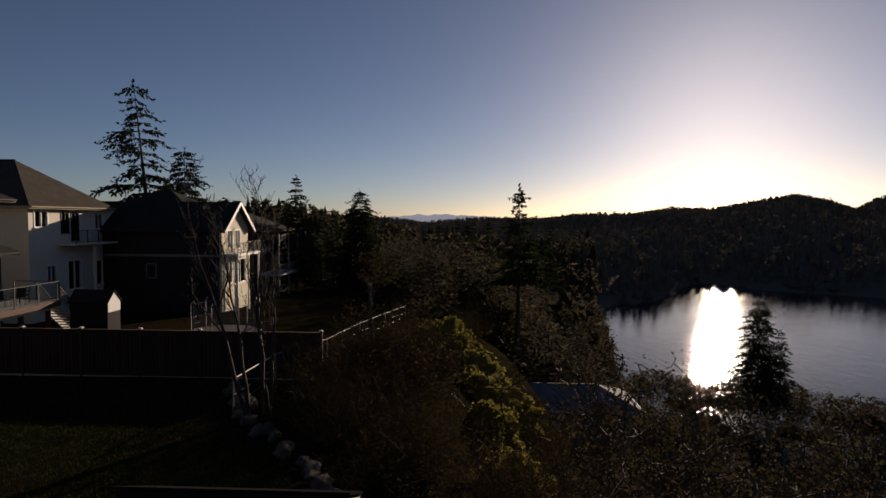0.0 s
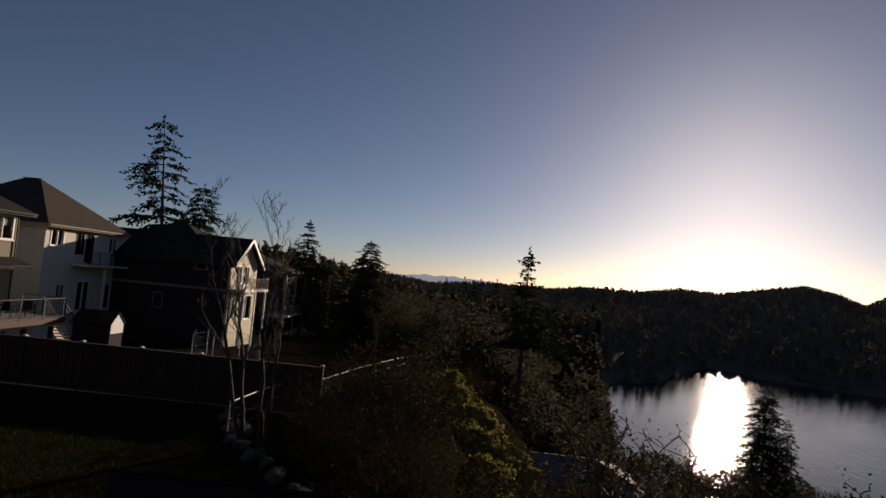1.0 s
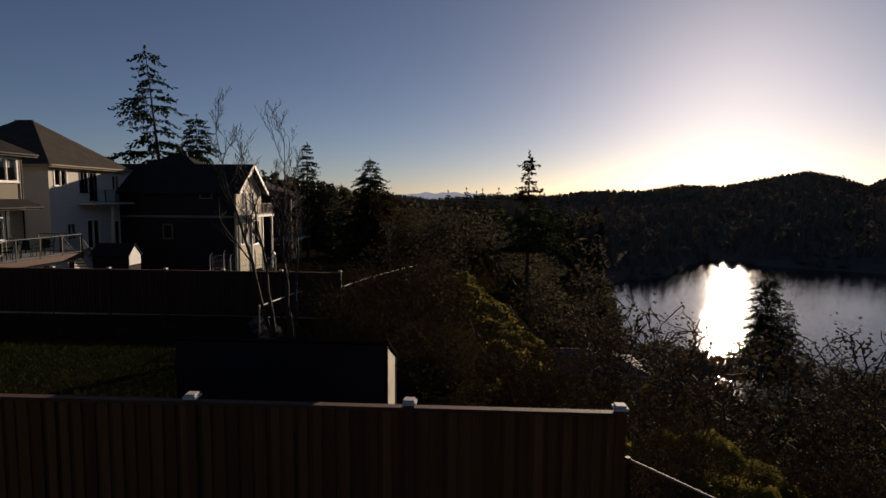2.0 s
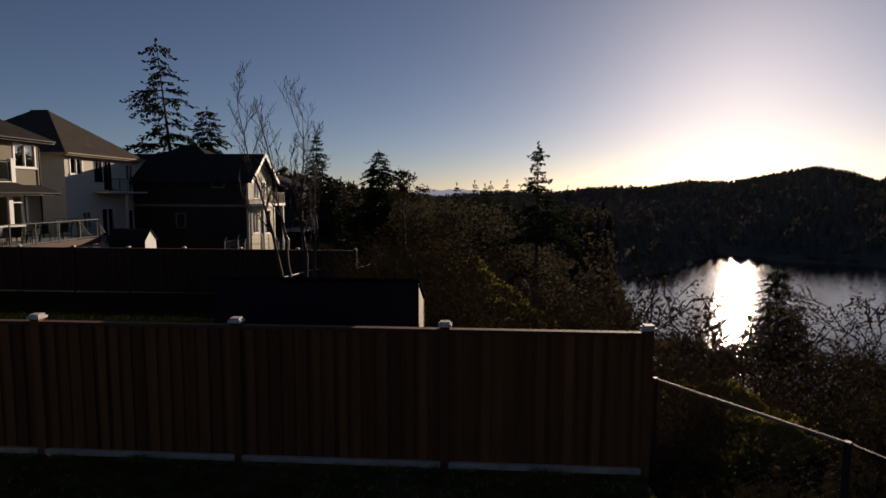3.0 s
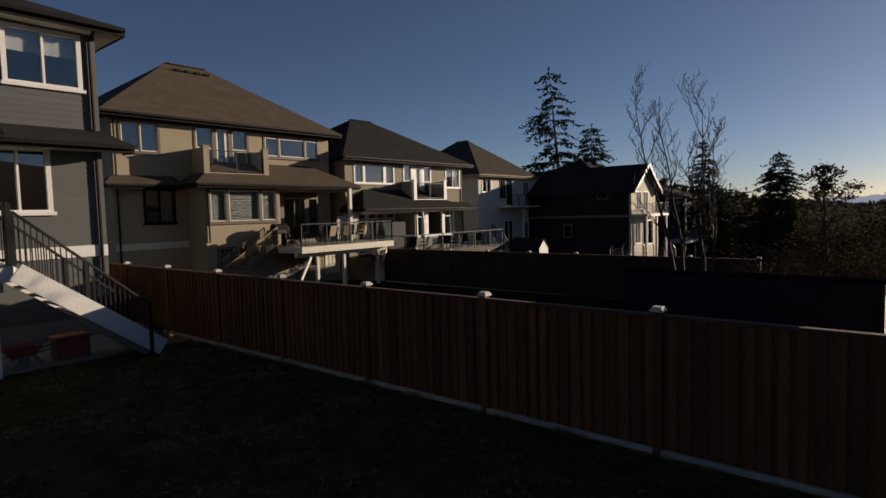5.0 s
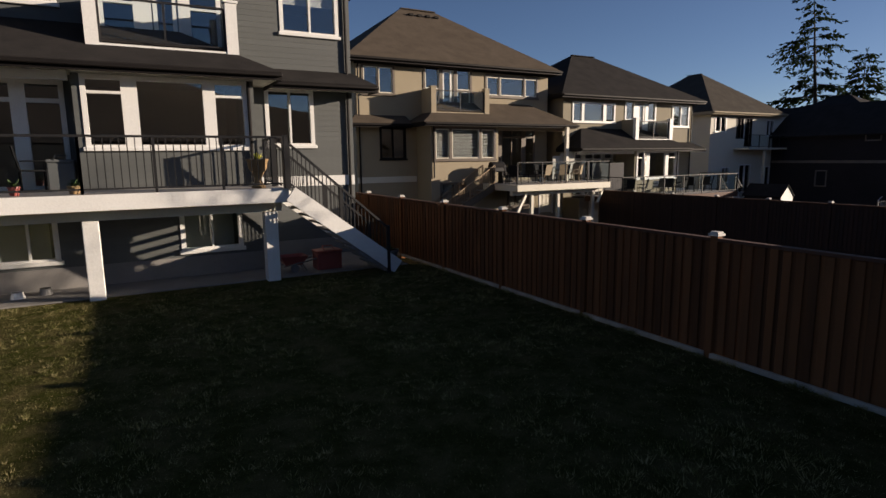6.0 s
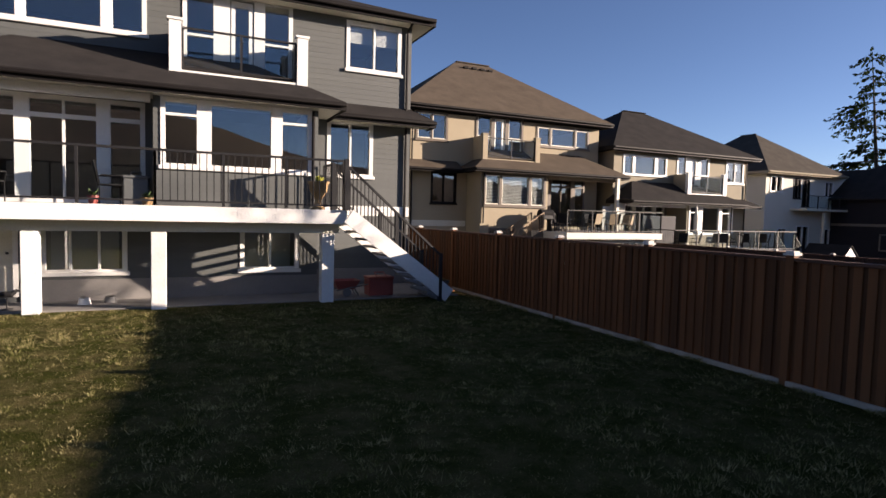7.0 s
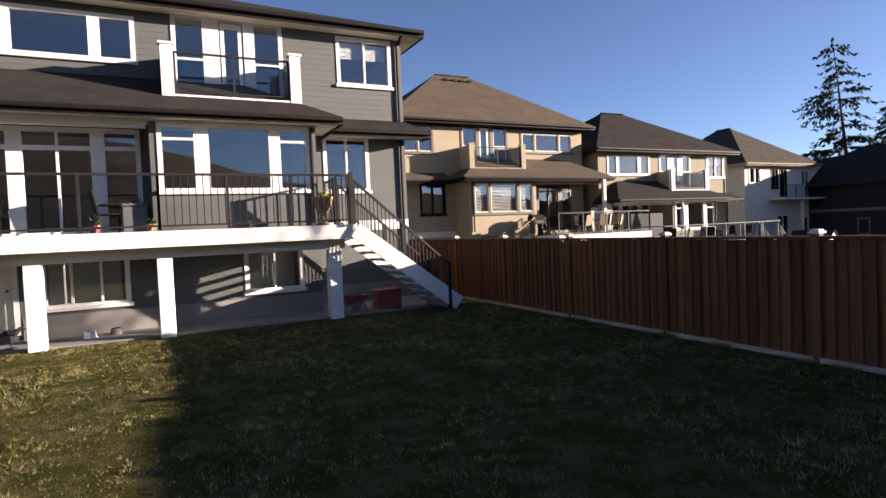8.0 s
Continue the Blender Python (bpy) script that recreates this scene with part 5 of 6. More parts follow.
grill = thing("barbecue", "covered black barbecue on the tan house's deck", "barbecue", (11.0, 18.4, 1.35))
for sx in (10.75, 11.25):
    b = bmesh.new()
    bx(b, sx - 0.03, sx + 0.03, 18.2, 18.6, 1.35, 1.95)
    part("leg", b, "black_metal", grill)
b = bmesh.new()
bx(b, 10.6, 11.4, 18.15, 18.65, 1.95, 2.2)
part("firebox", bevelled(b, 0.04), "black_metal", grill)
b = bmesh.new()
tube(b, [(10.62, 18.4, 2.22), (11.38, 18.4, 2.22)], [0.25, 0.25], 14)
part("hood", b, "dark_fabric", grill)

grill.location = (10.45, 20.25, 1.35)
pale = patio_chair(pose(12.0, 18.25, 1.35, 0, 0, 190), "pale wooden patio chair on the tan house's deck", "tan_rail", "tan_rail")
for x, y, a in ((13.0, 18.2, 170), (14.2, 18.35, 215), (14.8, 19.3, 280)):
    copy_thing(pale, pose(x, y, 1.35, 0, 0, a))
for x, y, a in ((10.6, 19.2, 40), (11.2, 20.4, 15), (10.3, 18.4, 120)):
    copy_thing(first, pose(x, y, 1.35, 0, 0, a))
patio_table(13.6, 18.9, 1.35, 0.42, "round grey patio table with pale chairs on a deck")
cloth = thing("tablecloth", "white cloth hanging over a round patio table", "tablecloth", (21.4, 18.8, 1.18))
b = bmesh.new()
rings = []
for z, r, wave in ((1.186, 0.02, 0), (1.186, 0.5, 0), (1.17, 0.53, 0.2), (1.0, 0.54, 0.7), (0.82, 0.56, 1.0)):
    rings.append([b.verts.new((21.4 + (r + 0.035 * wave * math.sin(9 * a)) * math.cos(a), 18.8 + (r + 0.035 * wave * math.sin(9 * a)) * math.sin(a), z)) for a in (2 * math.pi * k / 54 for k in range(54))])
for p, q in zip(rings, rings[1:]):
    for k in range(54):
        b.faces.new((p[k], p[(k + 1) % 54], q[(k + 1) % 54], q[k]))
b.faces.new(rings[0])
part("cloth", b, "white_plastic", cloth, smooth=True)
for x, y, a in ((20.9, 18.1, 160), (22.0, 18.2, 200), (24.6, 18.4, 160), (25.4, 18.7, 220)):
    tagged(copy_thing(first, pose(x, y, 0.45, 0, 0, a)), "dark patio chair on the taupe house's deck")

umbrella = thing("patio_umbrella", "furled pale patio umbrella on the taupe house's deck", "umbrella", (19.8, 18.9, 0.45))
b = bmesh.new()
tube(b, [(19.8, 18.9, 0.45), (19.8, 18.9, 3.0)], [0.025, 0.02], 8)
part("pole", b, "weathered_board", umbrella)
b = bmesh.new()
lathe(b, 19.8, 18.9, 1.3, [(0, 0.16), (0.3, 0.12), (0.9, 0.14), (1.5, 0.05), (1.62, 0.01)], 12)
part("canopy", b, "cream_paint", umbrella)
b = bmesh.new()
lathe(b, 19.8, 18.9, 0.45, [(0, 0.25), (0.06, 0.25), (0.1, 0.06), (0.2, 0.05)], 14)
part("base", b, "grey_plastic", umbrella)

# toys and bowls under the deck
for x, y in ((-8.75, 9.1), (-8.3, 9.25)):
    t = thing("pet_bowl", ("white" if x < -8.5 else "grey") + " pet bowl on the concrete under the deck", "bowl", (x, y, 0.035), "bowls under the deck")
    b = bmesh.new()
    lathe(b, x, y, 0.035, [(0, 0.13), (0.11, 0.1), (0.13, 0.105), (0.13, 0.085), (0.05, 0.08)], 18)
    part("bowl", b, "white_plastic" if x < -8.5 else "grey_plastic", t)
barrow = thing("toy_wheelbarrow", "red plastic toy wheelbarrow under the stairs", "toy", (-3.3, 8.95, 0.035))
b = bmesh.new()
v = [b.verts.new(p) for p in ((-3.5, 8.8, 0.2), (-3.1, 8.8, 0.2), (-3.1, 9.1, 0.2), (-3.5, 9.1, 0.2), (-3.62, 8.7, 0.42), (-2.98, 8.7, 0.42), (-2.98, 9.2, 0.42), (-3.62, 9.2, 0.42))]
for f in ((3, 2, 1, 0), (0, 1, 5, 4), (1, 2, 6, 5), (2, 3, 7, 6), (3, 0, 4, 7)):
    b.faces.new([v[i] for i in f])
part("tub", b, "red_plastic", barrow)
b = bmesh.new()
tube(b, [(-3.3, 8.72, 0.13), (-3.3, 8.8, 0.13)], [0.1, 0.1], 14)
part("wheel", b, "grey_plastic", barrow)
for yy in (8.78, 9.12):
    b = bmesh.new()
    tube(b, [(-3.55, yy, 0.18), (-2.85, yy, 0.3), (-2.6, yy, 0.36)], [0.018] * 3, 6)
    part("handle", b, "grey_plastic", barrow)
    b = bmesh.new()
    tube(b, [(-3.1, yy, 0.22), (-3.0, yy, 0.035)], [0.016] * 2, 6)
    part("leg", b, "grey_plastic", barrow)
for k, (x, y) in enumerate(((-10.35, 8.6), (-9.98, 8.75))):
    t = thing("garden_ornament", "dark metal bird ornament at the edge of the slab", "ornament", (x, y, 0.035), "garden ornaments")
    b = bmesh.new()
    tube(b, [(x, y, 0.035), (x, y, 0.26)], [0.012, 0.01], 6)
    part("leg", b, "black_metal", t)
    b = bmesh.new()
    tube(b, [(x - 0.2, y, 0.27), (x - 0.08, y, 0.33), (x + 0.08, y, 0.33), (x + 0.16, y, 0.4), (x + 0.24, y, 0.38)], [0.01, 0.06, 0.06, 0.035, 0.008], 8)
    part("body", b, "black_metal", t)
    b = bmesh.new()
    lathe(b, x, y, 0.035, [(0, 0.1), (0.015, 0.1)], 12)
    part("base", b, "black_metal", t)

# playhouse, trampoline and poles in the far yards
PX, PY = 28.1, 15.3
# the sunlit front and shaded sides are put in as white and dark
play = thing("playhouse", "small playhouse, sunlit front put in white and shaded walls dark, dark roof", "playhouse", (PX, PY, level(28) - 0.1))
b = bmesh.new()
v = [b.verts.new((PX + dx, PY + dy, z)) for dy in (0.0, 2.3) for dx, z in ((-0.62, -2.4), (0.62, -2.4), (0.62, 0.2), (0.0, 0.82), (-0.62, 0.2))]
b.faces.new(v[:5])
b.faces.new(v[:4:-1])
for k in range(5):
    b.faces.new((v[k], v[(k + 1) % 5], v[5 + (k + 1) % 5], v[5 + k]))
part("wall", b, "siding_dark", play, "board walls darkened for their shade")
b = bmesh.new()
v = [b.verts.new((PX + dx, PY - dy, z)) for dy in (0.004, 0.03) for dx, z in ((-0.6, -0.4), (0.6, -0.4), (0.6, 0.18), (0.0, 0.78), (-0.6, 0.18))]
b.faces.new(v[:5])
b.faces.new(v[:4:-1])
for k in range(5):
    b.faces.new((v[k], v[(k + 1) % 5], v[5 + (k + 1) % 5], v[5 + k]))
part("gable_panel", b, "white_paint", play, "front whitened for the sun on it")
for s in (-1, 1):
    b = bmesh.new()
    beam(b, (PX + s * 0.36, PY - 0.08, 0.51), (PX + s * 0.36, PY + 2.38, 0.51), 1.04, 0.05, (s * 0.7, 0, 0.71))
    part("roof_slope", b, "shingle_charcoal", play)

tramp = thing("trampoline", "round trampoline with net poles in the far yard", "trampoline", (27, 8, level(27)))
zt = level(27)
b = bmesh.new()
tube(b, [(27 + 1.8 * math.cos(a * 0.3927), 8 + 1.8 * math.sin(a * 0.3927), zt + 0.75) for a in range(17)], [0.04] * 17, 6)
part("frame", b, "net", tramp)
b = bmesh.new()
lathe(b, 27, 8, zt + 0.73, [(0, 1.72), (0.01, 1.72)], 24)
part("mat", b, "net", tramp)
for a in range(6):
    cx, cy = 27 + 1.85 * math.cos(a * 1.047), 8 + 1.85 * math.sin(a * 1.047)
    b = bmesh.new()
    tube(b, [(cx, cy, zt), (cx, cy, zt + 2.3), (cx - 0.15 * math.cos(a * 1.047), cy - 0.15 * math.sin(a * 1.047), zt + 2.5)], [0.03] * 3, 6)
    part("net_pole", b, "galvanised", tramp)
b = bmesh.new()
for k in range(110):
    a = 2 * math.pi * k / 110
    tube(b, [(27 + 1.78 * math.cos(a), 8 + 1.78 * math.sin(a), zt + 0.78), (27 + 1.72 * math.cos(a), 8 + 1.72 * math.sin(a), zt + 2.35 - 0.12 * abs(math.sin(3 * a)))], [0.005, 0.005], 3, False)
for zz in (1.1, 1.5, 1.9, 2.22):
    tube(b, [(27 + 1.75 * math.cos(2 * math.pi * k / 40), 8 + 1.75 * math.sin(2 * math.pi * k / 40), zt + zz) for k in range(41)], [0.006] * 41, 3, False)
tagged(part("safety_net", b, "net_pale", tramp, "thin pale safety net"), kind="stuff")
far_rail = thing("rail_fence", "pale top-railed wire fence along the rocky bank", "fence", (25, 0.5, -1.5))
pts = [(11.5, 1.2), (16, 1.4), (22, 0.9), (28, 0.4), (33, -0.4), (38.5, -1.2)]
for k, (x, y) in enumerate(pts):
    z = height(x, y)
    b = bmesh.new()
    tube(b, [(x, y, z - 0.3), (x, y, z + 1.15)], [0.03, 0.03], 6)
    part("post", b, "weathered_kick", far_rail)
    if k:
        xa, ya = pts[k - 1]
        for zz, r in ((1.1, 0.024), (0.6, 0.004), (0.25, 0.004)):
            b = bmesh.new()
            tube(b, [(xa, ya, height(xa, ya) + zz), (x, y, z + zz)], [r, r], 5)
            part("rail", b, "weathered_board" if zz > 1 else "galvanised", far_rail)


# ---- rocks, trees and shrubs ----
def leaf(bm, c, size, rng, flat=0.6):
    a = rng.uniform(0, 6.283)
    d = Vector((math.cos(a), math.sin(a), rng.uniform(-flat, flat))).normalized()
    n = Vector((rng.uniform(-1, 1), rng.uniform(-1, 1), rng.uniform(0.1, 1))).normalized()
    w = d.cross(n).normalized() * size * 0.42
    d = d * size
    bm.faces.new([bm.verts.new(c - d * 0.5), bm.verts.new(c + w), bm.verts.new(c + d * 0.5), bm.verts.new(c - w)][:4])


def boulder(x, y, z, sx, sy, sz, seed, mossy, name="rock", label="rounded grey rock on the bank"):
    bm = bmesh.new()
    bmesh.ops.create_icosphere(bm, subdivisions=5 if sx > 1 else 3, radius=1)
    for v in bm.verts:
        p = v.co.copy()
        k = 1 + 0.6 * noise.noise(p * 1.3 + Vector((seed, 0, 0))) + 0.24 * noise.noise(p * 3.7 + Vector((0, seed, 0))) + 0.12 * noise.noise(p * 9 + Vector((0, 0, seed))) + 0.07 * noise.noise(p * 21 + Vector((seed, 0, seed)))
        v.co = Vector((x + p.x * sx * k, y + p.y * sy * k, z + p.z * sz * k))
    if mossy:
        tuft = random.Random(int(seed * 10))
        for v in tuft.sample(list(bm.verts), len(bm.verts) // 3):
            for _ in range(3):
                leaf(bm, v.co + Vector((tuft.uniform(-0.08, 0.08), tuft.uniform(-0.08, 0.08), tuft.uniform(-0.02, 0.05))), tuft.uniform(0.05, 0.15) * (0.3 if x < 5 else 1.0), tuft, 1.4)
    me = bpy.data.meshes.new(name)
    bm.to_mesh(me)
    bm.free()
    me.materials.append(M["moss" if mossy else "rock"])
    me.polygons.foreach_set("use_smooth", [True] * len(me.polygons))
    return tagged(new(name, me), label, "rock", "rocks on the bank")


rng = random.Random(11)
ROCKS = [(1.4, -8.9, 0.9, 1), (3.0, -9.6, 1.0, 1), (-0.8, -9.6, 0.6, 1)]
x = 6.6
while x < 38:
    s = rng.uniform(1.3, 2.5)
    ROCKS.append((x, float(np.interp(x, [6, 12, 20, 30, 38], [-6.7, -8.1, -6.8, -5.0, -2.9])) + rng.uniform(-1.0, 0.8), s, 1))
    x += s * rng.uniform(0.8, 1.5)
for x, y, s, mossy in ROCKS:
    boulder(x, y, height(x, y) - 0.22 * s, s * rng.uniform(1.2, 1.7), s * rng.uniform(0.7, 1.0), s * rng.uniform(0.5, 0.75), x * 1.7, mossy, label="mossy boulder on the bank in low sun" if mossy else "bare grey rock on the bank")
for k in range(34):
    f = k / 33
    x = 4.6 + 10.2 * f + rng.uniform(-0.2, 0.2)
    y = float(np.interp(x, [4.4, 6.5, 8.5, 11, 14.8], [-4.2, -2.75, -1.25, 0.6, 2.6])) + rng.uniform(-0.2, 0.2)
    s = rng.uniform(0.09, 0.26) * (1.9 if k == 24 else 1.0)
    boulder(x, y, height(x, y) + 0.06 + 0.1 * (k % 2), s * 1.5, s * 0.9, s * 0.7, k * 3.1, False, label="pale stone of the dry garden wall")


def spray(bm, p, d, size, rng):
    """A flat pointed sprig of needles that grows from p along d."""
    w = d.cross(Vector((rng.uniform(-1, 1), rng.uniform(-1, 1), rng.uniform(0.2, 1.2)))).normalized() * size * 0.26
    bm.faces.new([bm.verts.new(p), bm.verts.new(p + d * size * 0.45 - w), bm.verts.new(p + d * size), bm.verts.new(p + d * size * 0.45 + w)])


def conifer(label, tall, base_r, rng, sparse=0.0, lean=0.0, bare=0.15, droop=0.35, top=0.06, shape=0.8, whorls=None, name="conifer_tree"):
    """A fir: tapered trunk, uneven whorls of drooping limbs, flat sprays of needles."""
    t = thing(name, label, "tree")
    bm = bmesh.new()
    pts = [(lean * (k / 7) ** 2 * tall + 0.03 * tall * 0.1 * math.sin(k), 0.02 * math.cos(k * 2), tall * k / 7) for k in range(8)]
    tube(bm, pts, [max(0.015, tall * 0.016 * (1 - k / 7.2)) for k in range(8)], 8)
    part("trunk", bm, "bark", t)
    wood, leaves = bmesh.new(), bmesh.new()
    n = whorls or int(tall * 1.9)
    unit = max(0.2, min(0.38, tall * 0.017))
    for i in range(n):
        f = min(0.985, bare + (1 - bare) * (i + rng.uniform(-0.3, 0.3)) / n)
        z = tall * f
        cx = lean * f * f * tall
        reach = base_r * ((1 - f) ** shape + top) * (rng.uniform(0.35, 1.25) if sparse > 0.35 else rng.uniform(0.62, 1.1))
        a0 = rng.uniform(0, 6.28)
        m = rng.randint(4, 6)
        for k in range(m):
            if rng.random() < sparse:
                continue
            a = a0 + k * 6.283 / m + rng.uniform(-0.3, 0.3)
            ln = reach * rng.uniform(0.6, 1.15)
            out = Vector((math.cos(a), math.sin(a), 0))
            across = Vector((-math.sin(a), math.cos(a), 0))
            sag = ln * droop * rng.uniform(0.4, 1.2)
            root = Vector((cx, 0, z))
            mid = root + out * ln * 0.5 + Vector((0, 0, ln * 0.05 - sag * 0.3))
            end = root + out * ln + Vector((0, 0, -sag))
            tip = end + out * ln * 0.14 + Vector((0, 0, ln * 0.03))
            tube(wood, [root, mid, end], [0.012 + 0.012 * ln, 0.01 + 0.006 * ln, 0.006], 3, False)
            q = max(5, int(ln * 1.9 / unit))
            for j in range(q):
                g = 0.14 + 0.86 * (j + rng.random()) / q
                p = root.lerp(mid, g * 2) if g < 0.5 else mid.lerp(end, (g - 0.5) * 2)
                wing = ln * (0.34 * (1.15 - g)) + unit * 0.7
                for side in (-1, 1):
                    d = (out * rng.uniform(0.5, 1.0) + across * side * rng.uniform(0.5, 1.0) + Vector((0, 0, rng.uniform(-0.7, 0.05)))).normalized()
                    w = wing * rng.uniform(0.5, 1.1)
                    steps = max(1, int(w / (unit * 0.8)))
                    for h in range(steps):
                        spray(leaves, p + d * w * (h + rng.random() * 0.6) / steps, (d + Vector((rng.uniform(-0.5, 0.5), rng.uniform(-0.5, 0.5), rng.uniform(-0.9, 0.1)))).normalized(), unit * rng.uniform(0.8, 1.6), rng)
            for _ in range(3):
                spray(leaves, end.lerp(tip, rng.random()), (out + across * rng.uniform(-0.5, 0.5) + Vector((0, 0, rng.uniform(-0.4, 0.3)))).normalized(), unit * rng.uniform(0.8, 1.4), rng)
    for _ in range(10):
        spray(leaves, Vector((lean * tall, 0, tall * rng.uniform(0.95, 1.0))), Vector((rng.uniform(-0.6, 0.6), rng.uniform(-0.6, 0.6), 0.8)).normalized(), unit * 1.3, rng)
    tagged(part("branching", wood, "bark", t), kind="stuff")
    tagged(part("crown", leaves, "needles", t), kind="stuff")
    return t


def put(tree, x, y, z, turn=0.0, size=1.0):
    tree.matrix_basis = Matrix.Translation((x, y, z)) @ Matrix.Rotation(radians(turn), 4, "Z") @ Matrix.Scale(size, 4)
    return tree


def put_tall(tree, x, y, z, tall, turn=0.0):
    """Stands a tree at a place, scaled to that height."""
    top = max(v.co.z for o in tree.children for v in o.data.vertices)
    return put(tree, x, y, z, turn, tall / top)


def bare_tree(label, tall, rng, spread=0.5, stems=2, leafy=0.0, material="pale_bark", twist=0.25, name="bare_tree", depth=6, leaf_mat="oak_leaves", leaf_size=0.16, fork=0.72, split=None, girth=0.013, rise=0.0):
    """A leafless or thinly leaved broadleaf: forking limbs down to fine twigs."""
    t = thing(name, label, "tree")
    trunk, limbs, leaves = bmesh.new(), bmesh.new(), bmesh.new()

    def grow(p, d, ln, r, k):
        pts, rad = [p], [r]
        steps = 4 if k > 2 else 3
        for i in range(steps):
            d = (d + Vector((rng.uniform(-twist, twist), rng.uniform(-twist, twist), rng.uniform(-twist * 0.4, twist * 0.6)))).normalized()
            p = p + d * ln / steps
            pts.append(p)
            rad.append(max(0.009, r * (1 - 0.34 * (i + 1) / steps)))
        tube(trunk if k == depth else limbs, pts, rad, 7 if k > depth - 2 else (5 if k > 2 else 3), False)
        if k <= 2 and leafy:
            for _ in range(int(leafy * 10)):
                leaf(leaves, pts[rng.randrange(1, len(pts))] + Vector((rng.uniform(-1, 1), rng.uniform(-1, 1), rng.uniform(-1, 1))) * 0.18, leaf_size * rng.uniform(0.6, 1.4), rng)
        if k == 0:
            return
        for j in range(split or rng.choice((2, 2, 3))):
            axis = Vector((rng.uniform(-1, 1), rng.uniform(-1, 1), rng.uniform(-0.25, 0.7)))
            nd = (d * (1 - spread * 0.5) + axis.normalized() * spread + Vector((0, 0, rise))).normalized()
            grow(pts[-1] if j < 2 else pts[-2], nd, ln * fork * rng.uniform(0.8, 1.15), rad[-1] * (0.8 if j == 0 else 0.62), k - 1)

    for s in range(stems):
        a = 6.28 * s / stems + rng.uniform(-0.4, 0.4)
        grow(Vector((math.cos(a) * 0.15 * (stems > 1), math.sin(a) * 0.15 * (stems > 1), -0.2)), Vector((math.cos(a) * 0.25, math.sin(a) * 0.25, 1)).normalized(), tall * 0.33 * rng.uniform(0.85, 1.1), tall * girth, depth)
    part("trunk", trunk, material, t)
    tagged(part("branching", limbs, material, t), kind="stuff")
    if leafy:
        tagged(part("crown", leaves, leaf_mat, t), kind="stuff")
    else:
        leaves.free()
    return t


def arbutus(tall, wide, rng):
    """A short crooked trunk under a loose, rounded crown of leaf clusters."""
    t = thing("arbutus_tree", "small arbutus with a loose rounded leafy crown", "tree")
    trunk, limbs, leaves = bmesh.new(), bmesh.new(), bmesh.new()
    fork = Vector((0.15, 0.1, tall * 0.62))
    tube(trunk, [(0, 0, -0.1), (0.08, -0.05, tall * 0.3), fork], [0.09, 0.07, 0.05], 7)
    for _ in range(24):
        a, e, q = rng.uniform(0, 6.28), rng.uniform(-0.9, 1.5), rng.uniform(0.45, 1.0)
        c = Vector((math.cos(a) * math.cos(e) * wide * q, math.sin(a) * math.cos(e) * wide * q, tall * 0.78 + math.sin(e) * wide * 0.75 * q))
        mid = fork.lerp(c, 0.55) + Vector((rng.uniform(-0.1, 0.1), rng.uniform(-0.1, 0.1), 0.06))
        tube(limbs, [fork * rng.uniform(0.85, 1.15), mid, c], [0.014, 0.009, 0.004], 4, False)
        for _ in range(56):
            d = Vector((rng.gauss(0, 1), rng.gauss(0, 1), rng.gauss(0, 0.7))) * 0.12
            leaf(leaves, c + d, rng.uniform(0.06, 0.12), rng)
    part("trunk", trunk, "bark", t)
    tagged(part("branching", limbs, "bark", t), kind="stuff")
    tagged(part("crown", leaves, "oak_leaves", t), kind="stuff")
    return t


def spot(bearing, dist, eye=(-6.0, -5.3)):
    return eye[0] + dist * math.sin(radians(bearing)), eye[1] + dist * math.cos(radians(bearing))


R = random.Random(21)
x, y = spot(61.2, 78)
put(conifer("tall sparse fir with drooping ragged limbs behind the houses", 24.6, 7.4, R, 0.52, -0.06, 0.2, 0.4, 0.08, 0.62, 33), x, y, -3.4, -60)
x, y = spot(64.1, 80)
put(conifer("dense dark fir beside a taller tree", 17.5, 6.2, R, 0.0, 0.0, 0.2, 0.3, 0.1, 0.7), x, y, -3.6)
x, y = spot(73.9, 74)
put(conifer("narrow pointed fir behind bare branches", 14.2, 4.6, R, 0.05, 0, 0.1, 0.3, 0.05, 0.9, 34), x, y, -3.8)
x, y = spot(79.9, 82)
put(conifer("dark bushy fir on the skyline", 13.8, 6.8, R, 0.0, 0, 0.1, 0.3, 0.08, 0.8, 34), x, y, -4.6)
x, y = spot(77.4, 84)
put(conifer("small fir on the skyline", 9.5, 2.2, R, 0.1), x, y, -4.6)
x, y = spot(95.6, 74)
put(conifer("solitary ragged fir with a broad open crown", 21.3, 7.0, R, 0.42, 0.0, 0.42, 0.25, 0.05, 0.85, 34), x, y, -11.6)
small_fir = conifer("slender young fir on the skyline", 10, 2.2, R, 0.15)
for k, (b, d, h) in enumerate(((87.6, 95, 12.2), (89.4, 100, 10.6), (90.4, 100, 12.0), (91.0, 102, 11.2), (92.6, 96, 11.0), (76.2, 90, 10), (98.5, 110, 11), (70.3, 92, 12))):
    x, y = spot(b, d)
    z = height(x, y)
    top = {0: 1.15, 1: 0.5, 2: 0.95, 3: 0.75, 4: 0.75}.get(k, 0.3)
    if k == 0:
        put(small_fir, x, y, 2.9 + d * math.tan(radians(top)) - h, 0, h / 10)
    else:
        tagged(copy_thing(small_fir, pose(x, y, 2.9 + d * math.tan(radians(top)) - h, 0, 0, k * 67)), group="skyline firs")
x, y = spot(116.9, 125)
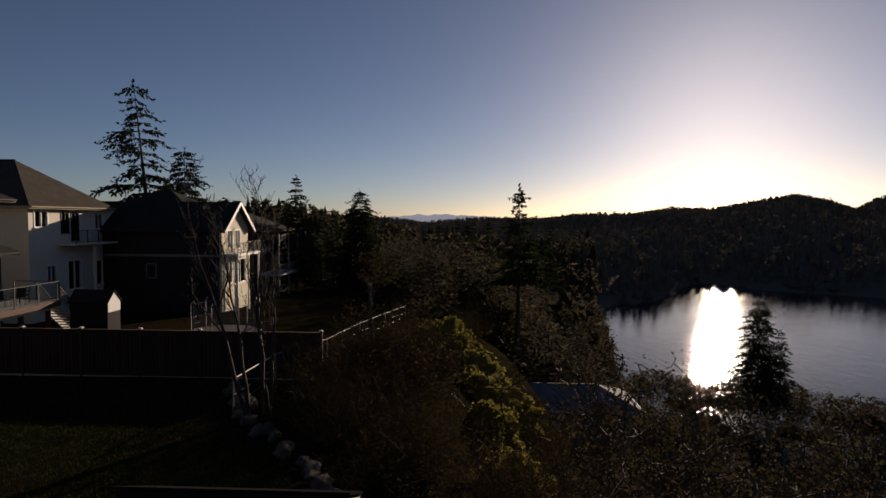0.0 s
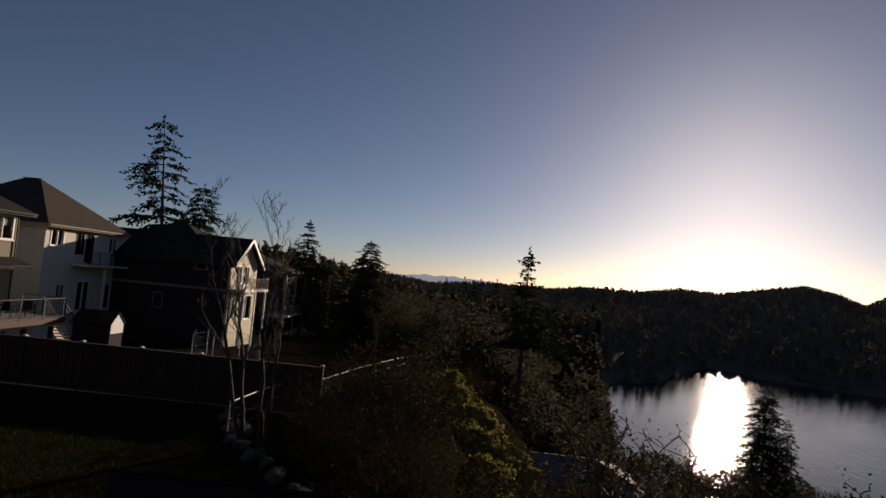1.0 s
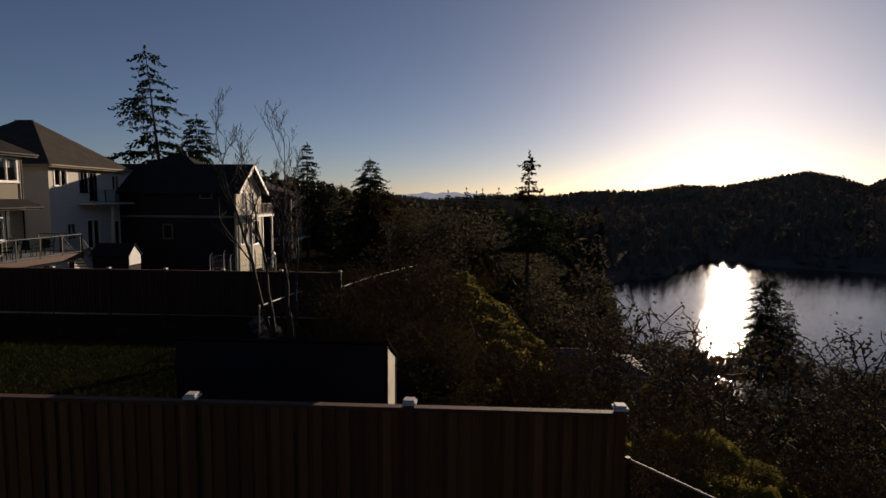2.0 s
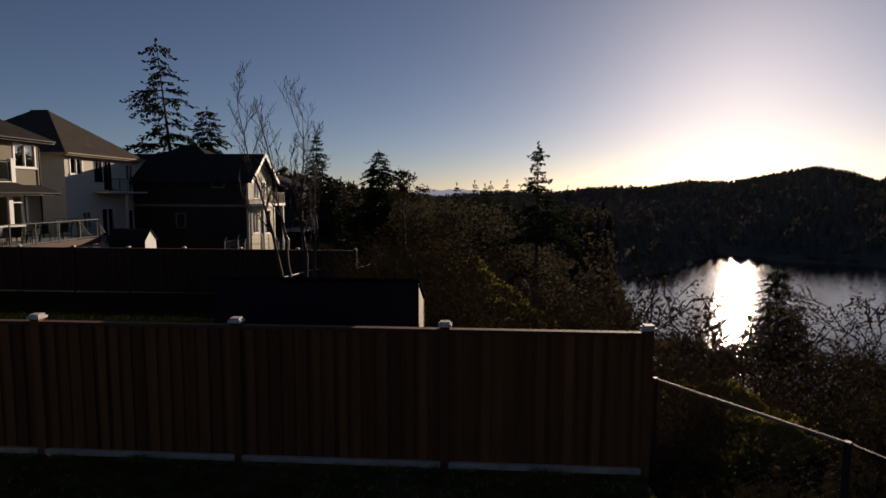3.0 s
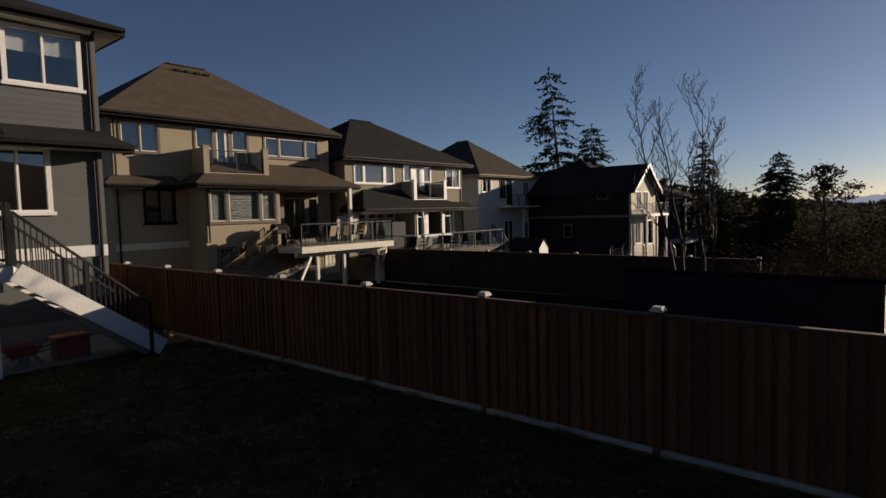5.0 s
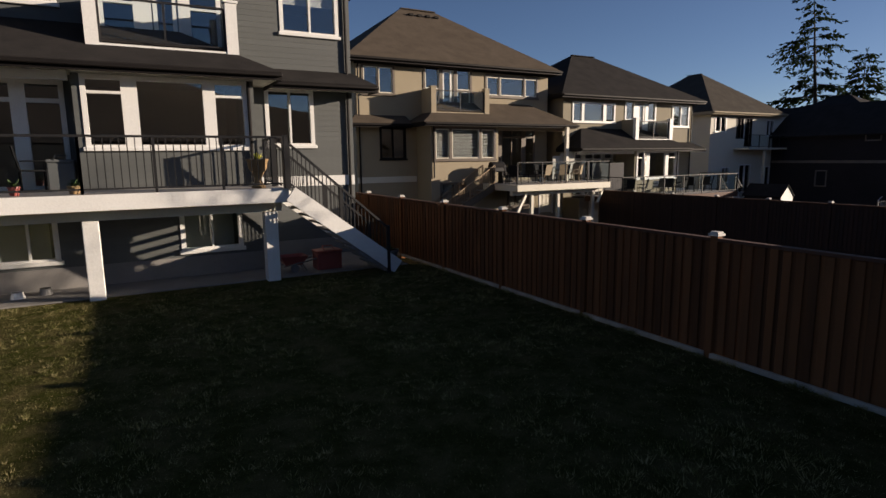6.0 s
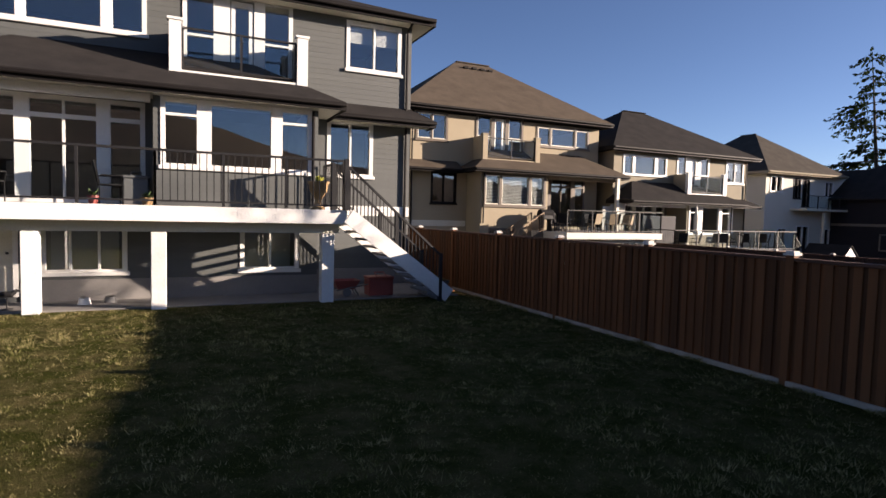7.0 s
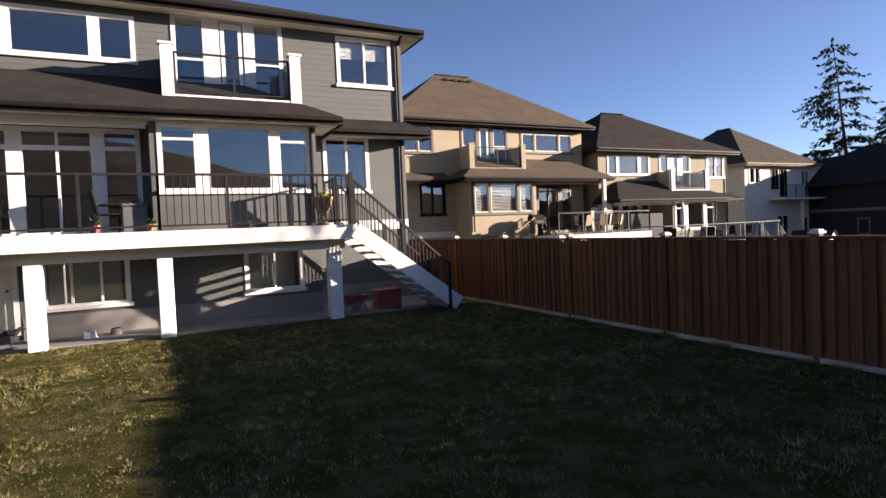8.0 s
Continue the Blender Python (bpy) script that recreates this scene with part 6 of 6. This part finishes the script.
put(conifer("full fir at the lake's edge against the water", 20.4, 5.8, R, 0.1, 0, 0.1, 0.3, 0.12, 0.6), x, y, -29.8)
x, y = spot(118.6, 122)
put(conifer("fir at the lake's edge", 15.0, 4.6, R, 0.15, 0, 0.1), x, y, -29.6)

def upswept_tree(label, stems, rng, girth=0.075):
    """A leafless tree of a few slender stems; each stem is (height, lean across the view, bow), and carries rising side limbs and fine twigs."""
    t = thing("bare_tree", label, "tree")
    trunk, limbs = bmesh.new(), bmesh.new()

    def twig(p, d, ln, r, k):
        pts, rad, n = [p], [r], 4
        for i in range(n):
            d = (d + Vector((rng.uniform(-0.2, 0.2), rng.uniform(-0.2, 0.2), rng.uniform(-0.05, 0.24)))).normalized()
            p = p + d * ln / n
            pts.append(p)
            rad.append(max(0.005, r * (1 - 0.7 * (i + 1) / n)))
        tube(limbs, pts, rad, 4 if k > 1 else 3, False)
        if k:
            for i in range(1, n + 1):
                for _ in range(1 if k > 1 else 2):
                    side = Vector((rng.uniform(-1, 1), rng.uniform(-1, 1), rng.uniform(-0.1, 0.8))).normalized()
                    twig(pts[i], (d * 0.6 + side * 0.75).normalized(), ln * rng.uniform(0.32, 0.55), rad[i] * 0.6, k - 1)

    for tall, across, bow in stems:
        n = 9
        spine = [Vector((across * (i / n) ** 1.3 + bow * math.sin(math.pi * i / n) + rng.uniform(-0.05, 0.05), rng.uniform(-0.06, 0.06) + 0.05 * i, -0.3 + (tall + 0.3) * i / n)) for i in range(n + 1)]
        tube(trunk, spine, [max(0.008, girth * (1 - 0.93 * i / n)) for i in range(n + 1)], 7, False)
        for i in range(4, n + 1):
            d = (spine[min(n, i + 1)] - spine[i - 1]).normalized()
            for _ in range(2 if i > 4 else 1):
                a = rng.uniform(0, 6.28)
                side = Vector((math.cos(a), math.sin(a), rng.uniform(0.2, 0.9)))
                twig(spine[i], (d * 0.7 + side.normalized() * 0.7).normalized(), tall * rng.uniform(0.13, 0.3) * (1.25 - 0.6 * i / n), girth * (0.5 - 0.34 * i / n), 2)
    part("trunk", trunk, "pale_bark", t)
    tagged(part("branching", limbs, "pale_bark", t), kind="stuff")
    return t


for b, r, seed, turn, stems in ((71.0, 18, 4, -20, ((6.2, -1.75, -0.1), (5.6, -0.55, 0.15))), (72.9, 18.4, 9, -20, ((6.4, 0.3, -0.3), (5.6, 0.85, 0.1), (5.0, -0.4, 0.0)))):
    x, y = spot(b, r)
    put(upswept_tree("leafless brown-barked tree with fine upswept twigs", stems, random.Random(seed)), x, y, height(x, y), turn)
x, y = spot(82.2, 22)
put(arbutus((3.45 - height(x, y)) / 0.78, 0.88, random.Random(14)), x, y, height(x, y) - 0.1)
oak = bare_tree("gnarled oak with twisted spreading limbs above the lake", 6, random.Random(31), 0.9, 3, 0.7, "bark", 0.6, "oak_tree", 6, leaf_size=0.045, girth=0.028, fork=0.75)
x, y = spot(112.2, 19)
put_tall(oak, x, y, height(x, y), 1.35 - height(x, y))
for b, r, turn, top in ((109.3, 24, 5.2, -0.9), (118.5, 18, 2.2, 1.3), (123.5, 16, 4.1, 1.1), (128, 13, 1.0, 1.0)):
    x, y = spot(b, r)
    o = copy_thing(oak, Matrix())
    o.matrix_basis = Matrix.Translation((x, y, height(x, y))) @ Matrix.Rotation(turn, 4, "Z") @ Matrix.Scale(oak.scale[0] * (top - height(x, y)) / (1.35 - oak.location[2]), 4)


def shrub(rng, tall, wide, leafy, name="shrub", label="dense brown twiggy shrub on the bank"):
    t = thing(name, label, "shrub", group="shrubs on the bank")
    stems, leaves = bmesh.new(), bmesh.new()
    for _ in range(30):
        a, e = rng.uniform(0, 6.28), rng.uniform(0.35, 1.45)
        d = Vector((math.cos(a) * math.cos(e) * wide / tall, math.sin(a) * math.cos(e) * wide / tall, math.sin(e)))
        p, pts = Vector((rng.uniform(-0.2, 0.2), rng.uniform(-0.2, 0.2), -0.1)), []
        ln = tall * rng.uniform(0.5, 1.1)
        for k in range(5):
            pts.append(p)
            p = p + d * ln / 4 + Vector((rng.uniform(-1, 1), rng.uniform(-1, 1), rng.uniform(-0.6, 0.6))) * 0.08 * tall
            if k > 1:
                for _ in range(3):
                    q = p + Vector((rng.uniform(-1, 1), rng.uniform(-1, 1), rng.uniform(-0.5, 1))) * 0.28 * tall
                    tube(stems, [p, q], [0.008, 0.003], 3, False)
                    for _ in range(leafy + 2):
                        leaf(leaves, p.lerp(q, rng.uniform(0.2, 1.1)) + Vector((rng.uniform(-1, 1), rng.uniform(-1, 1), rng.uniform(-1, 1))) * 0.14, rng.uniform(0.03, 0.07), rng)
        tube(stems, pts, [0.02, 0.016, 0.012, 0.008, 0.004], 4, False)
    tagged(part("brushwood", stems, "twigs", t), kind="stuff")
    tagged(part("foliage", leaves, "oak_leaves", t), kind="stuff")
    return t


R = random.Random(77)
kinds = [shrub(R, 1.5, 1.6, 5), shrub(R, 2.1, 1.9, 4), shrub(R, 1.2, 1.7, 6), shrub(R, 2.6, 2.2, 3)]
spots = []
while len(spots) < 215:
    x, y = 1.5 + 44.5 * R.random() ** 1.3, R.uniform(-20, 1.5)
    d = brink(x) - y
    if d < 0.7 or d > 18 or 5.6 < d < 9 or (x < 8 and d < 1.6) or (abs(x - 10.8) < 1.0 and abs(y - 1) < 1.2):
        continue
    if x > 7 and abs(y - float(np.interp(x, [6, 12, 20, 30, 38], [-6.7, -8.1, -6.8, -5.0, -2.9]))) < 1.7:
        continue
    if math.hypot(x + 5.5, y + 5.5) < 8 or any(math.hypot(x - q[0], y - q[1]) < q[2] * 0.8 for q in ROCKS):
        continue
    spots.append((x, y))
for k, (x, y) in enumerate(spots):
    z, r = height(x, y), math.hypot(x + 6, y + 5.3)
    s = R.uniform(0.8, 1.45)
    b = math.degrees(math.atan2(x + 6, y + 5.3))
    room = 2.9 - r * math.tan(radians(13.5)) - z if b > 103 else 2.9 - r * math.tan(radians(16.0)) - z if b > 93 and x > 12 else 3.0 - r * math.tan(radians(3.0)) - z
    s = min(s, max(0.25, room / 2.4), 0.8 if brink(x) - y < 5.6 else 2.0)
    m = Matrix.Translation((x, y, z - 0.05)) @ Matrix.Rotation(R.uniform(0, 6.28), 4, "Z") @ Matrix.Scale(s, 4)
    if k < 4:
        kinds[k].matrix_basis = m
    else:
        o = copy_thing(kinds[k % 4], Matrix())
        o.matrix_basis = m
for k, (b, r, top) in enumerate(((82.4, 22, 2.3), (83.6, 23, 2.5), (85.0, 22, 2.4), (86.3, 23, 2.0), (81.2, 24, 2.1))):
    x, y = spot(b, r)
    o = copy_thing(kinds[k % 4], Matrix())
    tall = max(v.co.z for c in kinds[k % 4].children for v in c.data.vertices)
    o.matrix_basis = Matrix.Translation((x, y, height(x, y) - 0.05)) @ Matrix.Rotation(k * 1.3, 4, "Z") @ Matrix.Scale((top - height(x, y)) / tall, 4)
brake = [shrub(R, 2.4, 1.9, -1, "thicket", "tall leafless thicket at the edge of the yard"), shrub(R, 2.7, 2.3, -1, "thicket", "tall leafless thicket at the edge of the yard")]
for k in range(22):
    x = 7.5 + 12.0 * (k + R.random()) / 22
    y = brink(x) - R.uniform(1.6, 4.2)
    top = R.uniform(0.7, 2.4)
    o = brake[k] if k < 2 else copy_thing(brake[k % 2], Matrix())
    tall = max(v.co.z for c in brake[k % 2].children for v in c.data.vertices)
    o.matrix_basis = Matrix.Translation((x, y, height(x, y) - 0.05)) @ Matrix.Rotation(R.uniform(0, 6.28), 4, "Z") @ Matrix.Scale((top - height(x, y)) / tall, 4)
for x, y, s in ((0.9, -7.75, 0.42), (1.35, -8.1, 0.45), (0.55, -7.6, 0.34), (1.9, -8.3, 0.36), (2.4, -8.7, 0.4), (3.1, -8.9, 0.45), (-1.2, -11.5, 0.9), (0.8, -12.5, 1.0), (2.6, -13.4, 1.0), (4.6, -12.2, 0.9), (-3.5, -12.8, 0.9), (3.2, -15.5, 1.1), (6.5, -15.0, 1.0), (0.2, -15.5, 1.0), (-2.5, -10.9, 0.6), (5.4, -10.6, 0.7), (7.5, -11.5, 0.8), (0.6, -10.3, 0.45), (1.9, -11.0, 0.6), (-0.2, -10.6, 0.5), (3.9, -11.2, 0.6), (-1.7, -10.2, 0.4), (2.2, -9.8, 0.35), (-4.5, -11, 0.6), (-5.8, -11.6, 0.7), (0.9, -9.0, 0.3), (-0.3, -8.6, 0.22), (1.6, -8.2, 0.3), (4.2, -9.0, 0.4)):
    o = copy_thing(kinds[R.randrange(4)], Matrix())
    o.matrix_basis = Matrix.Translation((x, y, height(x, y) - 0.05)) @ Matrix.Rotation(R.uniform(0, 6.28), 4, "Z") @ Matrix.Scale(s, 4)


# ---- woods and hills ----
def woods(name, label, spots, ragged, material="woods"):
    """Many far trees in one mesh: stacked ragged skirts for firs, lumpy crowns for broadleaves."""
    verts, faces = [], []
    rng = random.Random(len(spots))
    for x, y, z, h, w, fir in spots:
        if fir and ragged > 3:
            for _ in range(ragged * 46):
                f, a = rng.random() ** 0.75, rng.uniform(0, 6.283)
                q = w * (1 - f) * rng.uniform(0.25, 1.0) + 0.05
                ca, sa, s = math.cos(a), math.sin(a), (0.08 + 0.17 * w * (1 - 0.7 * f)) * rng.uniform(0.6, 1.3)
                p = (x + ca * q, y + sa * q, z + h * (0.06 + 0.93 * f))
                i = len(verts)
                verts.extend((p, (p[0] + ca * s - sa * s * 0.35, p[1] + sa * s + ca * s * 0.35, p[2] - s * rng.uniform(0.1, 0.6)), (p[0] + ca * s * 0.8 + sa * s * 0.35, p[1] + sa * s * 0.8 - ca * s * 0.35, p[2] - s * rng.uniform(0.1, 0.6)), (p[0] - ca * s * 0.3, p[1] - sa * s * 0.3, p[2] + s * 0.4)))
                faces.extend(((i, i + 1, i + 2), (i + 3, i + 1, i)))
        elif fir:
            tiers = ragged
            for t in range(tiers):
                f0, f1 = 0.08 + 0.8 * t / tiers, min(1.0, 0.08 + 0.8 * t / tiers + 1.25 / (tiers + 0.6))
                r = w * (1 - 0.85 * t / tiers) * rng.uniform(0.8, 1.1)
                i, n = len(verts), 7 if tiers > 2 else 5
                a0 = rng.uniform(0, 6.28)
                for k in range(n):
                    a, q = a0 + 6.283 * k / n, r * rng.uniform(0.55, 1.2)
                    verts.append((x + q * math.cos(a), y + q * math.sin(a), z + h * (f0 + rng.uniform(-0.04, 0.04))))
                verts.append((x + rng.uniform(-0.05, 0.05) * w, y, z + h * f1))
                for k in range(n):
                    faces.append((i + k, i + (k + 1) % n, i + n))
        else:
            fine = ragged > 3
            for _ in range(ragged * (28 if fine else 6)):
                a, e, rr = rng.uniform(0, 6.28), rng.uniform(-0.4, 1.5), rng.uniform(0.5, 1.0)
                c = (x + w * rr * math.cos(a) * math.cos(e), y + w * rr * math.sin(a) * math.cos(e), z + h * (0.6 + 0.4 * rr * math.sin(e)))
                i, s = len(verts), w * rng.uniform(0.06, 0.15) if fine else w * rng.uniform(0.25, 0.5)
                for k in range(5):
                    verts.append((c[0] + rng.uniform(-s, s), c[1] + rng.uniform(-s, s), c[2] + rng.uniform(-s, s) * 0.7))
                faces.extend(((i, i + 1, i + 2), (i + 2, i + 3, i), (i + 1, i + 3, i + 4), (i + 4, i, i + 2)))
    tagged(new(name, raw_mesh(name, verts, faces, material)), label, "woods", kind="stuff")


R = random.Random(5)
near, far, hill = [], [], []
while len(near) < 2300:
    b, r = R.uniform(70, 180), 24 + 130 * R.random() ** 0.8
    x, y = spot(b, r)
    d = brink(x) - y
    z = height(x, y)
    if (b > 108 and r < 48) or d < (9 if r < 48 else 4) or z < LAKE_Z + 0.3 or (abs(x - 62.5) < 7 and abs(y + 16) < 12) or (42 < x < 62 and -24 < y < -3):
        continue
    shore = -math.degrees(math.atan(36 / float(np.interp(b, *NEAR_SHORE)))) - 0.6
    sight = -0.9 if b < 102.5 else max(shore, -0.9 - (b - 102.5) * 6) if b < 105 else shore
    if 94 < b < 109 and r < 66:
        sight = min(sight, -18.5)
    room = 3.2 + r * math.tan(radians(sight + R.uniform(-1.8, 0.5))) - z
    h = min(R.uniform(6, 15), room)
    if h < 0.7:
        continue
    near.append((x, y, z - 0.3, h, h * R.uniform(0.2, 0.3), R.random() < 0.45))
count = len(near)
while len(near) < count + 420:
    b = R.uniform(104.4, 136)
    r = float(np.interp(b, *NEAR_SHORE)) - 2 - 26 * R.random() ** 1.4
    x, y = spot(b, r)
    z = height(x, y)
    h = min(4.3 - r * math.tan(radians(13.4 + R.uniform(-0.35, 1.6))) - z, 13.0)
    if h > 1.2:
        near.append((x, y, z - 0.3, h, h * R.uniform(0.28, 0.42), R.random() < 0.35))
woods("woods", "dark mixed woods on the bank above the lake", near, 4)
while len(far) < 900:
    b, r = R.uniform(64, 103), R.uniform(120, 420)
    x, y = spot(b, r)
    z = height(x, y)
    crest = float(np.interp(b, [68, 73, 77, 81, 85, 90], [2.2, 2.0, 1.1, 0.3, -0.5, -0.7]))
    room = 3.0 + r * math.tan(radians(crest + R.uniform(-1.0, 0.6))) - z
    h = min(R.uniform(9, 18) if b > 83 else R.uniform(12, 26), room)
    if h < 2:
        continue
    far.append((x, y, z - 0.5, h, h * R.uniform(0.2, 0.28), R.random() < 0.6))
woods("woods", "dark wooded slope falling towards the lake", far, 3)
while len(hill) < 21000:
    b = R.uniform(60, 150)
    r0 = float(np.interp(b, *FAR_SHORE)) + 4 if b > 101 else 420.0
    r = r0 + (1165 - r0) * R.random() ** 0.8
    x, y = HUB[0] + r * math.sin(radians(b)), HUB[1] + r * math.cos(radians(b))
    tall = R.uniform(4.0, 7.5) if r > 1060 else R.uniform(6, 12)
    hill.append((x, y, height(x, y) - 1.5, tall, tall * R.uniform(0.26, 0.4), R.random() < 0.8))
woods("woods", "forested hills across the lake, paled for haze", hill, 2, "hill_trees_hazed")


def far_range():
    """A low range on the horizon, its pale haze put in as glow."""
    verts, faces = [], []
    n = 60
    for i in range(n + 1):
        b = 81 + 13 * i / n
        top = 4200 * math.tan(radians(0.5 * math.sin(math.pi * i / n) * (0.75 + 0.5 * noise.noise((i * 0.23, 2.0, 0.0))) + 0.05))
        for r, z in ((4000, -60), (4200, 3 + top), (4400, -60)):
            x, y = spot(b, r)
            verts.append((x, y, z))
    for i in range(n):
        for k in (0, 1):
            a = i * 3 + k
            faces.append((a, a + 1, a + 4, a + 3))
    tagged(new("backdrop", raw_mesh("backdrop", verts, faces, "range_haze")), "low mountain range on the horizon, glowing pale blue for haze", "mountains", kind="structure")


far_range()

# ---- lawn ----
def lawn():
    rng = np.random.default_rng(3)
    n, tufts, each = 150000, 16000, 11
    x, y = rng.uniform(-16, -0.12, n), rng.uniform(-7.0, 8.3, n)
    h = rng.uniform(0.016, 0.036, n)
    # clumps of longer blades that lean outwards, thick in some places and thin in others
    tx, ty = rng.uniform(-15.9, -0.3, tufts), rng.uniform(-6.9, 8.2, tufts)
    thick = np.array([noise.noise((a * 0.8, b * 0.8, 5.0)) for a, b in zip(tx, ty)])
    keep = rng.random(tufts) < np.clip(0.62 + thick * 1.3, 0.15, 1.0)
    tx, ty, thick = tx[keep], ty[keep], thick[keep]
    size = rng.uniform(0.5, 1.25, len(tx)) * np.clip(1 + thick, 0.6, 1.6)
    ang, out = rng.uniform(0, 6.283, (len(tx), each)), rng.random((len(tx), each)) ** 0.5
    bx_, by_ = tx[:, None] + 0.035 * size[:, None] * out * np.cos(ang), ty[:, None] + 0.035 * size[:, None] * out * np.sin(ang)
    bh = rng.uniform(0.03, 0.062, bx_.shape) * size[:, None]
    bl = bh * out * rng.uniform(0.5, 1.5, bx_.shape)
    x, y, h = np.concatenate((x, bx_.ravel())), np.concatenate((y, by_.ravel())), np.concatenate((h, bh.ravel()))
    n = len(x)
    out_x = np.concatenate((rng.normal(0, 0.6, 150000) * h[:150000], (bl * np.cos(ang)).ravel()))
    out_y = np.concatenate((rng.normal(0, 0.6, 150000) * h[:150000], (bl * np.sin(ang)).ravel()))
    # uncut tufts along the foot of the cedar fence
    m = 9000
    ex, ey = -0.115 - 0.1 * rng.random(m) ** 2, rng.uniform(-7.0, 8.3, m)
    clump = np.array([noise.noise((1.0, b * 1.9, 9.0)) + 0.5 * noise.noise((4.0, b * 6.0, 2.0)) for b in ey])
    eh = rng.uniform(0.02, 0.065, m) * np.clip(0.7 + clump * 1.9, 0.2, 1.9)
    x, y, h, n = np.concatenate((x, ex)), np.concatenate((y, ey)), np.concatenate((h, eh)), n + m
    a = rng.uniform(0, 6.283, n)
    w = rng.uniform(0.0035, 0.007, n)
    lx, ly = np.concatenate((out_x, rng.normal(0, 0.6, m) * eh)), np.concatenate((out_y, rng.normal(0, 0.6, m) * eh))
    g = np.full(n, 0.0)
    v = np.empty((n, 3, 3))
    v[:, 0] = np.stack([x - w * np.cos(a), y - w * np.sin(a), g], 1)
    v[:, 1] = np.stack([x + w * np.cos(a), y + w * np.sin(a), g], 1)
    v[:, 2] = np.stack([x + lx, y + ly, h], 1)
    me = raw_mesh("grass", v.reshape(-1, 3).tolist(), np.arange(n * 3).reshape(-1, 3).tolist(), "grass")
    tagged(new("grass", me), "rough green lawn with straw-coloured patches", "grass", kind="stuff")
    bm = bmesh.new()
    bx(bm, -16.3, -0.12, -7.1, 8.34, -0.4, 0.012)
    tagged(part("lawn", bm, "soil", None), "dark soil and thatch under the lawn", "lawn", kind="structure")


lawn()


def yard_grass():
    """Coarse shaded turf of the yard beyond the fence."""
    rng = np.random.default_rng(8)
    verts = []
    while len(verts) < 270000:
        x, y = rng.uniform(0.2, 16.3), rng.uniform(-3.0, 15.5)
        if y < brink(x) + 0.3 or (1.3 < x < 2.3 and -4.5 < y < -1.4):
            continue
        z, a, h = height(x, y) - 0.01, rng.uniform(0, 6.283), rng.uniform(0.05, 0.12)
        c, d = 0.011 * math.cos(a), 0.011 * math.sin(a)
        verts += [(x - c, y - d, z), (x + c, y + d, z), (x + rng.normal(0, 0.5) * h, y + rng.normal(0, 0.5) * h, z + h)]
    me = raw_mesh("grass", verts, [(i, i + 1, i + 2) for i in range(0, len(verts), 3)], "turf")
    tagged(new("grass", me), "coarse dark green grass of the next yard", "grass", kind="stuff")


yard_grass()
